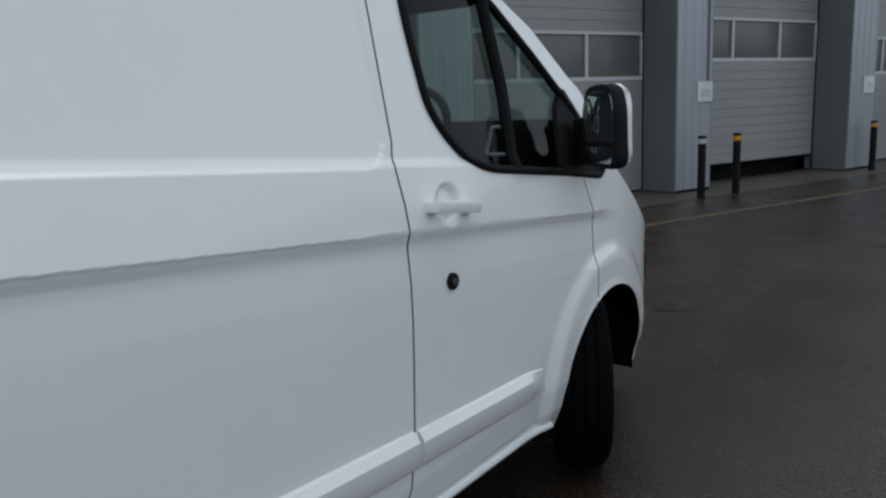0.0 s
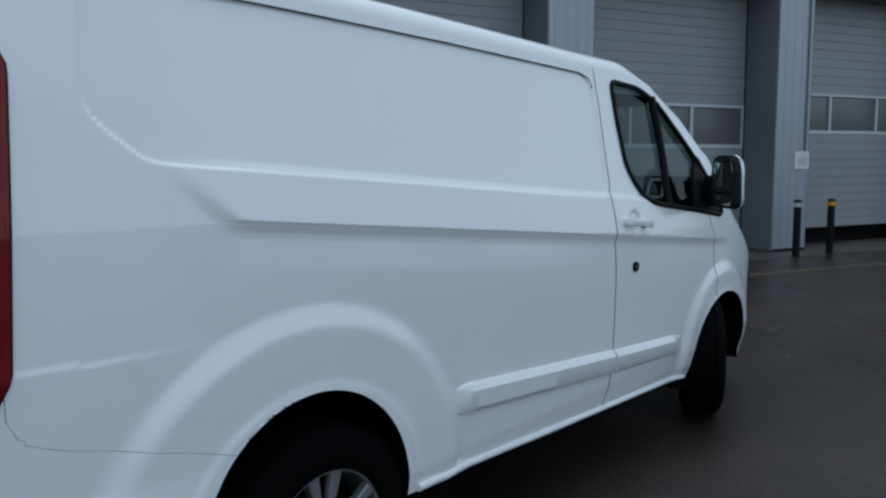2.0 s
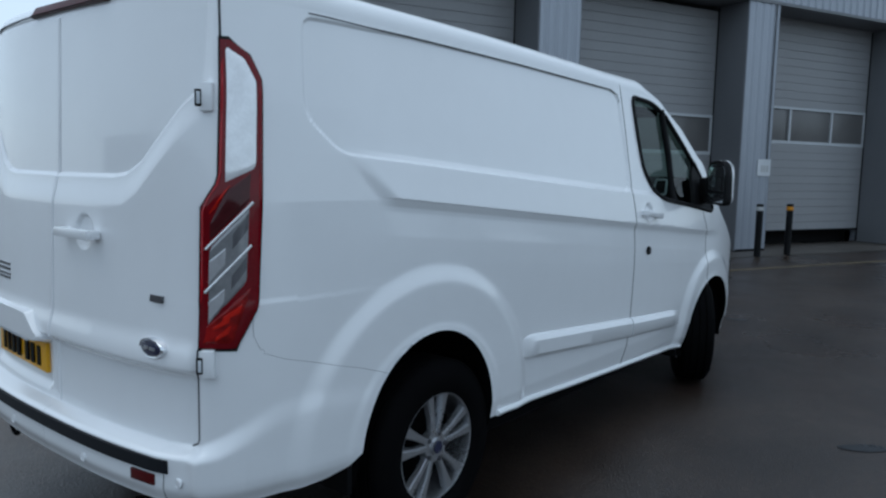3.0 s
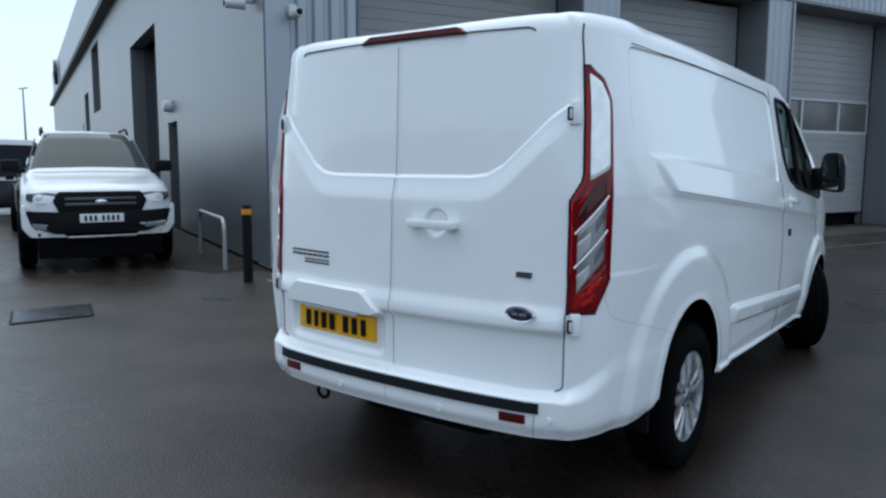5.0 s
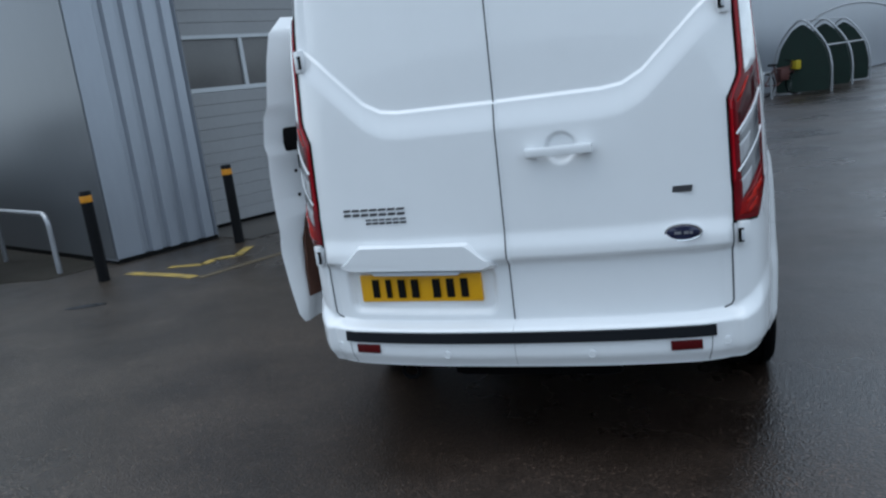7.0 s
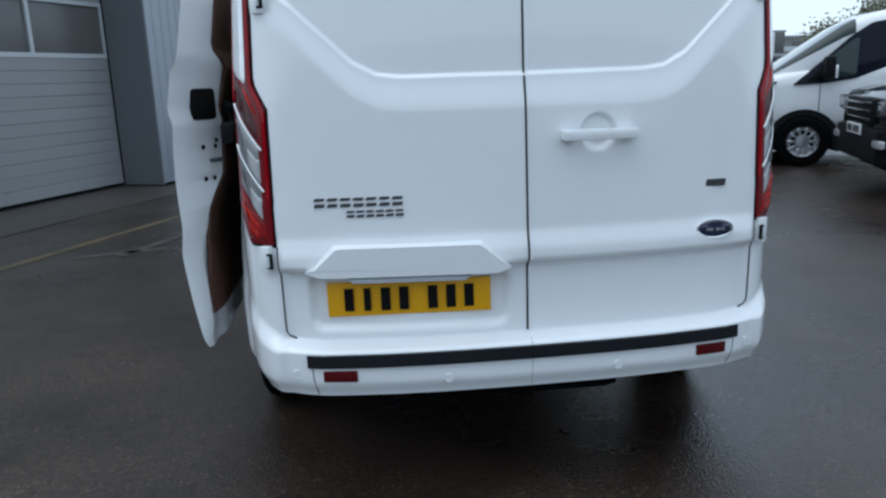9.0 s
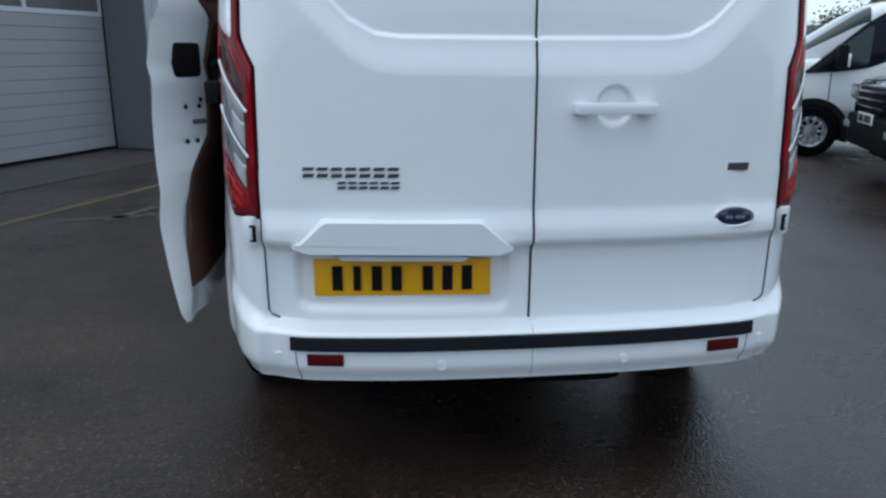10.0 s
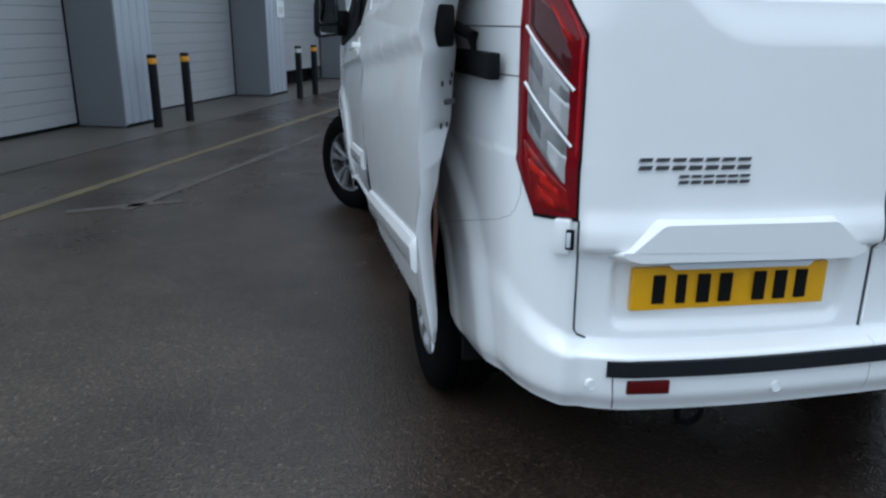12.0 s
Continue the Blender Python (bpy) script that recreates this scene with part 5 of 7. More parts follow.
# ---- wheels
def wheel(at, sign, steer=0.0):
    root = empty("wheel", at)
    bm = bmesh.new()
    R, W = 0.343, 0.108
    prof = [(-W * 0.82, 0.205), (-W * 0.98, 0.235), (-W, 0.275), (-W * 0.95, 0.310), (-W * 0.82, 0.332), (-W * 0.68, R)]
    for k in (-0.42, 0.0, 0.42):
        prof += [(W * (k - 0.05), R), (W * (k - 0.045), R - 0.009), (W * (k + 0.045), R - 0.009), (W * (k + 0.05), R)]
    prof += [(W * 0.68, R), (W * 0.82, 0.332), (W * 0.95, 0.310), (W, 0.275), (W * 0.98, 0.235), (W * 0.82, 0.205)]
    bm_lathe(bm, prof, "x", 64)
    part("tyre", bm, RUBBER, root, smooth=True)
    bm = bmesh.new()
    bm_lathe(bm, [(sign * a, r) for a, r in ((0.088, 0.222), (0.094, 0.2165), (0.090, 0.206), (0.03, 0.196), (-0.085, 0.20), (-0.09, 0.21))], "x", 56)
    rim = part("rim", bm, ALLOY, root, smooth=True)
    bm = bmesh.new()
    bm_lathe(bm, [(sign * a, r) for a, r in ((-0.02, 0.198), (-0.025, 0.0))], "x", 40)
    part("brake_disc", bm, DARK, root)
    for k in range(10):
        a = 2 * math.pi * (k + 0.5) / 10 + (0.10 if k % 2 else -0.10)
        bm = bmesh.new()
        pts = [(0.030, -0.016, 0.080), (0.120, -0.0165, 0.088), (0.208, -0.027, 0.089), (0.208, 0.027, 0.089), (0.120, 0.0165, 0.088), (0.030, 0.016, 0.080)]
        lo = [bm.verts.new((sign * (x - 0.028), t, r)) for r, t, x in pts]
        hi = [bm.verts.new((sign * x, t * 0.72, r)) for r, t, x in pts]
        bm.faces.new(hi)
        bm.faces.new(lo[::-1])
        for q in range(6):
            bm.faces.new((lo[q], lo[(q + 1) % 6], hi[(q + 1) % 6], hi[q]))
        bmesh.ops.recalc_face_normals(bm, faces=bm.faces)
        bmesh.ops.bevel(bm, geom=bm.edges[:], offset=0.004, segments=2, affect="EDGES")
        bmesh.ops.transform(bm, matrix=Matrix.Rotation(a, 4, "X"), verts=bm.verts)
        part("spoke", bm, ALLOY, rim, smooth=True)
    bm = bmesh.new()
    bm_lathe(bm, [(sign * a, r) for a, r in ((0.05, 0.066), (0.080, 0.062), (0.084, 0.05), (0.080, 0.034), (0.090, 0.032), (0.092, 0.0))], "x", 30)
    part("hub", bm, ALLOY, rim, smooth=True)
    bm = bmesh.new()
    bm_lathe(bm, [(sign * a, r) for a, r in ((0.0925, 0.026), (0.0945, 0.024), (0.0945, 0.0))], "x", 24)
    part("cap", bm, OVALB, rim, smooth=True)
    for k in range(5):
        a = 2 * math.pi * k / 5
        bm = bmesh.new()
        bm_lathe(bm, [(sign * 0.06, 0.010), (sign * 0.088, 0.010), (sign * 0.09, 0.0)], "x", 8, (0, 0.054 * math.cos(a), 0.054 * math.sin(a)))
        part("bolt", bm, BADGE, rim, smooth=True)
    root.rotation_euler = (0, 0, steer)
    under(van, root)
    return root


for sign in (1, -1):
    wheel((sign * 0.874, 0.945, 0.340), sign)
    wheel((sign * 0.893, 3.80, 0.340), sign, radians(29))
    for cy, cz, r in (REAR_ARCH, FRONT_ARCH):
        # wheel housing: an open half drum behind the arch
        V, F = [], []
        n = 28
        for k in range(n + 1):
            a = -0.25 + (math.pi + 0.5) * k / n
            for x, rr in ((0.965, r + 0.004), (0.90, r + 0.03), (0.52, r + 0.03)):
                y, z = cy + ARCH_LONG[cy] * rr * math.cos(a), cz + rr * math.sin(a)
                V.append((sign * (x if rr > r + 0.01 else abs(on_side(y, max(z, 0.3), -0.002).x)), y, max(z, 0.2)))
        for k in range(n):
            for q in range(2):
                F.append((k * 3 + q, k * 3 + q + 1, (k + 1) * 3 + q + 1, (k + 1) * 3 + q))
        V.append((sign * 0.52, cy, cz))
        c = len(V) - 1
        F += [(k * 3 + 2, c, (k + 1) * 3 + 2) for k in range(n)]
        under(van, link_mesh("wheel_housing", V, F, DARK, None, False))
    bm = bmesh.new()
    bm_box(bm, (sign * 0.84, 0.50, 0.40), (0.20, 0.02, 0.22), 0.004)
    under(van, part("mud_flap", bm, PLASTIC, None, smooth=True))
    bm = bmesh.new()
    bm_box(bm, (sign * 0.84, 3.42, 0.30), (0.20, 0.025, 0.16), 0.006)
    under(van, part("mud_flap", bm, PLASTIC, None, smooth=True))

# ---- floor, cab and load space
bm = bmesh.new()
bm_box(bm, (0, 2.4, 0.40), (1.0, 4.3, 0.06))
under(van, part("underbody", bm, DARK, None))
# plain boxes added under the floor to block light beneath the van
for nm, c_, size_, bev in (("floor_pan", (0, 2.38, 0.40), (1.70, 2.0, 0.055), 0.0), ("rear_floor", (0, 0.28, 0.40), (1.56, 0.36, 0.055), 0.0), ("tank_blocker", (0.42, 2.1, 0.30), (0.5, 1.5, 0.20), 0.03),
                           ("axle_blocker", (0, 0.93, 0.34), (1.4, 0.12, 0.12), 0.03), ("gearbox_blocker", (-0.2, 2.3, 0.31), (0.6, 1.9, 0.20), 0.03), ("spare_blocker", (0.02, 0.42, 0.325), (0.72, 0.60, 0.17), 0.06),
                           ("sill_blocker", (0.78, 2.30, 0.33), (0.26, 2.1, 0.12), 0.02), ("sill_blocker", (-0.78, 2.30, 0.33), (0.26, 2.1, 0.12), 0.02), ("silencer_blocker", (0.1, 1.45, 0.29), (1.2, 0.5, 0.18), 0.05), ("engine_blocker", (0, 3.6, 0.28), (1.0, 0.9, 0.18), 0.05)):
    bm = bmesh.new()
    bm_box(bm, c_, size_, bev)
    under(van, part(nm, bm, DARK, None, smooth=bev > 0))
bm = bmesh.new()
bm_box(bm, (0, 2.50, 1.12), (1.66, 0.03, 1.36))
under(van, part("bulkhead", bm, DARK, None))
bm = bmesh.new()
bm_box(bm, (0.83, 1.30, 1.22), (0.02, 2.2, 0.7))
bm_box(bm, (0, 1.3, 0.445), (1.0, 2.3, 0.02))
bm_box(bm, (0, 1.92, 0.444), (1.66, 1.1, 0.018))
bm_box(bm, (0, 0.10, 1.1), (1.4, 0.02, 1.2))
bm_box(bm, (-0.83, 0.72, 1.22), (0.02, 1.1, 0.7))
under(van, part("load_lining", bm, PLY, None, "brown plywood load-space lining"))
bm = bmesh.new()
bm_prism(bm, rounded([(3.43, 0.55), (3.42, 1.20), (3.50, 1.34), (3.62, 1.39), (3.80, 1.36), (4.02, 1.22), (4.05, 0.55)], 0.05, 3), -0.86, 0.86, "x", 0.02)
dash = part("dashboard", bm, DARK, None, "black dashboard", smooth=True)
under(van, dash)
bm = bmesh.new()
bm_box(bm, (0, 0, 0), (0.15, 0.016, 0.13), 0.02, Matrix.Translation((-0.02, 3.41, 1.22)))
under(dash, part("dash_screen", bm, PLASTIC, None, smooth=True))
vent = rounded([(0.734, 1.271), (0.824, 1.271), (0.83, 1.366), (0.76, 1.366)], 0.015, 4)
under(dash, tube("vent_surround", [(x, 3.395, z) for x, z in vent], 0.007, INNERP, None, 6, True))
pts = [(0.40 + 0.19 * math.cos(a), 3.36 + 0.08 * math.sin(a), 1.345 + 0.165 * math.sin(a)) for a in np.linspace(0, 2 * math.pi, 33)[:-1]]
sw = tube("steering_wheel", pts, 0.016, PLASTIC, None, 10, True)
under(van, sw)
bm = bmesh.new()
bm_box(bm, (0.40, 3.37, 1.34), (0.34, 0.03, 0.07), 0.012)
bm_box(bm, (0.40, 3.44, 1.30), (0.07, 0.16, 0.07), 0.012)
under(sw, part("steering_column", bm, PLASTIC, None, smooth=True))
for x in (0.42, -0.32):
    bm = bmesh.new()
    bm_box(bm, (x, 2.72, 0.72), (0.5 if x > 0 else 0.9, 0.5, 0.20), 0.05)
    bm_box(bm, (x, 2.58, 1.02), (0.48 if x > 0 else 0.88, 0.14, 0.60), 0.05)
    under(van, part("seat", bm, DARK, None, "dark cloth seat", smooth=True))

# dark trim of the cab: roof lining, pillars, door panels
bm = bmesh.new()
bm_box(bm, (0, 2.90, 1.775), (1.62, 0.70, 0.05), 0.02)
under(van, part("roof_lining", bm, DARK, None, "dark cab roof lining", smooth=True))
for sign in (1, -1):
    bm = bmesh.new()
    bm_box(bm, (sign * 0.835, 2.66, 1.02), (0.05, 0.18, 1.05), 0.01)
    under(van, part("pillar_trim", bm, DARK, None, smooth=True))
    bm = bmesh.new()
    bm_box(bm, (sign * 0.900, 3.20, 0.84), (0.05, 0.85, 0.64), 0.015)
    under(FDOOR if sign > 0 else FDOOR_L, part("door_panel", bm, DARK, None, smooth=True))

# ---- nose: lamps, grille and lower bumper
bm = bmesh.new()
bm_box(bm, (0, 4.775, 0.62), (1.05, 0.06, 0.24), 0.02)
bm_box(bm, (0, 4.74, 0.42), (1.2, 0.08, 0.14), 0.02)
under(van, part("grille", bm, PLASTIC, None, smooth=True))
for sign in (1, -1):
    V, F = [], []
    for j, z in enumerate(np.linspace(0.58, 0.80, 7)):
        for i, u in enumerate(np.linspace(u_at_y(4.38) + 0.15, u_at_y(4.38) + 0.60, 12)):
            p = surface(u + (z - 0.58) * -0.2, z - 0.08 * i / 11, 0.006)
            V.append((sign * float(p[0]), float(p[1]), float(p[2])))
    for j in range(6):
        for i in range(11):
            q = (j * 12 + i, j * 12 + i + 1, (j + 1) * 12 + i + 1, (j + 1) * 12 + i)
            F.append(q if sign > 0 else q[::-1])
    under(van, link_mesh("head_lamp", V, F, CLEARG, None, True, "clear head lamp"))

# ---- the side door, slid back along the left side
SHIFT = Vector((-0.140, -1.105, 0.035))


def tuck(z):
    """How far the foot of the door curves in under the van."""
    return 0.050 * min(max((0.98 - z) / 0.56, 0.0), 1.0) ** 1.5


SLANT = 1.4  # the rear edge runs forward as it goes in


def door_depth(z):
    """Thickness of the sliding door, thick only round its latch."""
    return float(np.interp(z, [0.42, 0.50, 0.62, 0.80, 0.90, 1.02, 1.38, 1.45, 1.8], [0.012, 0.034, 0.044, 0.052, 0.072, 0.122, 0.130, 0.080, 0.074]))


ys, zs = np.linspace(1.36, 2.55, 60), np.linspace(0.42, 1.79, 60)
V, F, Nn = [], [], []
for z in zs:
    for y in ys:
        # front and rear edges follow the opening
        f = (y - 1.36) / 1.19
        ye = 1.36 + f * (np.interp(z, [0.40, 1.2, 1.45, 1.78], [2.52, 2.56, 2.50, 2.42]) - 1.36)
        ye += (1 - f) * np.interp(z, [0.42, 0.46, 1.6, 1.72, 1.79], [0.025, 0.0, 0.0, 0.02, 0.12])
        V.append(on_side(ye, z, 0.0, -1) + SHIFT + Vector((tuck(z), 0, 0)))
n1 = len(V)
for z in zs:
    t = door_depth(z)
    for y in ys:
        f = (y - 1.36) / 1.19
        ye = 1.36 + f * (np.interp(z, [0.40, 1.2, 1.45, 1.78], [2.52, 2.56, 2.50, 2.42]) - 1.36)
        ye += (1 - f) * np.interp(z, [0.42, 0.46, 1.6, 1.72, 1.79], [0.025, 0.0, 0.0, 0.02, 0.12])
        V.append(on_side(ye, z, 0.0, -1) + SHIFT + Vector((t + tuck(z), SLANT * t * (1 - f) - 0.012 * f, 0)))
w_ = len(ys)
outer = []
for j in range(59):
    for i in range(w_ - 1):
        F.append((j * w_ + i, (j + 1) * w_ + i, (j + 1) * w_ + i + 1, j * w_ + i + 1))
        o = n1
        F.append((o + j * w_ + i, o + j * w_ + i + 1, o + (j + 1) * w_ + i + 1, o + (j + 1) * w_ + i))
for j in range(59):
    for i in (0, w_ - 1):
        q = (j * w_ + i, n1 + j * w_ + i, n1 + (j + 1) * w_ + i, (j + 1) * w_ + i)
        F.append(q if i == 0 else q[::-1])
for i in range(w_ - 1):
    for j in (0, 59):
        q = (j * w_ + i, j * w_ + i + 1, n1 + j * w_ + i + 1, n1 + j * w_ + i)
        F.append(q if j == 0 else q[::-1])
sdoor = link_mesh("sliding_door", V, F, PAINT, None, True, "white sliding side door, slid open")
sdoor.data.set_sharp_from_angle(angle=radians(40))
under(van, sdoor)
moulding(1.485, 2.52, 0.700, 0.612, 0.112, -1, sdoor, SHIFT, ends=(0.014, 0.0), n=80, lean=tuck)
# ply on the inner face, and the fittings of its rear edge
V, F = [], []
for lift in (0.008, -0.004):
    for z in np.linspace(0.53, 1.72, 40):
        for y in np.linspace(1.385 + SLANT * door_depth(z), 2.40, 12):
            V.append(on_side(y, z, 0.0, -1) + SHIFT + Vector((door_depth(z) + tuck(z) + lift, 0, 0)))
for j in range(39):
    for i in range(11):
        F.append((j * 12 + i, j * 12 + i + 1, (j + 1) * 12 + i + 1, (j + 1) * 12 + i))
rim_ = [i for i in range(12)] + [j * 12 + 11 for j in range(1, 40)] + [39 * 12 + i for i in range(10, -1, -1)] + [j * 12 for j in range(38, 0, -1)]
F += [(a, 480 + a, 480 + b, b) for a, b in zip(rim_, rim_[1:] + rim_[:1])]
under(sdoor, link_mesh("door_lining", V, F, PLY, None, False, "brown plywood lining"))
ye = 1.36 + SHIFT.y


def edge_at(z, f=0.5):
    t = door_depth(z - SHIFT.z)
    p = on_side(1.36, z - SHIFT.z, 0, -1) + SHIFT + Vector((tuck(z - SHIFT.z), 0, 0))
    return Vector((p.x + t * f, p.y + SLANT * t * f + 0.004, z))


EDGE_TURN = Matrix.Rotation(math.atan(SLANT), 4, "Z")


bm = bmesh.new()
bm_box(bm, (0, 0, 0), (0.112, 0.034, 0.112), 0.02, Matrix.Translation(edge_at(1.30, 0.66)) @ EDGE_TURN)
under(sdoor, part("latch_pocket", bm, INK, None, "black latch pocket", smooth=True))
for z, f in ((1.155, 0.58), (1.155, 0.84), (1.045, 0.62), (1.045, 0.82), (1.175, 0.86)):
    bm = bmesh.new()
    bm_lathe(bm, [(-0.008, 0.0085), (-0.008, 0.0)], "y", 10)
    bmesh.ops.transform(bm, matrix=Matrix.Translation(edge_at(z, f)) @ EDGE_TURN, verts=bm.verts)
    under(sdoor, part("bolt_hole", bm, INK, None))
bm = bmesh.new()
bm_box(bm, (0, 0, 0), (0.055, 0.03, 0.014), 0.003, Matrix.Translation(edge_at(1.105, 0.86)) @ EDGE_TURN)
under(sdoor, part("striker", bm, BADGE, None, smooth=True))
# rail bracket and rail recess on the body side
bm = bmesh.new()
q = on_side(0.36, 1.225, 0.0, -1)
bm_box(bm, (q.x - 0.014, 0.70, 1.205), (0.034, 0.94, 0.066), 0.008)
ob = part("rail_bracket", bm, PLASTIC, None, "black sliding-door rail and arm", smooth=True)
under(van, ob)
p = edge_at(1.30, 1.0)
under(ob, tube("arm", [p + Vector((-0.01, 0.05, 0.01)), p + Vector((0.015, 0.06, 0.0)), Vector((q.x - 0.022, 0.41, 1.275)), Vector((q.x - 0.020, 0.40, 1.21))], 0.017, PLASTIC, None, 8))
for z in (1.30, 1.185):
    under(van, tube("rail_edge", [on_side(y, z, -0.001, -1) for y in np.linspace(0.16, 1.3, 24)], 0.0025, GAP, None, 5))


# ---------------------------------------------------------------- other vehicles
def loft(sections, material, name, parent, label="", panes=()):
    """A car body from cross sections: (y, z bottom, z top, half width, roundness of the top)."""
    V, F, rows = [], [], []
    fine = []
    s = np.array(sections, float)
    t = np.linspace(0, len(s) - 1, (len(s) - 1) * 5 + 1)
    for col in range(5):
        fine.append(np.interp(t, np.arange(len(s)), s[:, col]))
    for y, zb, zt, w, r in zip(*fine):
        h = zt - zb
        half = [(0.0, zb), (w * 0.80, zb), (w * 0.93, zb + min(0.05, h * 0.2)), (w * 0.985, zb + h * 0.22), (w, zb + h * 0.5), (w * 0.99, zb + h * 0.70)]
        for k in range(5):
            a = math.pi / 2 * k / 4
            half.append((w * (0.99 - r) + w * r * math.cos(a), zt - h * 0.22 + h * 0.22 * math.sin(a)))
        half.append((0.0, zt + 0.012))
        ring = half + [(-x, z) for x, z in half[-2:0:-1]]
        rows.append([(x, y, z) for x, z in ring])
    n = len(rows[0])
    V = [p for r_ in rows for p in r_]
    for i in range(len(rows) - 1):
        for k in range(n):
            F.append((i * n + k, i * n + (k + 1) % n, (i + 1) * n + (k + 1) % n, (i + 1) * n + k))
    F += [tuple(range(n - 1, -1, -1)), tuple((len(rows) - 1) * n + k for k in range(n))]
    def mesh(nm, faces, mt, lab):
        use = sorted({v for f in faces for v in f})
        at = {v: i for i, v in enumerate(use)}
        ob = link_mesh(nm, [V[v] for v in use], [tuple(at[v] for v in f) for f in faces], mt, parent, True, lab)
        bm = bmesh.new()
        bm.from_mesh(ob.data)
        bmesh.ops.recalc_face_normals(bm, faces=bm.faces)
        bm.to_mesh(ob.data)
        bm.free()
        ob.data.set_sharp_from_angle(angle=radians(50))
        return ob

    left = F
    for nm, lo, hi, kmin, lab in panes:
        # panes are the top faces of a stretch of sections
        def is_pane(f):
            if len(f) != 4:
                return False
            y = sum(V[v][1] for v in f) / 4
            return lo < y < hi and min(min(v % n, n - v % n) for v in f) >= kmin
        mine = [f for f in left if is_pane(f)]
        left = [f for f in left if not is_pane(f)]
        mesh(nm, mine, WGLASS, lab)
    return mesh(name, left, material, label)


def slab(name, corners, material, parent, thick=0.02, label="", bow=0.0, n=6):
    """A gently bowed pane between four corners (bottom left, bottom right, top right, top left)."""
    a, b, c, d = (Vector(p) for p in corners)
    nrm = (b - a).cross(d - a).normalized()
    V, F = [], []
    for q in (0, 1):
        for j in range(n + 1):
            for i in range(n + 1):
                f, g = i / n, j / n
                p = a.lerp(b, f).lerp(d.lerp(c, f), g)
                V.append(p + nrm * (bow * math.sin(math.pi * f) - thick * q))
    m = (n + 1) ** 2
    for j in range(n):
        for i in range(n):
            k = j * (n + 1) + i
            F.append((k, k + 1, k + n + 2, k + n + 1))
            F.append((m + k, m + k + n + 1, m + k + n + 2, m + k + 1))
    ring = [i for i in range(n + 1)] + [j * (n + 1) + n for j in range(1, n + 1)] + [n * (n + 1) + i for i in range(n - 1, -1, -1)] + [j * (n + 1) for j in range(n - 1, 0, -1)]
    for k, q in zip(ring, ring[1:] + ring[:1]):
        F.append((k, m + k, m + q, q))
    ob = link_mesh(name, V, F, material, parent, True, label)
    ob.data.set_sharp_from_angle(angle=radians(40))
    return ob


def road_wheel(parent, x, y, r, sign, rim_mat, spokes=6):
    bm = bmesh.new()
    w = 0.11
    bm_lathe(bm, [(x - w, r * 0.62), (x - w, r * 0.88), (x - w * 0.7, r), (x + w * 0.7, r), (x + w, r * 0.88), (x + w, r * 0.62)], "x", 36, (0, y, r))
    wh = part("wheel", bm, RUBBER, parent, smooth=True)
    bm = bmesh.new()
    bm_lathe(bm, [(x + sign * a, q) for a, q in ((0.095, r * 0.63), (0.10, r * 0.60), (0.06, r * 0.54), (0.055, r * 0.30), (0.085, r * 0.24), (0.09, 0.0))], "x", 32, (0, y, r))
    rim = part("rim", bm, rim_mat, wh, smooth=True)
    for k in range(spokes):
        a = 2 * math.pi * k / spokes
        bm = bmesh.new()
        bm_box(bm, (x + sign * 0.062, r * 0.42, 0), (0.03, r * 0.30, r * 0.11), 0.006)
        bmesh.ops.transform(bm, matrix=Matrix.Translation((0, y, r)) @ Matrix.Rotation(a, 4, "X"), verts=bm.verts)
        part("spoke", bm, rim_mat if rim_mat is not BADGE else DARK, wh, smooth=True)
    return wh


def arch_plate(parent, x, y, z, r, sign):
    bm = bmesh.new()
    pts = [(y + r * math.cos(a), z + r * math.sin(a)) for a in np.linspace(-0.1, math.pi + 0.1, 26)]
    bm_prism(bm, pts, x - 0.12, x + 0.003, "x") if sign > 0 else bm_prism(bm, pts, x - 0.003, x + 0.12, "x")
    return part("wheel_arch", bm, DARK, parent)


def plate_bars(parent, x, y, z, face, material=None, w=0.52, h=0.111):
    bm = bmesh.new()
    bm_box(bm, (x, y, z), (w, 0.012, h), 0.003)
    pl = part("number_plate", bm, material or PLATEW, parent, "white number plate with dark bars", smooth=True)
    for k in range(7):
        bm = bmesh.new()
        bm_box(bm, (x - 0.19 + 0.058 * k + (0.034 if k > 3 else 0), y + face * 0.008, z), (0.030, 0.006, 0.070))
        part("bar", bm, INK, pl)
    return pl


def at_wall(w, s, turn=0.0):
    """A pose by the building's axes; turned so that a car's nose (+y) points away from the end wall's run."""
    return WALLS @ pose(w, s, 0, 0, 0, turn)


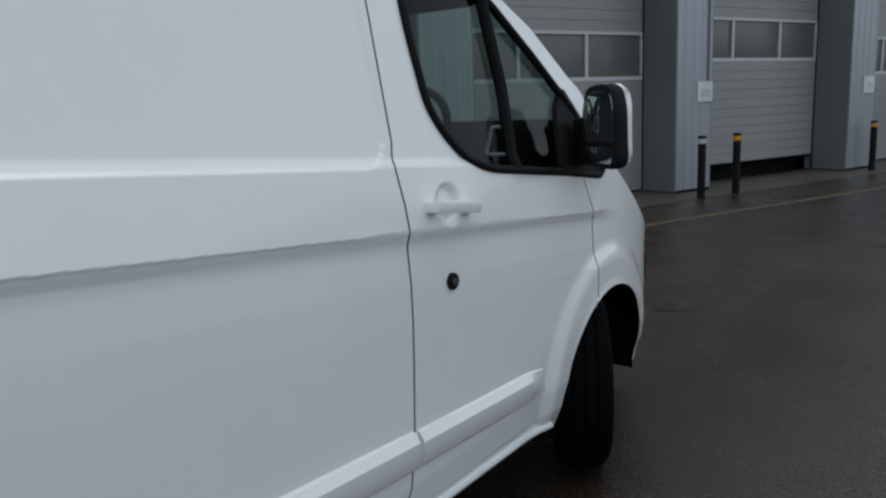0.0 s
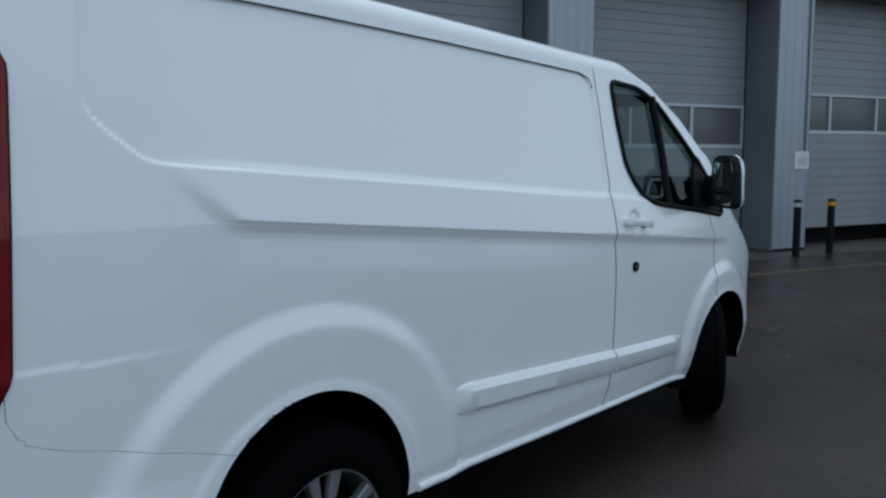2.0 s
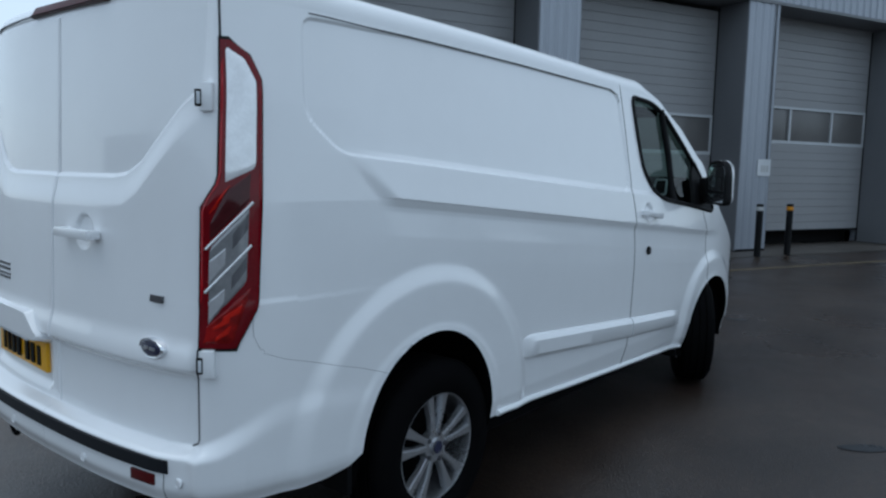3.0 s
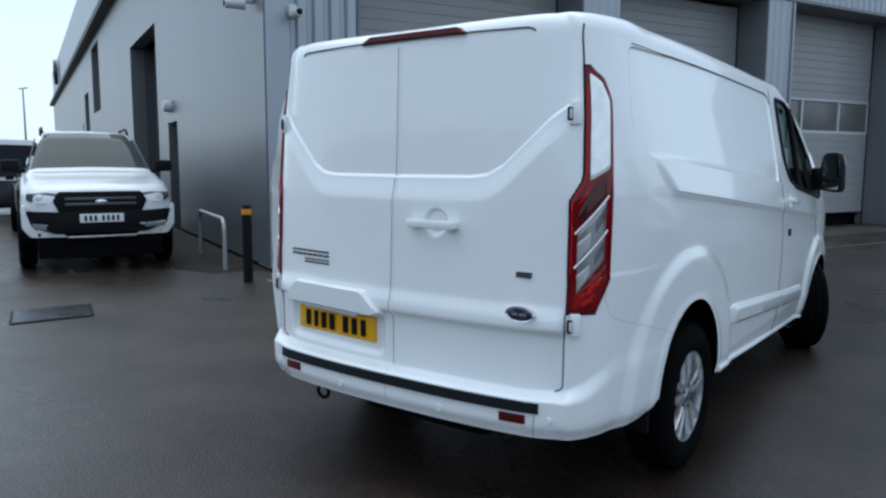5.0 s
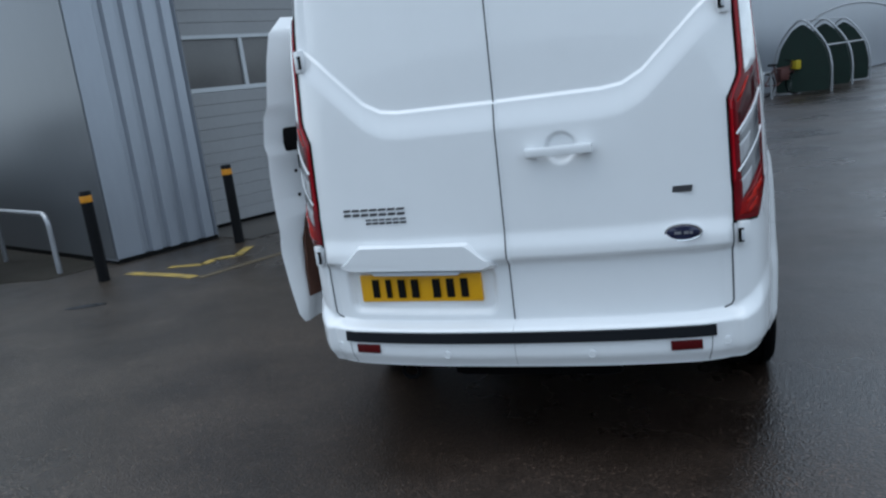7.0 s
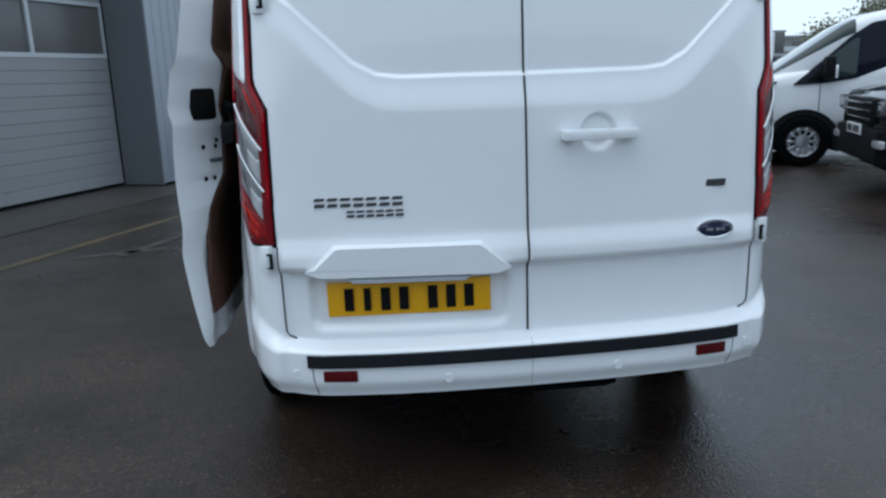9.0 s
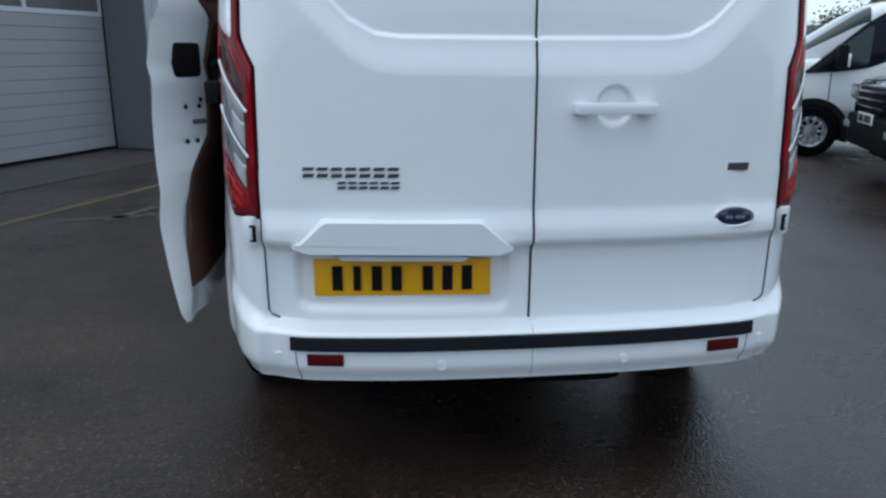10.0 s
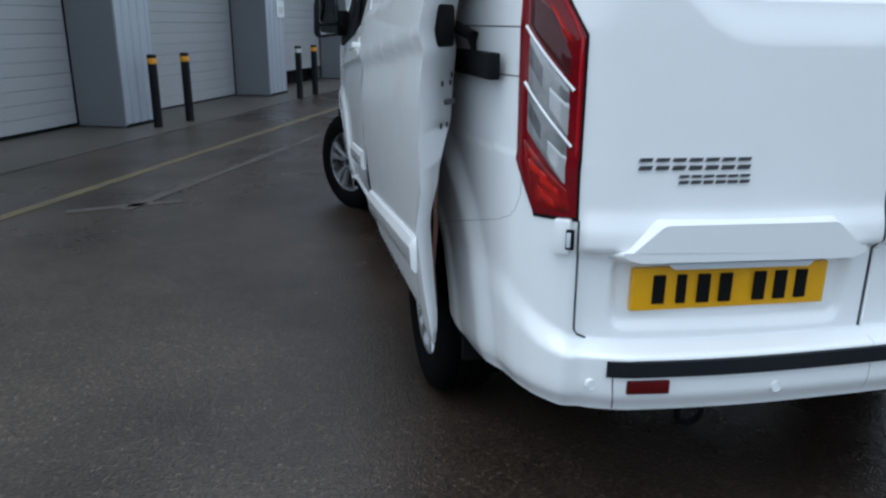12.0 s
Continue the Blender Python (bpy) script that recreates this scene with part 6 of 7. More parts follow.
def pickup(m):
    root = tagged(empty("pickup_truck", (0, 0, 0)), "white double-cab pickup truck with black grille and bumper", "pickup truck")
    body = loft([(0.0, 0.62, 1.00, 0.62, 0.25), (-0.05, 0.56, 1.075, 0.78, 0.22), (-0.18, 0.50, 1.135, 0.875, 0.18), (-0.5, 0.46, 1.19, 0.915, 0.16), (-1.25, 0.45, 1.28, 0.925, 0.12), (-1.9, 0.45, 1.28, 0.925, 0.08), (-3.5, 0.45, 1.26, 0.925, 0.06), (-5.15, 0.52, 1.25, 0.915, 0.06), (-5.25, 0.6, 1.22, 0.90, 0.06)], PAINT_B, "body", root)
    cab = loft([(-1.22, 1.15, 1.295, 0.82, 0.30), (-1.55, 1.15, 1.54, 0.745, 0.22), (-1.90, 1.15, 1.78, 0.665, 0.22), (-2.12, 1.15, 1.875, 0.615, 0.25), (-2.6, 1.15, 1.905, 0.61, 0.25), (-3.2, 1.15, 1.88, 0.61, 0.25), (-3.45, 1.15, 1.72, 0.64, 0.2), (-3.55, 1.15, 1.3, 0.74, 0.2)], PAINT_B, "cab", root, panes=[("windscreen", -2.06, -1.26, 7, "green-tinted windscreen")])
    tube("aerial", [(0, -2.32, 1.90), (0, -2.40, 2.02)], 0.006, PLASTIC, root, 6)
    for sx in (1, -1):
        slab("side_window", [(sx * 0.795, -1.52, 1.32), (sx * 0.795, -3.40, 1.32), (sx * 0.675, -3.25, 1.75), (sx * 0.675, -2.12, 1.77)][:: sx], WGLASS, root, 0.02)
        tube("roof_rail", [(sx * 0.585, -2.05, 1.86), (sx * 0.59, -2.3, 1.935), (sx * 0.59, -3.1, 1.93), (sx * 0.585, -3.3, 1.86)], 0.02, PLASTIC, root, 8)
        # mirrors
        bm = bmesh.new()
        bm_box(bm, (sx * 1.02, -1.50, 1.375), (0.24, 0.13, 0.17), 0.045)
        mr = part("door_mirror", bm, PLASTIC, root, "black door mirror", smooth=True)
        bm = bmesh.new()
        bm_box(bm, (sx * 0.90, -1.52, 1.30), (0.16, 0.06, 0.05), 0.015)
        part("mirror_arm", bm, PLASTIC, mr, smooth=True)
        # head lamps
        bm = bmesh.new()
        bm_prism(bm, [(sx * x, z) for x, z in rounded([(0.46, 0.900), (0.80, 0.925), (0.855, 0.965), (0.845, 1.035), (0.62, 1.045), (0.47, 1.03)], 0.02, 3)], -0.22, 0.012, "y", 0.01)
        for v in bm.verts:
            v.co.y -= 0.22 * max(0, abs(v.co.x) - 0.46)
        hl = part("head_lamp", bm, BADGE, root, "dark-lined clear head lamp", smooth=True)
        bm = bmesh.new()
        bm_lathe(bm, [(0.0, 0.045), (0.012, 0.04), (0.016, 0.0)], "y", 18, (sx * 0.70, -0.035, 0.985))
        part("lamp_lens", bm, CLEAR, hl, smooth=True)
        bm = bmesh.new()
        bm_box(bm, (sx * 0.62, -0.01, 0.915), (0.26, 0.02, 0.012), 0.003)
        part("lamp_strip", bm, CLEAR, hl, smooth=True)
        # white bumper corners with fog lamps
        bm = bmesh.new()
        bm_prism(bm, [(sx * x, z) for x, z in rounded([(0.40, 0.48), (0.82, 0.48), (0.915, 0.60), (0.92, 0.88), (0.87, 0.88), (0.83, 0.70), (0.52, 0.56)], 0.03, 3)], -0.45, 0.03, "y", 0.012)
        for v in bm.verts:
            v.co.y -= 0.35 * max(0, abs(v.co.x) - 0.62)
        part("bumper_corner", bm, PAINT_B, root, "white bumper corner", smooth=True)
        bm = bmesh.new()
        bm_prism(bm, [(sx * x, z) for x, z in rounded([(0.52, 0.575), (0.78, 0.585), (0.80, 0.66), (0.52, 0.63)], 0.015, 3)], -0.12, 0.045, "y", 0.006)
        for v in bm.verts:
            v.co.y -= 0.33 * max(0, abs(v.co.x) - 0.62)
        part("fog_lamp", bm, CLEARG, root, smooth=True)
        for y, r in ((-0.92, 0.385), (-4.12, 0.385)):
            arch_plate(root, sx * 0.93, y, 0.40, 0.46, sx)
            road_wheel(root, sx * 0.86, y, r, sx, BADGE)
    # grille, black bumper band, plate, skid plate
    bm = bmesh.new()
    bm_prism(bm, rounded([(-0.48, 0.77), (0.48, 0.77), (0.56, 0.94), (0.49, 1.055), (-0.49, 1.055), (-0.56, 0.94)], 0.03, 4), -0.10, 0.030, "y", 0.012)
    gr = part("grille", bm, PLASTIC, root, "black grille", smooth=True)
    for z in (0.895, 0.965):
        bm = bmesh.new()
        bm_box(bm, (0, 0.035, z), (0.84, 0.02, 0.035), 0.006)
        part("grille_bar", bm, BADGE, gr, smooth=True)
    bm = bmesh.new()
    bm_lathe(bm, [(0.03, 0.075), (0.06, 0.07), (0.065, 0.0)], "y", 28, (0, 0, 0))
    bmesh.ops.transform(bm, matrix=Matrix.Translation((0, 0, 0.925)) @ Matrix.Diagonal((1, 1, 0.42, 1)), verts=bm.verts)
    part("oval_badge", bm, CHROME, gr, smooth=True)
    bm = bmesh.new()
    bm_prism(bm, rounded([(-0.81, 0.62), (-0.54, 0.52), (0.54, 0.52), (0.81, 0.62), (0.87, 0.815), (0.50, 0.80), (-0.50, 0.80), (-0.87, 0.815)], 0.03, 3), -0.30, 0.055, "y", 0.012)
    for v in bm.verts:
        v.co.y -= 0.36 * max(0, abs(v.co.x) - 0.58)
    part("bumper_band", bm, PLASTIC, root, "black bumper band", smooth=True)
    # lower grille, near-black to take in the shade under the bumper
    bm = bmesh.new()
    bm_box(bm, (0, -0.27, 0.37), (1.5, 0.50, 0.34), 0.03)
    part("lower_grille_shade", bm, DARK, root, smooth=True)
    bm = bmesh.new()
    bm_box(bm, (0, 0.0, 0.475), (0.82, 0.10, 0.025), 0.010)
    part("skid_plate", bm, ALLOY, root, smooth=True)
    plate_bars(root, 0, 0.064, 0.715, 1)
    bm = bmesh.new()
    bm_box(bm, (0, -2.7, 0.38), (1.55, 4.6, 0.26))
    part("underbody", bm, DARK, root)
    root.matrix_world = m
    return root


# nose points along the building frame's +x
pickup(at_wall(-7.40, -0.57, -90) @ Matrix.Scale(0.97, 4))


def car(m, paint, label, tall=1.45, length=4.4, width=0.90):
    """A plain hatchback or estate seen from afar."""
    root = tagged(empty("car", (0, 0, 0)), label, "car", "cars parked in the yard")
    L = length
    loft([(0, 0.35, 0.70, width * 0.72, 0.2), (-0.12, 0.28, 0.80, width * 0.92, 0.2), (-0.7, 0.25, 0.90, width, 0.15), (-1.2, 0.25, 0.97, width, 0.12), (-L + 0.9, 0.25, 1.0, width, 0.1), (-L + 0.12, 0.30, 1.0, width * 0.94, 0.12), (-L, 0.38, 0.92, width * 0.82, 0.15)], paint, "body", root)
    loft([(-1.05, 0.90, 0.98, width * 0.86, 0.2), (-1.75, 0.90, tall - 0.07, width * 0.76, 0.2), (-2.2, 0.90, tall, width * 0.73, 0.22), (-L + 1.0, 0.90, tall - 0.03, width * 0.72, 0.22), (-L + 0.5, 0.90, tall - 0.16, width * 0.73, 0.2), (-L + 0.18, 0.9, 1.02, width * 0.80, 0.15)], paint, "cabin", root, panes=[("windscreen", -1.72, -1.08, 7, ""), ("rear_window", -L + 0.19, -L + 0.50, 7, "")])
    for sx in (1, -1):
        slab("side_window", [(sx * width * 0.895, -1.45, 1.0), (sx * width * 0.885, -L + 0.62, 1.02), (sx * width * 0.80, -L + 0.85, tall - 0.12), (sx * width * 0.80, -1.95, tall - 0.12)][:: sx], WGLASS, root, 0.03)
        bm = bmesh.new()
        bm_box(bm, (sx * (width + 0.06), -1.38, 1.02), (0.16, 0.09, 0.11), 0.03)
        part("door_mirror", bm, PLASTIC, root, smooth=True)
        for y in (-0.85, -L + 0.85):
            arch_plate(root, sx * width * 1.0, y, 0.32, 0.37, sx)
            road_wheel(root, sx * (width - 0.06), y, 0.315, sx, ALLOY, 5)
        bm = bmesh.new()
        bm_box(bm, (sx * width * 0.70, -0.10, 0.68), (0.30, 0.14, 0.13), 0.03)
        part("head_lamp", bm, CLEARG, root, smooth=True)
        bm = bmesh.new()
        bm_box(bm, (sx * width * 0.78, -L + 0.06, 0.86), (0.16, 0.10, 0.20), 0.03)
        part("tail_lamp", bm, RED, root, smooth=True)
    bm = bmesh.new()
    bm_box(bm, (0, 0.0, 0.46), (width * 1.2, 0.04, 0.20), 0.02)
    part("grille", bm, PLASTIC, root, smooth=True)
    plate_bars(root, 0, 0.026, 0.50, 1)
    root.matrix_world = m
    return root


car(at_wall(-17.4, -0.72, 90), BLACKP, "black hatchback with red tail lamps behind the white pickup", 1.5, 4.3, 0.9)
suv = car(at_wall(-21.6, -1.75, 90), NAVY, "dark blue tall estate parked behind the white pickup", 1.90, 4.9, 0.98)
for pane in suv.children_recursive:
    if "window" in pane.name or "windscreen" in pane.name:
        pane.data.materials[0] = TINTED


def tall_van(m):
    """A long white van with black lower trim; its nose is at y = 0, its front axle at y = -1.03."""
    root = tagged(empty("panel_van", (0, 0, 0)), "white panel van with black lower trim and steel wheels", "van", "white vans parked in the yard")
    loft([(0.03, 0.55, 0.94, 0.66, 0.2), (-0.05, 0.50, 1.04, 0.84, 0.2), (-0.20, 0.46, 1.11, 0.93, 0.18), (-0.45, 0.46, 1.19, 0.975, 0.14), (-0.75, 0.46, 1.25, 0.99, 0.11), (-1.05, 0.46, 1.27, 1.0, 0.07), (-1.5, 0.46, 1.28, 1.0, 0.05), (-2.0, 0.46, 1.38, 1.0, 0.05), (-5.0, 0.46, 1.40, 1.0, 0.05), (-5.1, 0.5, 1.4, 0.98, 0.05)], PAINT_B, "body", root)
    loft([(-0.56, 1.08, 1.24, 0.88, 0.2), (-0.95, 1.08, 1.50, 0.875, 0.2), (-1.45, 1.08, 1.84, 0.86, 0.2), (-1.70, 1.08, 1.97, 0.86, 0.2), (-2.1, 1.08, 2.04, 0.87, 0.18), (-2.6, 1.08, 2.06, 0.89, 0.16), (-5.0, 1.08, 2.06, 0.89, 0.16), (-5.1, 1.08, 2.0, 0.88, 0.16)], PAINT_B, "cab", root, panes=[("windscreen", -1.58, -0.58, 6, "sloping windscreen")])
    for sx in (1, -1):
        def lean(bm):
            for v in bm.verts:
                v.co.x -= sx * 0.15 * (v.co.z - 1.1)
        bm = bmesh.new()
        bm_prism(bm, rounded([(-0.86, 1.085), (-1.25, 1.10), (-1.61, 1.15), (-2.00, 1.30), (-2.13, 1.42), (-2.13, 1.82), (-1.98, 1.885), (-1.78, 1.855), (-1.56, 1.71), (-1.22, 1.40)], 0.035, 3), sx * 0.90, sx * 1.008, "x", 0.004)
        lean(bm)
        win = part("window_surround", bm, TINTED, root, "black gloss window surround", smooth=True)
        bm = bmesh.new()
        bm_prism(bm, rounded([(-1.33, 1.17), (-1.62, 1.20), (-1.64, 1.67), (-1.58, 1.66), (-1.33, 1.46)], 0.03, 3), sx * 0.95, sx * 1.011, "x", 0.002)
        lean(bm)
        part("side_window", bm, WGLASS, win, "dark green side window", smooth=True)
        # the mirror on its black triangular foot
        bm = bmesh.new()
        bm_prism(bm, rounded([(-1.02, 1.13), (-1.34, 1.15), (-1.33, 1.32), (-1.20, 1.30)], 0.02, 3), sx * 0.95, sx * 1.03, "x", 0.006)
        foot = part("mirror_foot", bm, PLASTIC, root, smooth=True)
        bm = bmesh.new()
        bm_box(bm, (sx * 1.13, -1.27, 1.30), (0.24, 0.13, 0.30), 0.05)
        part("door_mirror", bm, PLASTIC, foot, "black door mirror", smooth=True)
        bm = bmesh.new()
        bm_box(bm, (sx * 1.19, -1.345, 1.25), (0.13, 0.03, 0.17), 0.012)
        part("mirror_glass", bm, CLEAR, foot, smooth=True)
        bm = bmesh.new()
        bm_prism(bm, rounded([(-0.10, 0.86), (-0.47, 0.905), (-0.68, 1.145), (-0.42, 1.105), (-0.12, 1.02)], 0.02, 3), sx * 0.80, sx * 0.997, "x", 0.008)
        for v in bm.verts:
            v.co.x -= sx * 0.34 * max(0, 0.42 + v.co.y)
        hl = part("head_lamp", bm, BADGE, root, "swept dark-framed head lamp", smooth=True)
        bm = bmesh.new()
        bm_prism(bm, rounded([(-0.13, 0.885), (-0.36, 0.915), (-0.36, 1.06), (-0.28, 1.075), (-0.14, 1.01)], 0.06, 4), sx * 0.85, sx * 1.004, "x", 0.006)
        for v in bm.verts:
            v.co.x -= sx * 0.34 * max(0, 0.42 + v.co.y)
        part("lamp_lens", bm, CLEARG, hl, smooth=True)
        bm = bmesh.new()
        bm_lathe(bm, [(sx * 0.90, 0.062), (sx * 0.945, 0.06), (sx * 0.95, 0.045), (sx * 0.93, 0.0)], "x", 20, (0, -0.25, 0.98))
        part("lamp_bowl", bm, CLEAR, hl, smooth=True)
        bm = bmesh.new()
        bm_box(bm, (sx * 0.985, -2.75, 0.545), (0.05, 2.4, 0.20), 0.02)
        part("side_trim", bm, PLASTIC, root, "black lower side trim", smooth=True)
        for y, za, zb in ((-1.20, 0.72, 1.09), (-2.24, 0.62, 1.30)):
            bm = bmesh.new()
            bm_box(bm, (sx * 0.997, y, (za + zb) / 2), (0.012, 0.010, zb - za))
            part("door_seam", bm, GAP, root)
        for y in (-1.03, -4.0):
            bm = bmesh.new()
            arc = np.linspace(-0.25, math.pi + 0.25, 28)
            pts = [(y + 0.455 * math.cos(a), 0.31 + 0.455 * math.sin(a)) for a in arc] + [(y + 0.375 * math.cos(a), 0.31 + 0.375 * math.sin(a)) for a in arc[::-1]]
            bm_prism(bm, pts, sx * 0.90, sx * 1.022, "x")
            part("wheel_arch_trim", bm, PLASTIC, root, "black wheel arch trim", smooth=True)
            arch_plate(root, sx * 1.0, y, 0.31, 0.385, sx)
            road_wheel(root, sx * 0.945, y, 0.335, sx, ALLOY, 10)
    bm = bmesh.new()
    bm_prism(bm, [(x, y) for x, y in rounded([(-0.99, -0.66), (-0.95, -0.12), (-0.70, 0.06), (0.70, 0.06), (0.95, -0.12), (0.99, -0.66)], 0.06, 4)], 0.29, 0.665, "z", 0.03)
    part("front_bumper", bm, PLASTIC, root, "black front bumper", smooth=True)
    bm = bmesh.new()
    bm_box(bm, (0, 0.01, 0.85), (1.40, 0.10, 0.36), 0.03)
    grille = part("grille", bm, PLASTIC, root, smooth=True)
    for k in range(3):
        bm = bmesh.new()
        bm_box(bm, (0, 0.065, 0.75 + 0.10 * k), (1.24, 0.02, 0.03), 0.006)
        part("grille_bar", bm, BADGE, grille, smooth=True)
    plate_bars(root, 0, 0.070, 0.56, 1)
    # wide low box, added to keep light off the ground under the van
    bm = bmesh.new()
    bm_box(bm, (0, -2.75, 0.34), (1.72, 4.5, 0.26))
    part("underbody", bm, DARK, root)
    root.matrix_world = m
    return root


def off_roader(m):
    """A black four-by-four with a square bonnet; its nose is at y = 0."""
    root = tagged(empty("off_roader", (0, 0, 0)), "black off-road car with a square bonnet and pale plate", "car", "cars parked in the yard")
    loft([(0.0, 0.52, 1.00, 0.80, 0.12), (-0.06, 0.42, 1.05, 0.88, 0.12), (-0.25, 0.38, 1.10, 0.93, 0.10), (-1.2, 0.36, 1.17, 0.94, 0.08), (-1.5, 0.36, 1.18, 0.94, 0.06), (-4.3, 0.38, 1.18, 0.94, 0.06), (-4.5, 0.45, 1.10, 0.90, 0.10)], BLACKP, "body", root)
    loft([(-1.25, 1.05, 1.18, 0.84, 0.2), (-1.9, 1.05, 1.68, 0.78, 0.2), (-2.3, 1.05, 1.78, 0.76, 0.2), (-3.9, 1.05, 1.77, 0.76, 0.2), (-4.4, 1.05, 1.22, 0.82, 0.15)], BLACKP, "cabin", root, panes=[("windscreen", -1.88, -1.28, 7, ""), ("rear_window", -4.38, -3.95, 7, "")])
    bm = bmesh.new()
    bm_prism(bm, rounded([(-0.95, -0.45), (-0.92, -0.08), (-0.78, 0.07), (0.78, 0.07), (0.92, -0.08), (0.95, -0.45)], 0.06, 4), 0.36, 0.70, "z", 0.04)
    part("front_bumper", bm, PLASTIC, root, "black front bumper", smooth=True)
    bm = bmesh.new()
    bm_box(bm, (0, 0.0, 0.87), (1.02, 0.10, 0.26), 0.04)
    grille = part("grille", bm, PLASTIC, root, smooth=True)
    for k in range(3):
        bm = bmesh.new()
        bm_box(bm, (0, 0.055, 0.79 + 0.08 * k), (0.90, 0.02, 0.028), 0.006)
        part("grille_bar", bm, BLACKP, grille, smooth=True)
    for sx in (1, -1):
        bm = bmesh.new()
        bm_prism(bm, rounded([(sx * 0.54, 0.82), (sx * 0.90, 0.86), (sx * 0.92, 1.00), (sx * 0.56, 0.97)][::sx], 0.03, 3), -0.16, 0.035, "y", 0.015)
        hl = part("head_lamp", bm, DARKG, root, smooth=True)
        bm = bmesh.new()
        bm_box(bm, (sx * 0.70, 0.036, 0.91), (0.11, 0.02, 0.07), 0.01)
        part("lamp_lens", bm, CLEARG, hl, smooth=True)
        bm = bmesh.new()
        bm_box(bm, (sx * 0.76, 0.05, 0.57), (0.24, 0.06, 0.08), 0.02)
        part("fog_lamp", bm, BRIGHTG, root, "bright fog lamp", smooth=True)
        slab("side_window", [(sx * 0.90, -1.62, 1.19), (sx * 0.90, -4.0, 1.19), (sx * 0.79, -3.85, 1.66), (sx * 0.79, -2.1, 1.66)][:: sx], TINTED, root, 0.03)
        bm = bmesh.new()
        bm_box(bm, (sx * 1.02, -1.55, 1.22), (0.18, 0.10, 0.16), 0.04)
        part("door_mirror", bm, PLASTIC, root, smooth=True)
        for y in (-0.88, -3.55):
            arch_plate(root, sx * 0.945, y, 0.38, 0.43, sx)
            road_wheel(root, sx * 0.88, y, 0.37, sx, ALLOY, 6)
    plate_bars(root, 0, 0.085, 0.68, 1)
    # box hung low to darken the ground underneath
    bm = bmesh.new()
    bm_box(bm, (0, -2.2, 0.36), (1.5, 4.0, 0.24))
    part("underbody", bm, DARK, root)
    root.matrix_world = m
    return root


tall_van(Matrix.Translation((5.46, 7.24, 0)) @ pose(0, 0, 0, 0, 0, 66) @ pose(0.945, 1.03, 0))
car(Matrix.Translation((9.7, 21.6, 0)) @ pose(0, 0, 0, 0, 0, 66), NAVY, "dark blue car parked behind the tall white van", 1.70, 4.5, 0.92)
off_roader(Matrix.Translation((4.80, 5.10, 0)) @ pose(0, 0, 0, 0, 0, 69))
for k, (x, y, turn, paint, tall, lab) in enumerate(((16.0, 31.5, 20, SILVERP, 1.40, "silver hatchback in the far row of parked cars"), (25.4, 41.5, 24, NAVY, 1.62, "dark blue car in the far row of parked cars"),
                                                    (20.4, 45.0, 25, BLACKP, 1.42, "black hatchback in the far row of parked cars"), (28.0, 44.5, 25, SILVERP, 1.45, "silver estate in the far row of parked cars"),
                                                    (31.0, 43.0, 25, NAVY, 1.5, "dark car in the far row of parked cars"), (24.5, 47.5, 25, SILVERP, 1.5, "pale silver car in the far row of parked cars"))):
    car(Matrix.Translation((x, y, 0)) @ pose(0, 0, 0, 0, 0, 180 - turn), paint, lab, tall)


# ---------------------------------------------------------------- bicycle shelter and bicycle by the far wall
def shelter(w0, s0):
    root = tagged(empty("cycle_shelter", (0, 0, 0), m=WALLS @ pose(w0, s0, 0)), "hooped cycle shelter with dark green canvas ends", "shelter")
    for k in range(3):
        s = 2.3 * k
        bm = bmesh.new()
        out_ = [(-0.75, 0.05), (0.72, 0.05), (0.74, 0.7), (0.62, 1.25), (0.32, 1.72), (0.02, 1.98), (-0.28, 1.80), (-0.58, 1.35), (-0.73, 0.8)]
        bm_prism(bm, rounded(out_, 0.12, 4), s - 0.02, s + 0.02, "y")
        part("canvas_end", bm, GREEN, root, "dark green canvas")
        pts = [(0.78, 0.0), (0.80, 0.7), (0.68, 1.28), (0.36, 1.78), (0.02, 2.08), (-0.32, 1.86), (-0.64, 1.38), (-0.80, 0.8), (-0.80, 0.0)]
        q, xs_, zs_ = spline(pts, 40)
        tube("hoop", [(x, s - 0.04, z) for x, z in zip(xs_, zs_)], 0.03, GALV, root, 8)
    for x, z in ((0.02, 2.08), (0.66, 1.30), (-0.66, 1.36)):
        tube("rail", [(x, -0.05, z), (x, 4.65, z)], 0.022, GALV, root, 8)
    a = np.linspace(0.15, math.pi - 0.35, 26)
    tube("outer_hoop", [(0.4 - 1.9 * math.cos(t) + 0.6, 0.3 + 0.8 * t, 0.2 + 2.2 * math.sin(t)) for t in a], 0.03, GALV, root, 8)
    return root


shelter(-5.10, 21.5)


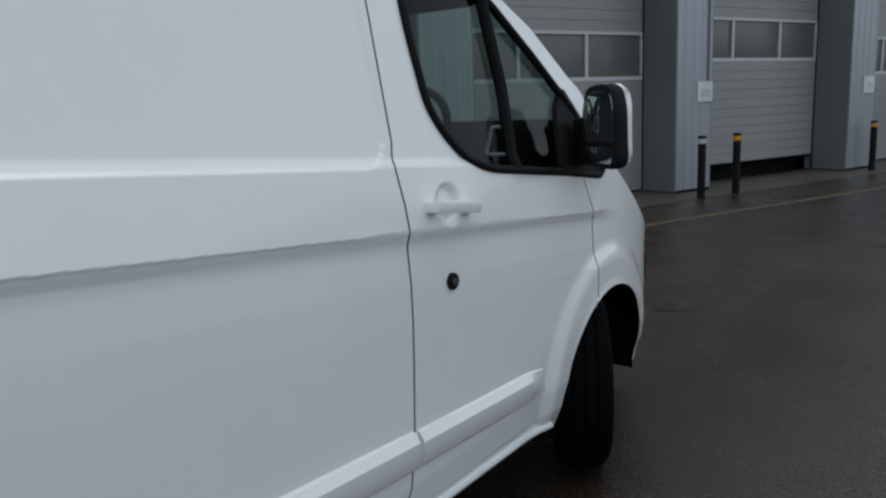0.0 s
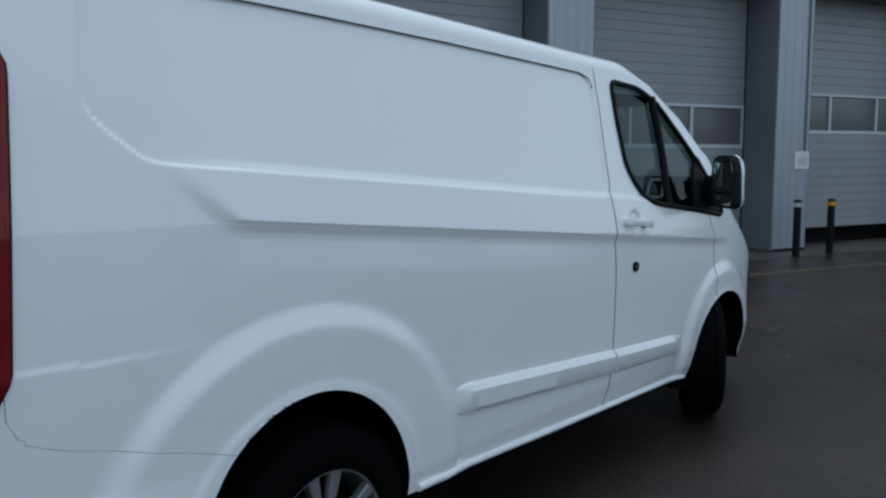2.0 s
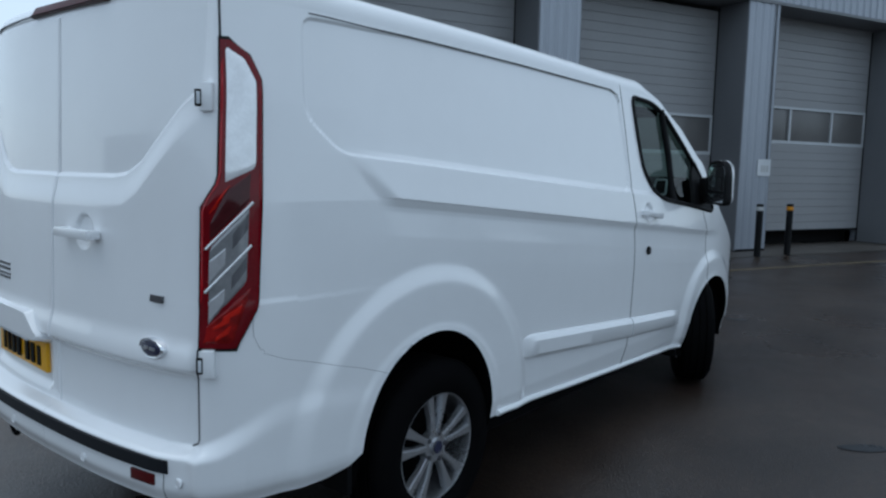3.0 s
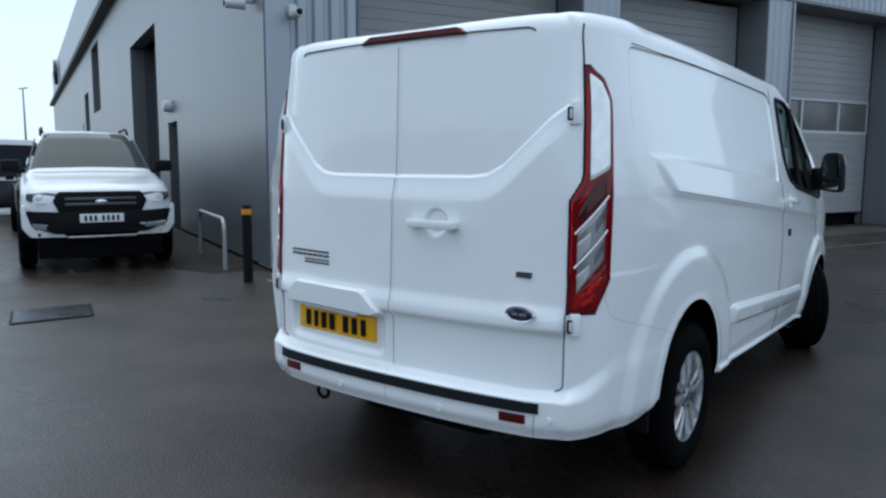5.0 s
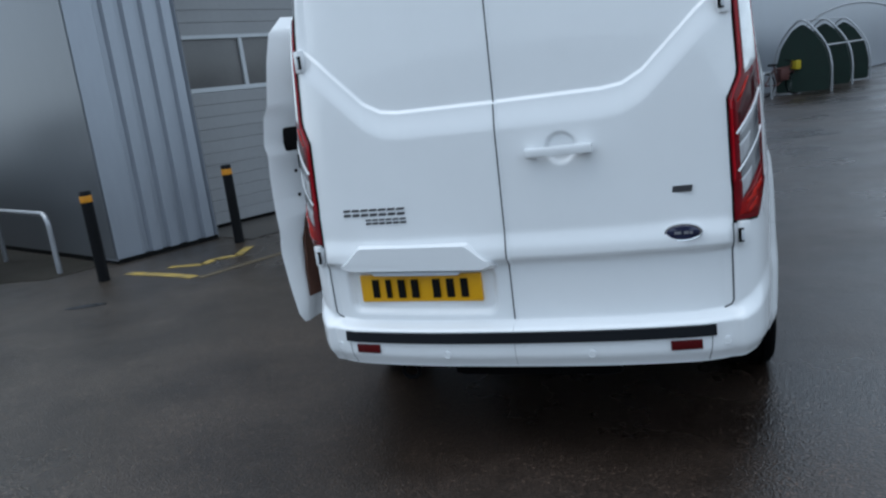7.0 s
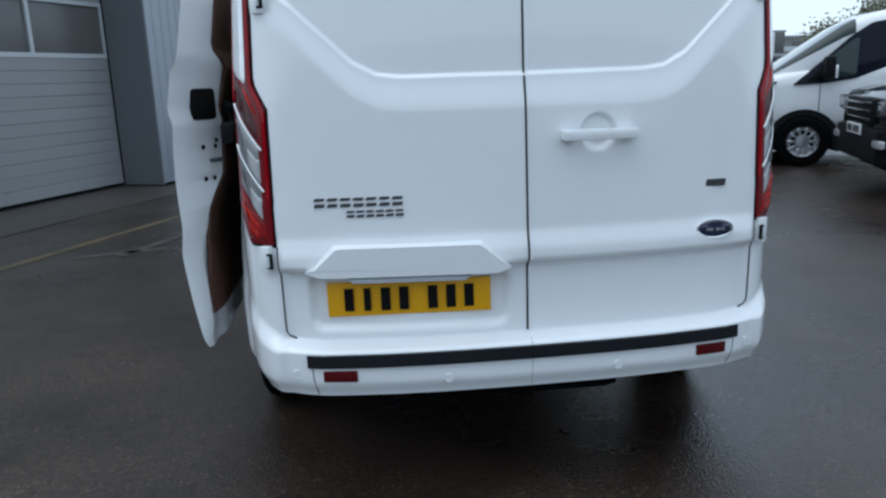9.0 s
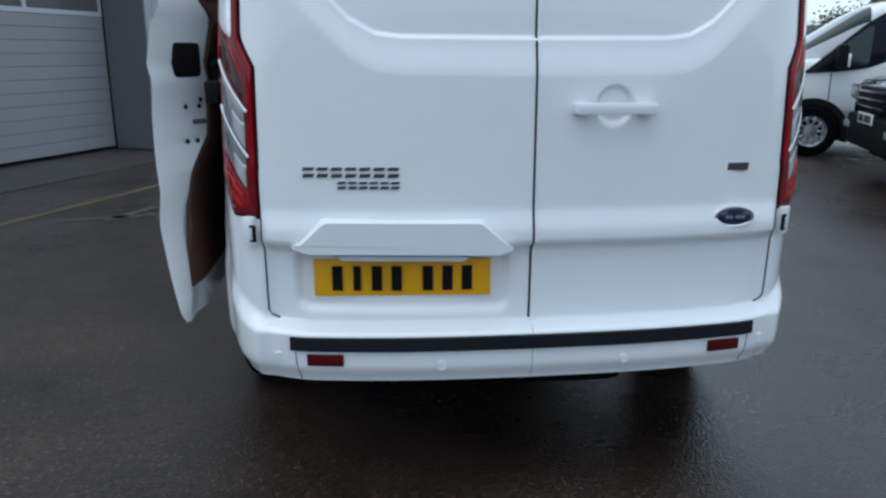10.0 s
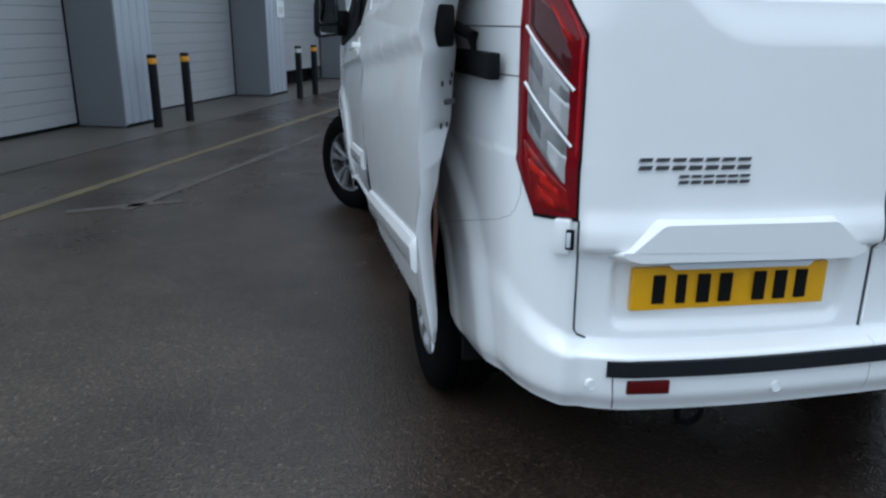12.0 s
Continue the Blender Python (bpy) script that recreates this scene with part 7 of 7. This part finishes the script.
def bicycle(m):
    root = tagged(empty("bicycle", (0, 0, 0)), "dark bicycle with red frame and a yellow bag", "bicycle")
    for y in (0.0, 1.04):
        tube("wheel", [(0, y + 0.33 * math.cos(a), 0.35 + 0.33 * math.sin(a)) for a in np.linspace(0, 2 * math.pi, 33)[:-1]], 0.02, RUBBER, root, 8, True)
        bm = bmesh.new()
        for k in range(8):
            a = math.pi * k / 8
            bm_tube(bm, [(0, y - 0.32 * math.cos(a), 0.35 - 0.32 * math.sin(a)), (0, y + 0.32 * math.cos(a), 0.35 + 0.32 * math.sin(a))], 0.003, 4)
        part("spokes", bm, GALV, root)
    bm = bmesh.new()
    for p, q in (((0, 0, 0.35), (0, 0.42, 0.32)), ((0, 0, 0.35), (0, 0.30, 0.80)), ((0, 0.42, 0.32), (0, 0.28, 0.88)), ((0, 0.30, 0.80), (0, 0.88, 0.82)), ((0, 0.42, 0.32), (0, 0.90, 0.72)), ((0, 0.86, 0.95), (0, 1.04, 0.35))):
        bm_tube(bm, [p, q], 0.022, 8)
    part("frame", bm, REDP, root, "worn red frame", smooth=True)
    tube("handlebar", [(-0.28, 0.80, 1.02), (-0.1, 0.86, 0.98), (0.1, 0.86, 0.98), (0.28, 0.80, 1.02)], 0.015, PLASTIC, root, 8)
    bm = bmesh.new()
    bm_box(bm, (0, 0.24, 0.92), (0.15, 0.26, 0.06), 0.025)
    part("saddle", bm, PLASTIC, root, smooth=True)
    bm = bmesh.new()
    bm_box(bm, (0.05, 0.98, 0.86), (0.26, 0.18, 0.26), 0.04)
    part("bag", bm, YELP, root, "yellow bag", smooth=True)
    bm = bmesh.new()
    bm_box(bm, (0.0, 0.60, 0.62), (0.22, 0.30, 0.34), 0.05)
    part("pannier", bm, REDP, root, smooth=True)
    root.matrix_world = m
    return root


bicycle(WALLS @ pose(-5.95, 20.75, 0, 0, 6, -35))
hoop((2.95, 20.1), radians(66), 0.7, 0.75)

# small fittings on the end wall
bm = bmesh.new()
bm_lathe(bm, [(-0.16, 0.0), (-0.15, 0.10), (-0.05, 0.13), (0.0, 0.13)], "y", 20, (-13.22, END, 2.50))
tagged(part("wall_lamp", bm, SHUTW, m=WALLS, smooth=True), "round white bulkhead lamp on the grey end wall", "lamp")


def camera_box(w, s, z, lab):
    root = tagged(empty("security_camera", (0, 0, 0), m=WALLS @ pose(w, s, z)), lab, "security camera", "security cameras on the workshop")
    bm = bmesh.new()
    bm_box(bm, (0, -0.06, 0.05), (0.10, 0.12, 0.10), 0.02)
    part("bracket", bm, SHUTW, root, smooth=True)
    bm = bmesh.new()
    bm_lathe(bm, [(-0.36, 0.0), (-0.355, 0.055), (-0.10, 0.06), (-0.09, 0.0)], "y", 18, (0, 0, -0.03))
    part("housing", bm, SHUTW, root, smooth=True)
    bm = bmesh.new()
    bm_lathe(bm, [(-0.365, 0.04), (-0.37, 0.0)], "y", 16, (0, 0, -0.03))
    part("lens", bm, INK, root)
    return root


camera_box(-6.9, END, 3.42, "small white security camera on the grey end wall")
camera_box(FACE - 0.02, END + 0.35, 3.25, "small white security camera at the building's corner").rotation_euler = (0, 0, radians(-24 + 90))
bm = bmesh.new()
bm_lathe(bm, [(-0.25, 0.9), (-0.25, 0.95), (0.0, 0.95)], "y", 40, (-62, END - 0.05, 8.0))
bm_lathe(bm, [(-0.20, 0.9), (-0.2, 0.0)], "y", 40, (-62, END - 0.05, 8.0))
tagged(part("round_sign", bm, NAVY, m=WALLS, smooth=True), "round dark blue sign on the pale upper wall", "sign")


def mast(at, h, lab):
    root = tagged(empty("lamp_mast", (*at, 0)), lab, "lamp post", "lamp masts")
    bm = bmesh.new()
    bm_lathe(bm, [(0, 0.10), (h, 0.05), (h + 0.01, 0.0)], "z", 12)
    part("pole", bm, GALV, root, smooth=True)
    bm = bmesh.new()
    bm_box(bm, (0.35, 0, h), (0.5, 0.2, 0.08), 0.02)
    bm_box(bm, (-0.35, 0, h), (0.5, 0.2, 0.08), 0.02)
    part("lantern", bm, GALV, root, smooth=True)


mast((-56.3, 23.8), 6.6, "tall thin grey lamp mast far behind the cars")
mast((31.8, 64), 5.9, "thin grey twin lamp mast beyond the parked cars")

# ---------------------------------------------------------------- far wall, roofs and trees
bm = bmesh.new()
bm_box(bm, (6, -27, 2.3), (96, 0.4, 4.6))
tagged(part("wall_opposite", bm, DULLW), "plain grey-brown wall that closes the yard", "wall", kind="structure")
bm = bmesh.new()
bm_box(bm, (32, 56, 1.2), (90, 0.5, 2.4))
tagged(part("boundary_wall", bm, WALLF), "low brown-grey boundary wall far beyond the cars", "wall", kind="structure")
bm = bmesh.new()
bm_box(bm, (44, 70, 1.55), (80, 0.6, 3.1))
tagged(part("parapet", bm, PALEF), "long pale parapet beyond the boundary wall", "wall", kind="structure")


def warehouse(x, y, w, d, h, wall, doors, lab):
    root = tagged(empty("warehouse", (x, y, 0)), lab, "warehouse", "low buildings beyond the yard")
    bm = bmesh.new()
    bm_box(bm, (0, 0, h / 2), (w, d, h))
    part("wall", bm, wall, root)
    bm = bmesh.new()
    bm_box(bm, (0, 0, h + 0.12), (w + 0.3, d + 0.3, 0.24))
    part("roof", bm, ROOFF, root)
    for f, ww, z0, z1 in doors:
        bm = bmesh.new()
        bm_box(bm, (-w / 2 + w * f, -d / 2 - 0.02, (z0 + z1) / 2), (ww, 0.10, z1 - z0))
        part("window" if z0 > 0.5 else "door", bm, SHUTG, root)


warehouse(46.5, 104, 8.0, 9, 4.7, WALLF, ((0.2, 1.6, 3.3, 4.3), (0.55, 2.2, 3.2, 4.4), (0.85, 1.0, 3.4, 4.3)), "far low dark shed with small windows")
warehouse(52.0, 108, 2.6, 8, 5.6, DULLW, ((0.5, 1.4, 3.4, 5.0),), "far narrow dark building beside the pale shed")
warehouse(57.0, 106, 7.0, 10, 5.9, ROOFF, ((0.10, 0.8, 3.2, 5.2),), "far pale box-shaped shed with a flat roof")
warehouse(66.0, 108, 10.0, 10, 5.2, WALLF, ((0.3, 2.0, 3.2, 4.6), (0.7, 2.0, 3.2, 4.6)), "far pale shed behind the trees")
# white post with a dark panel beyond the cars
post_root = tagged(empty("sign_post", (14.35, 23.7, 0)), "white post with a dark panel beyond the parked cars", "sign")
bm = bmesh.new()
bm_box(bm, (0, 0, 1.25), (0.16, 0.10, 2.5), 0.01)
part("post", bm, PLATEW, post_root, smooth=True)
bm = bmesh.new()
bm_box(bm, (0.30, -0.02, 2.12), (0.34, 0.06, 0.70), 0.01)
part("panel", bm, SHUTG, post_root, smooth=True)


def tree(at, height, seed, leaves=2600):
    rnd = random.Random(seed)
    root = tagged(empty("tree", (*at, 0)), "broad tree with thin spring foliage behind the vans", "tree", "trees beyond the yard")
    bm = bmesh.new()
    tips = []

    def limb(p, d, length, r, depth):
        pts, q = [p], p
        for _ in range(4):
            d = (d + Vector((rnd.uniform(-0.2, 0.2), rnd.uniform(-0.2, 0.2), rnd.uniform(-0.05, 0.15)))).normalized()
            q = q + d * length / 4
            pts.append(q)
        for i in range(4):
            a, b = r * (1 - 0.15 * i), r * (1 - 0.15 * (i + 1))
            ax = (pts[i + 1] - pts[i]).normalized()
            e1 = ax.cross(Vector((0.3, 0.9, 0.2))).normalized()
            e2 = ax.cross(e1)
            lo = [bm.verts.new(pts[i] + a * (math.cos(t) * e1 + math.sin(t) * e2)) for t in (0, 1.26, 2.51, 3.77, 5.03)]
            hi = [bm.verts.new(pts[i + 1] + b * (math.cos(t) * e1 + math.sin(t) * e2)) for t in (0, 1.26, 2.51, 3.77, 5.03)]
            for k in range(5):
                bm.faces.new((lo[k], lo[(k + 1) % 5], hi[(k + 1) % 5], hi[k]))
        if depth == 0:
            tips.extend(pts[1:])
            return
        for _ in range(4 if depth > 1 else 3):
            nd = (d + Vector((rnd.uniform(-1, 1), rnd.uniform(-1, 1), rnd.uniform(-0.2, 0.6))) * 0.8).normalized()
            limb(pts[rnd.choice((2, 3, 4))], nd, length * 0.62, r * 0.55, depth - 1)

    limb(Vector((0, 0, 0)), Vector((0, 0, 1)), height * 0.33, height * 0.022, 3)
    part("trunk", bm, BARK, root)
    V, F = [], []
    for k in range(leaves):
        c = rnd.choice(tips) + Vector((rnd.gauss(0, 0.35), rnd.gauss(0, 0.35), rnd.gauss(0, 0.28)))
        s = rnd.uniform(0.04, 0.095)
        e1 = Vector((rnd.gauss(0, 1), rnd.gauss(0, 1), rnd.gauss(0, 1))).normalized()
        e2 = e1.cross(Vector((rnd.gauss(0, 1), rnd.gauss(0, 1), rnd.gauss(0, 1)))).normalized()
        b = len(V)
        V += [c - e1 * s, c + e2 * s * 0.5, c + e1 * s, c - e2 * s * 0.5]
        F.append((b, b + 1, b + 2, b + 3))
    link_mesh("crown", V, F, LEAF, root)


for at, h, sd in (((17.6, 24.6), 3.7, 1), ((20.0, 25.0), 5.6, 2), ((22.6, 24.4), 6.4, 3)):
    tree(at, h, sd, 6500)

# damp tar patches and litter on the asphalt
for (x, y), (a, b), turn in (((1.92, 10.45), (0.55, 0.09), -8), ((2.65, 10.3), (0.6, 0.09), -8), ((-4.3, 2.2), (0.35, 0.12), 20), ((0.5, 6.1), (0.22, 0.10), 30), ((2.1, 3.1), (0.28, 0.12), 40)):
    bm = bmesh.new()
    rr = random.Random(int(100 * x + y))
    pts = [(a / 2 * math.cos(t) * rr.uniform(0.8, 1.15), b / 2 * math.sin(t) * rr.uniform(0.7, 1.2)) for t in np.linspace(0, 2 * math.pi, 15)[:-1]]
    bm_prism(bm, pts, 0.0005, 0.004, "z")
    tagged(part("tar_patch", bm, IRON, m=Matrix.Translation((x, y, 0)) @ pose(0, 0, 0, 0, 0, turn)), "small dark glossy tar patch on the asphalt", "road patch", kind="structure")
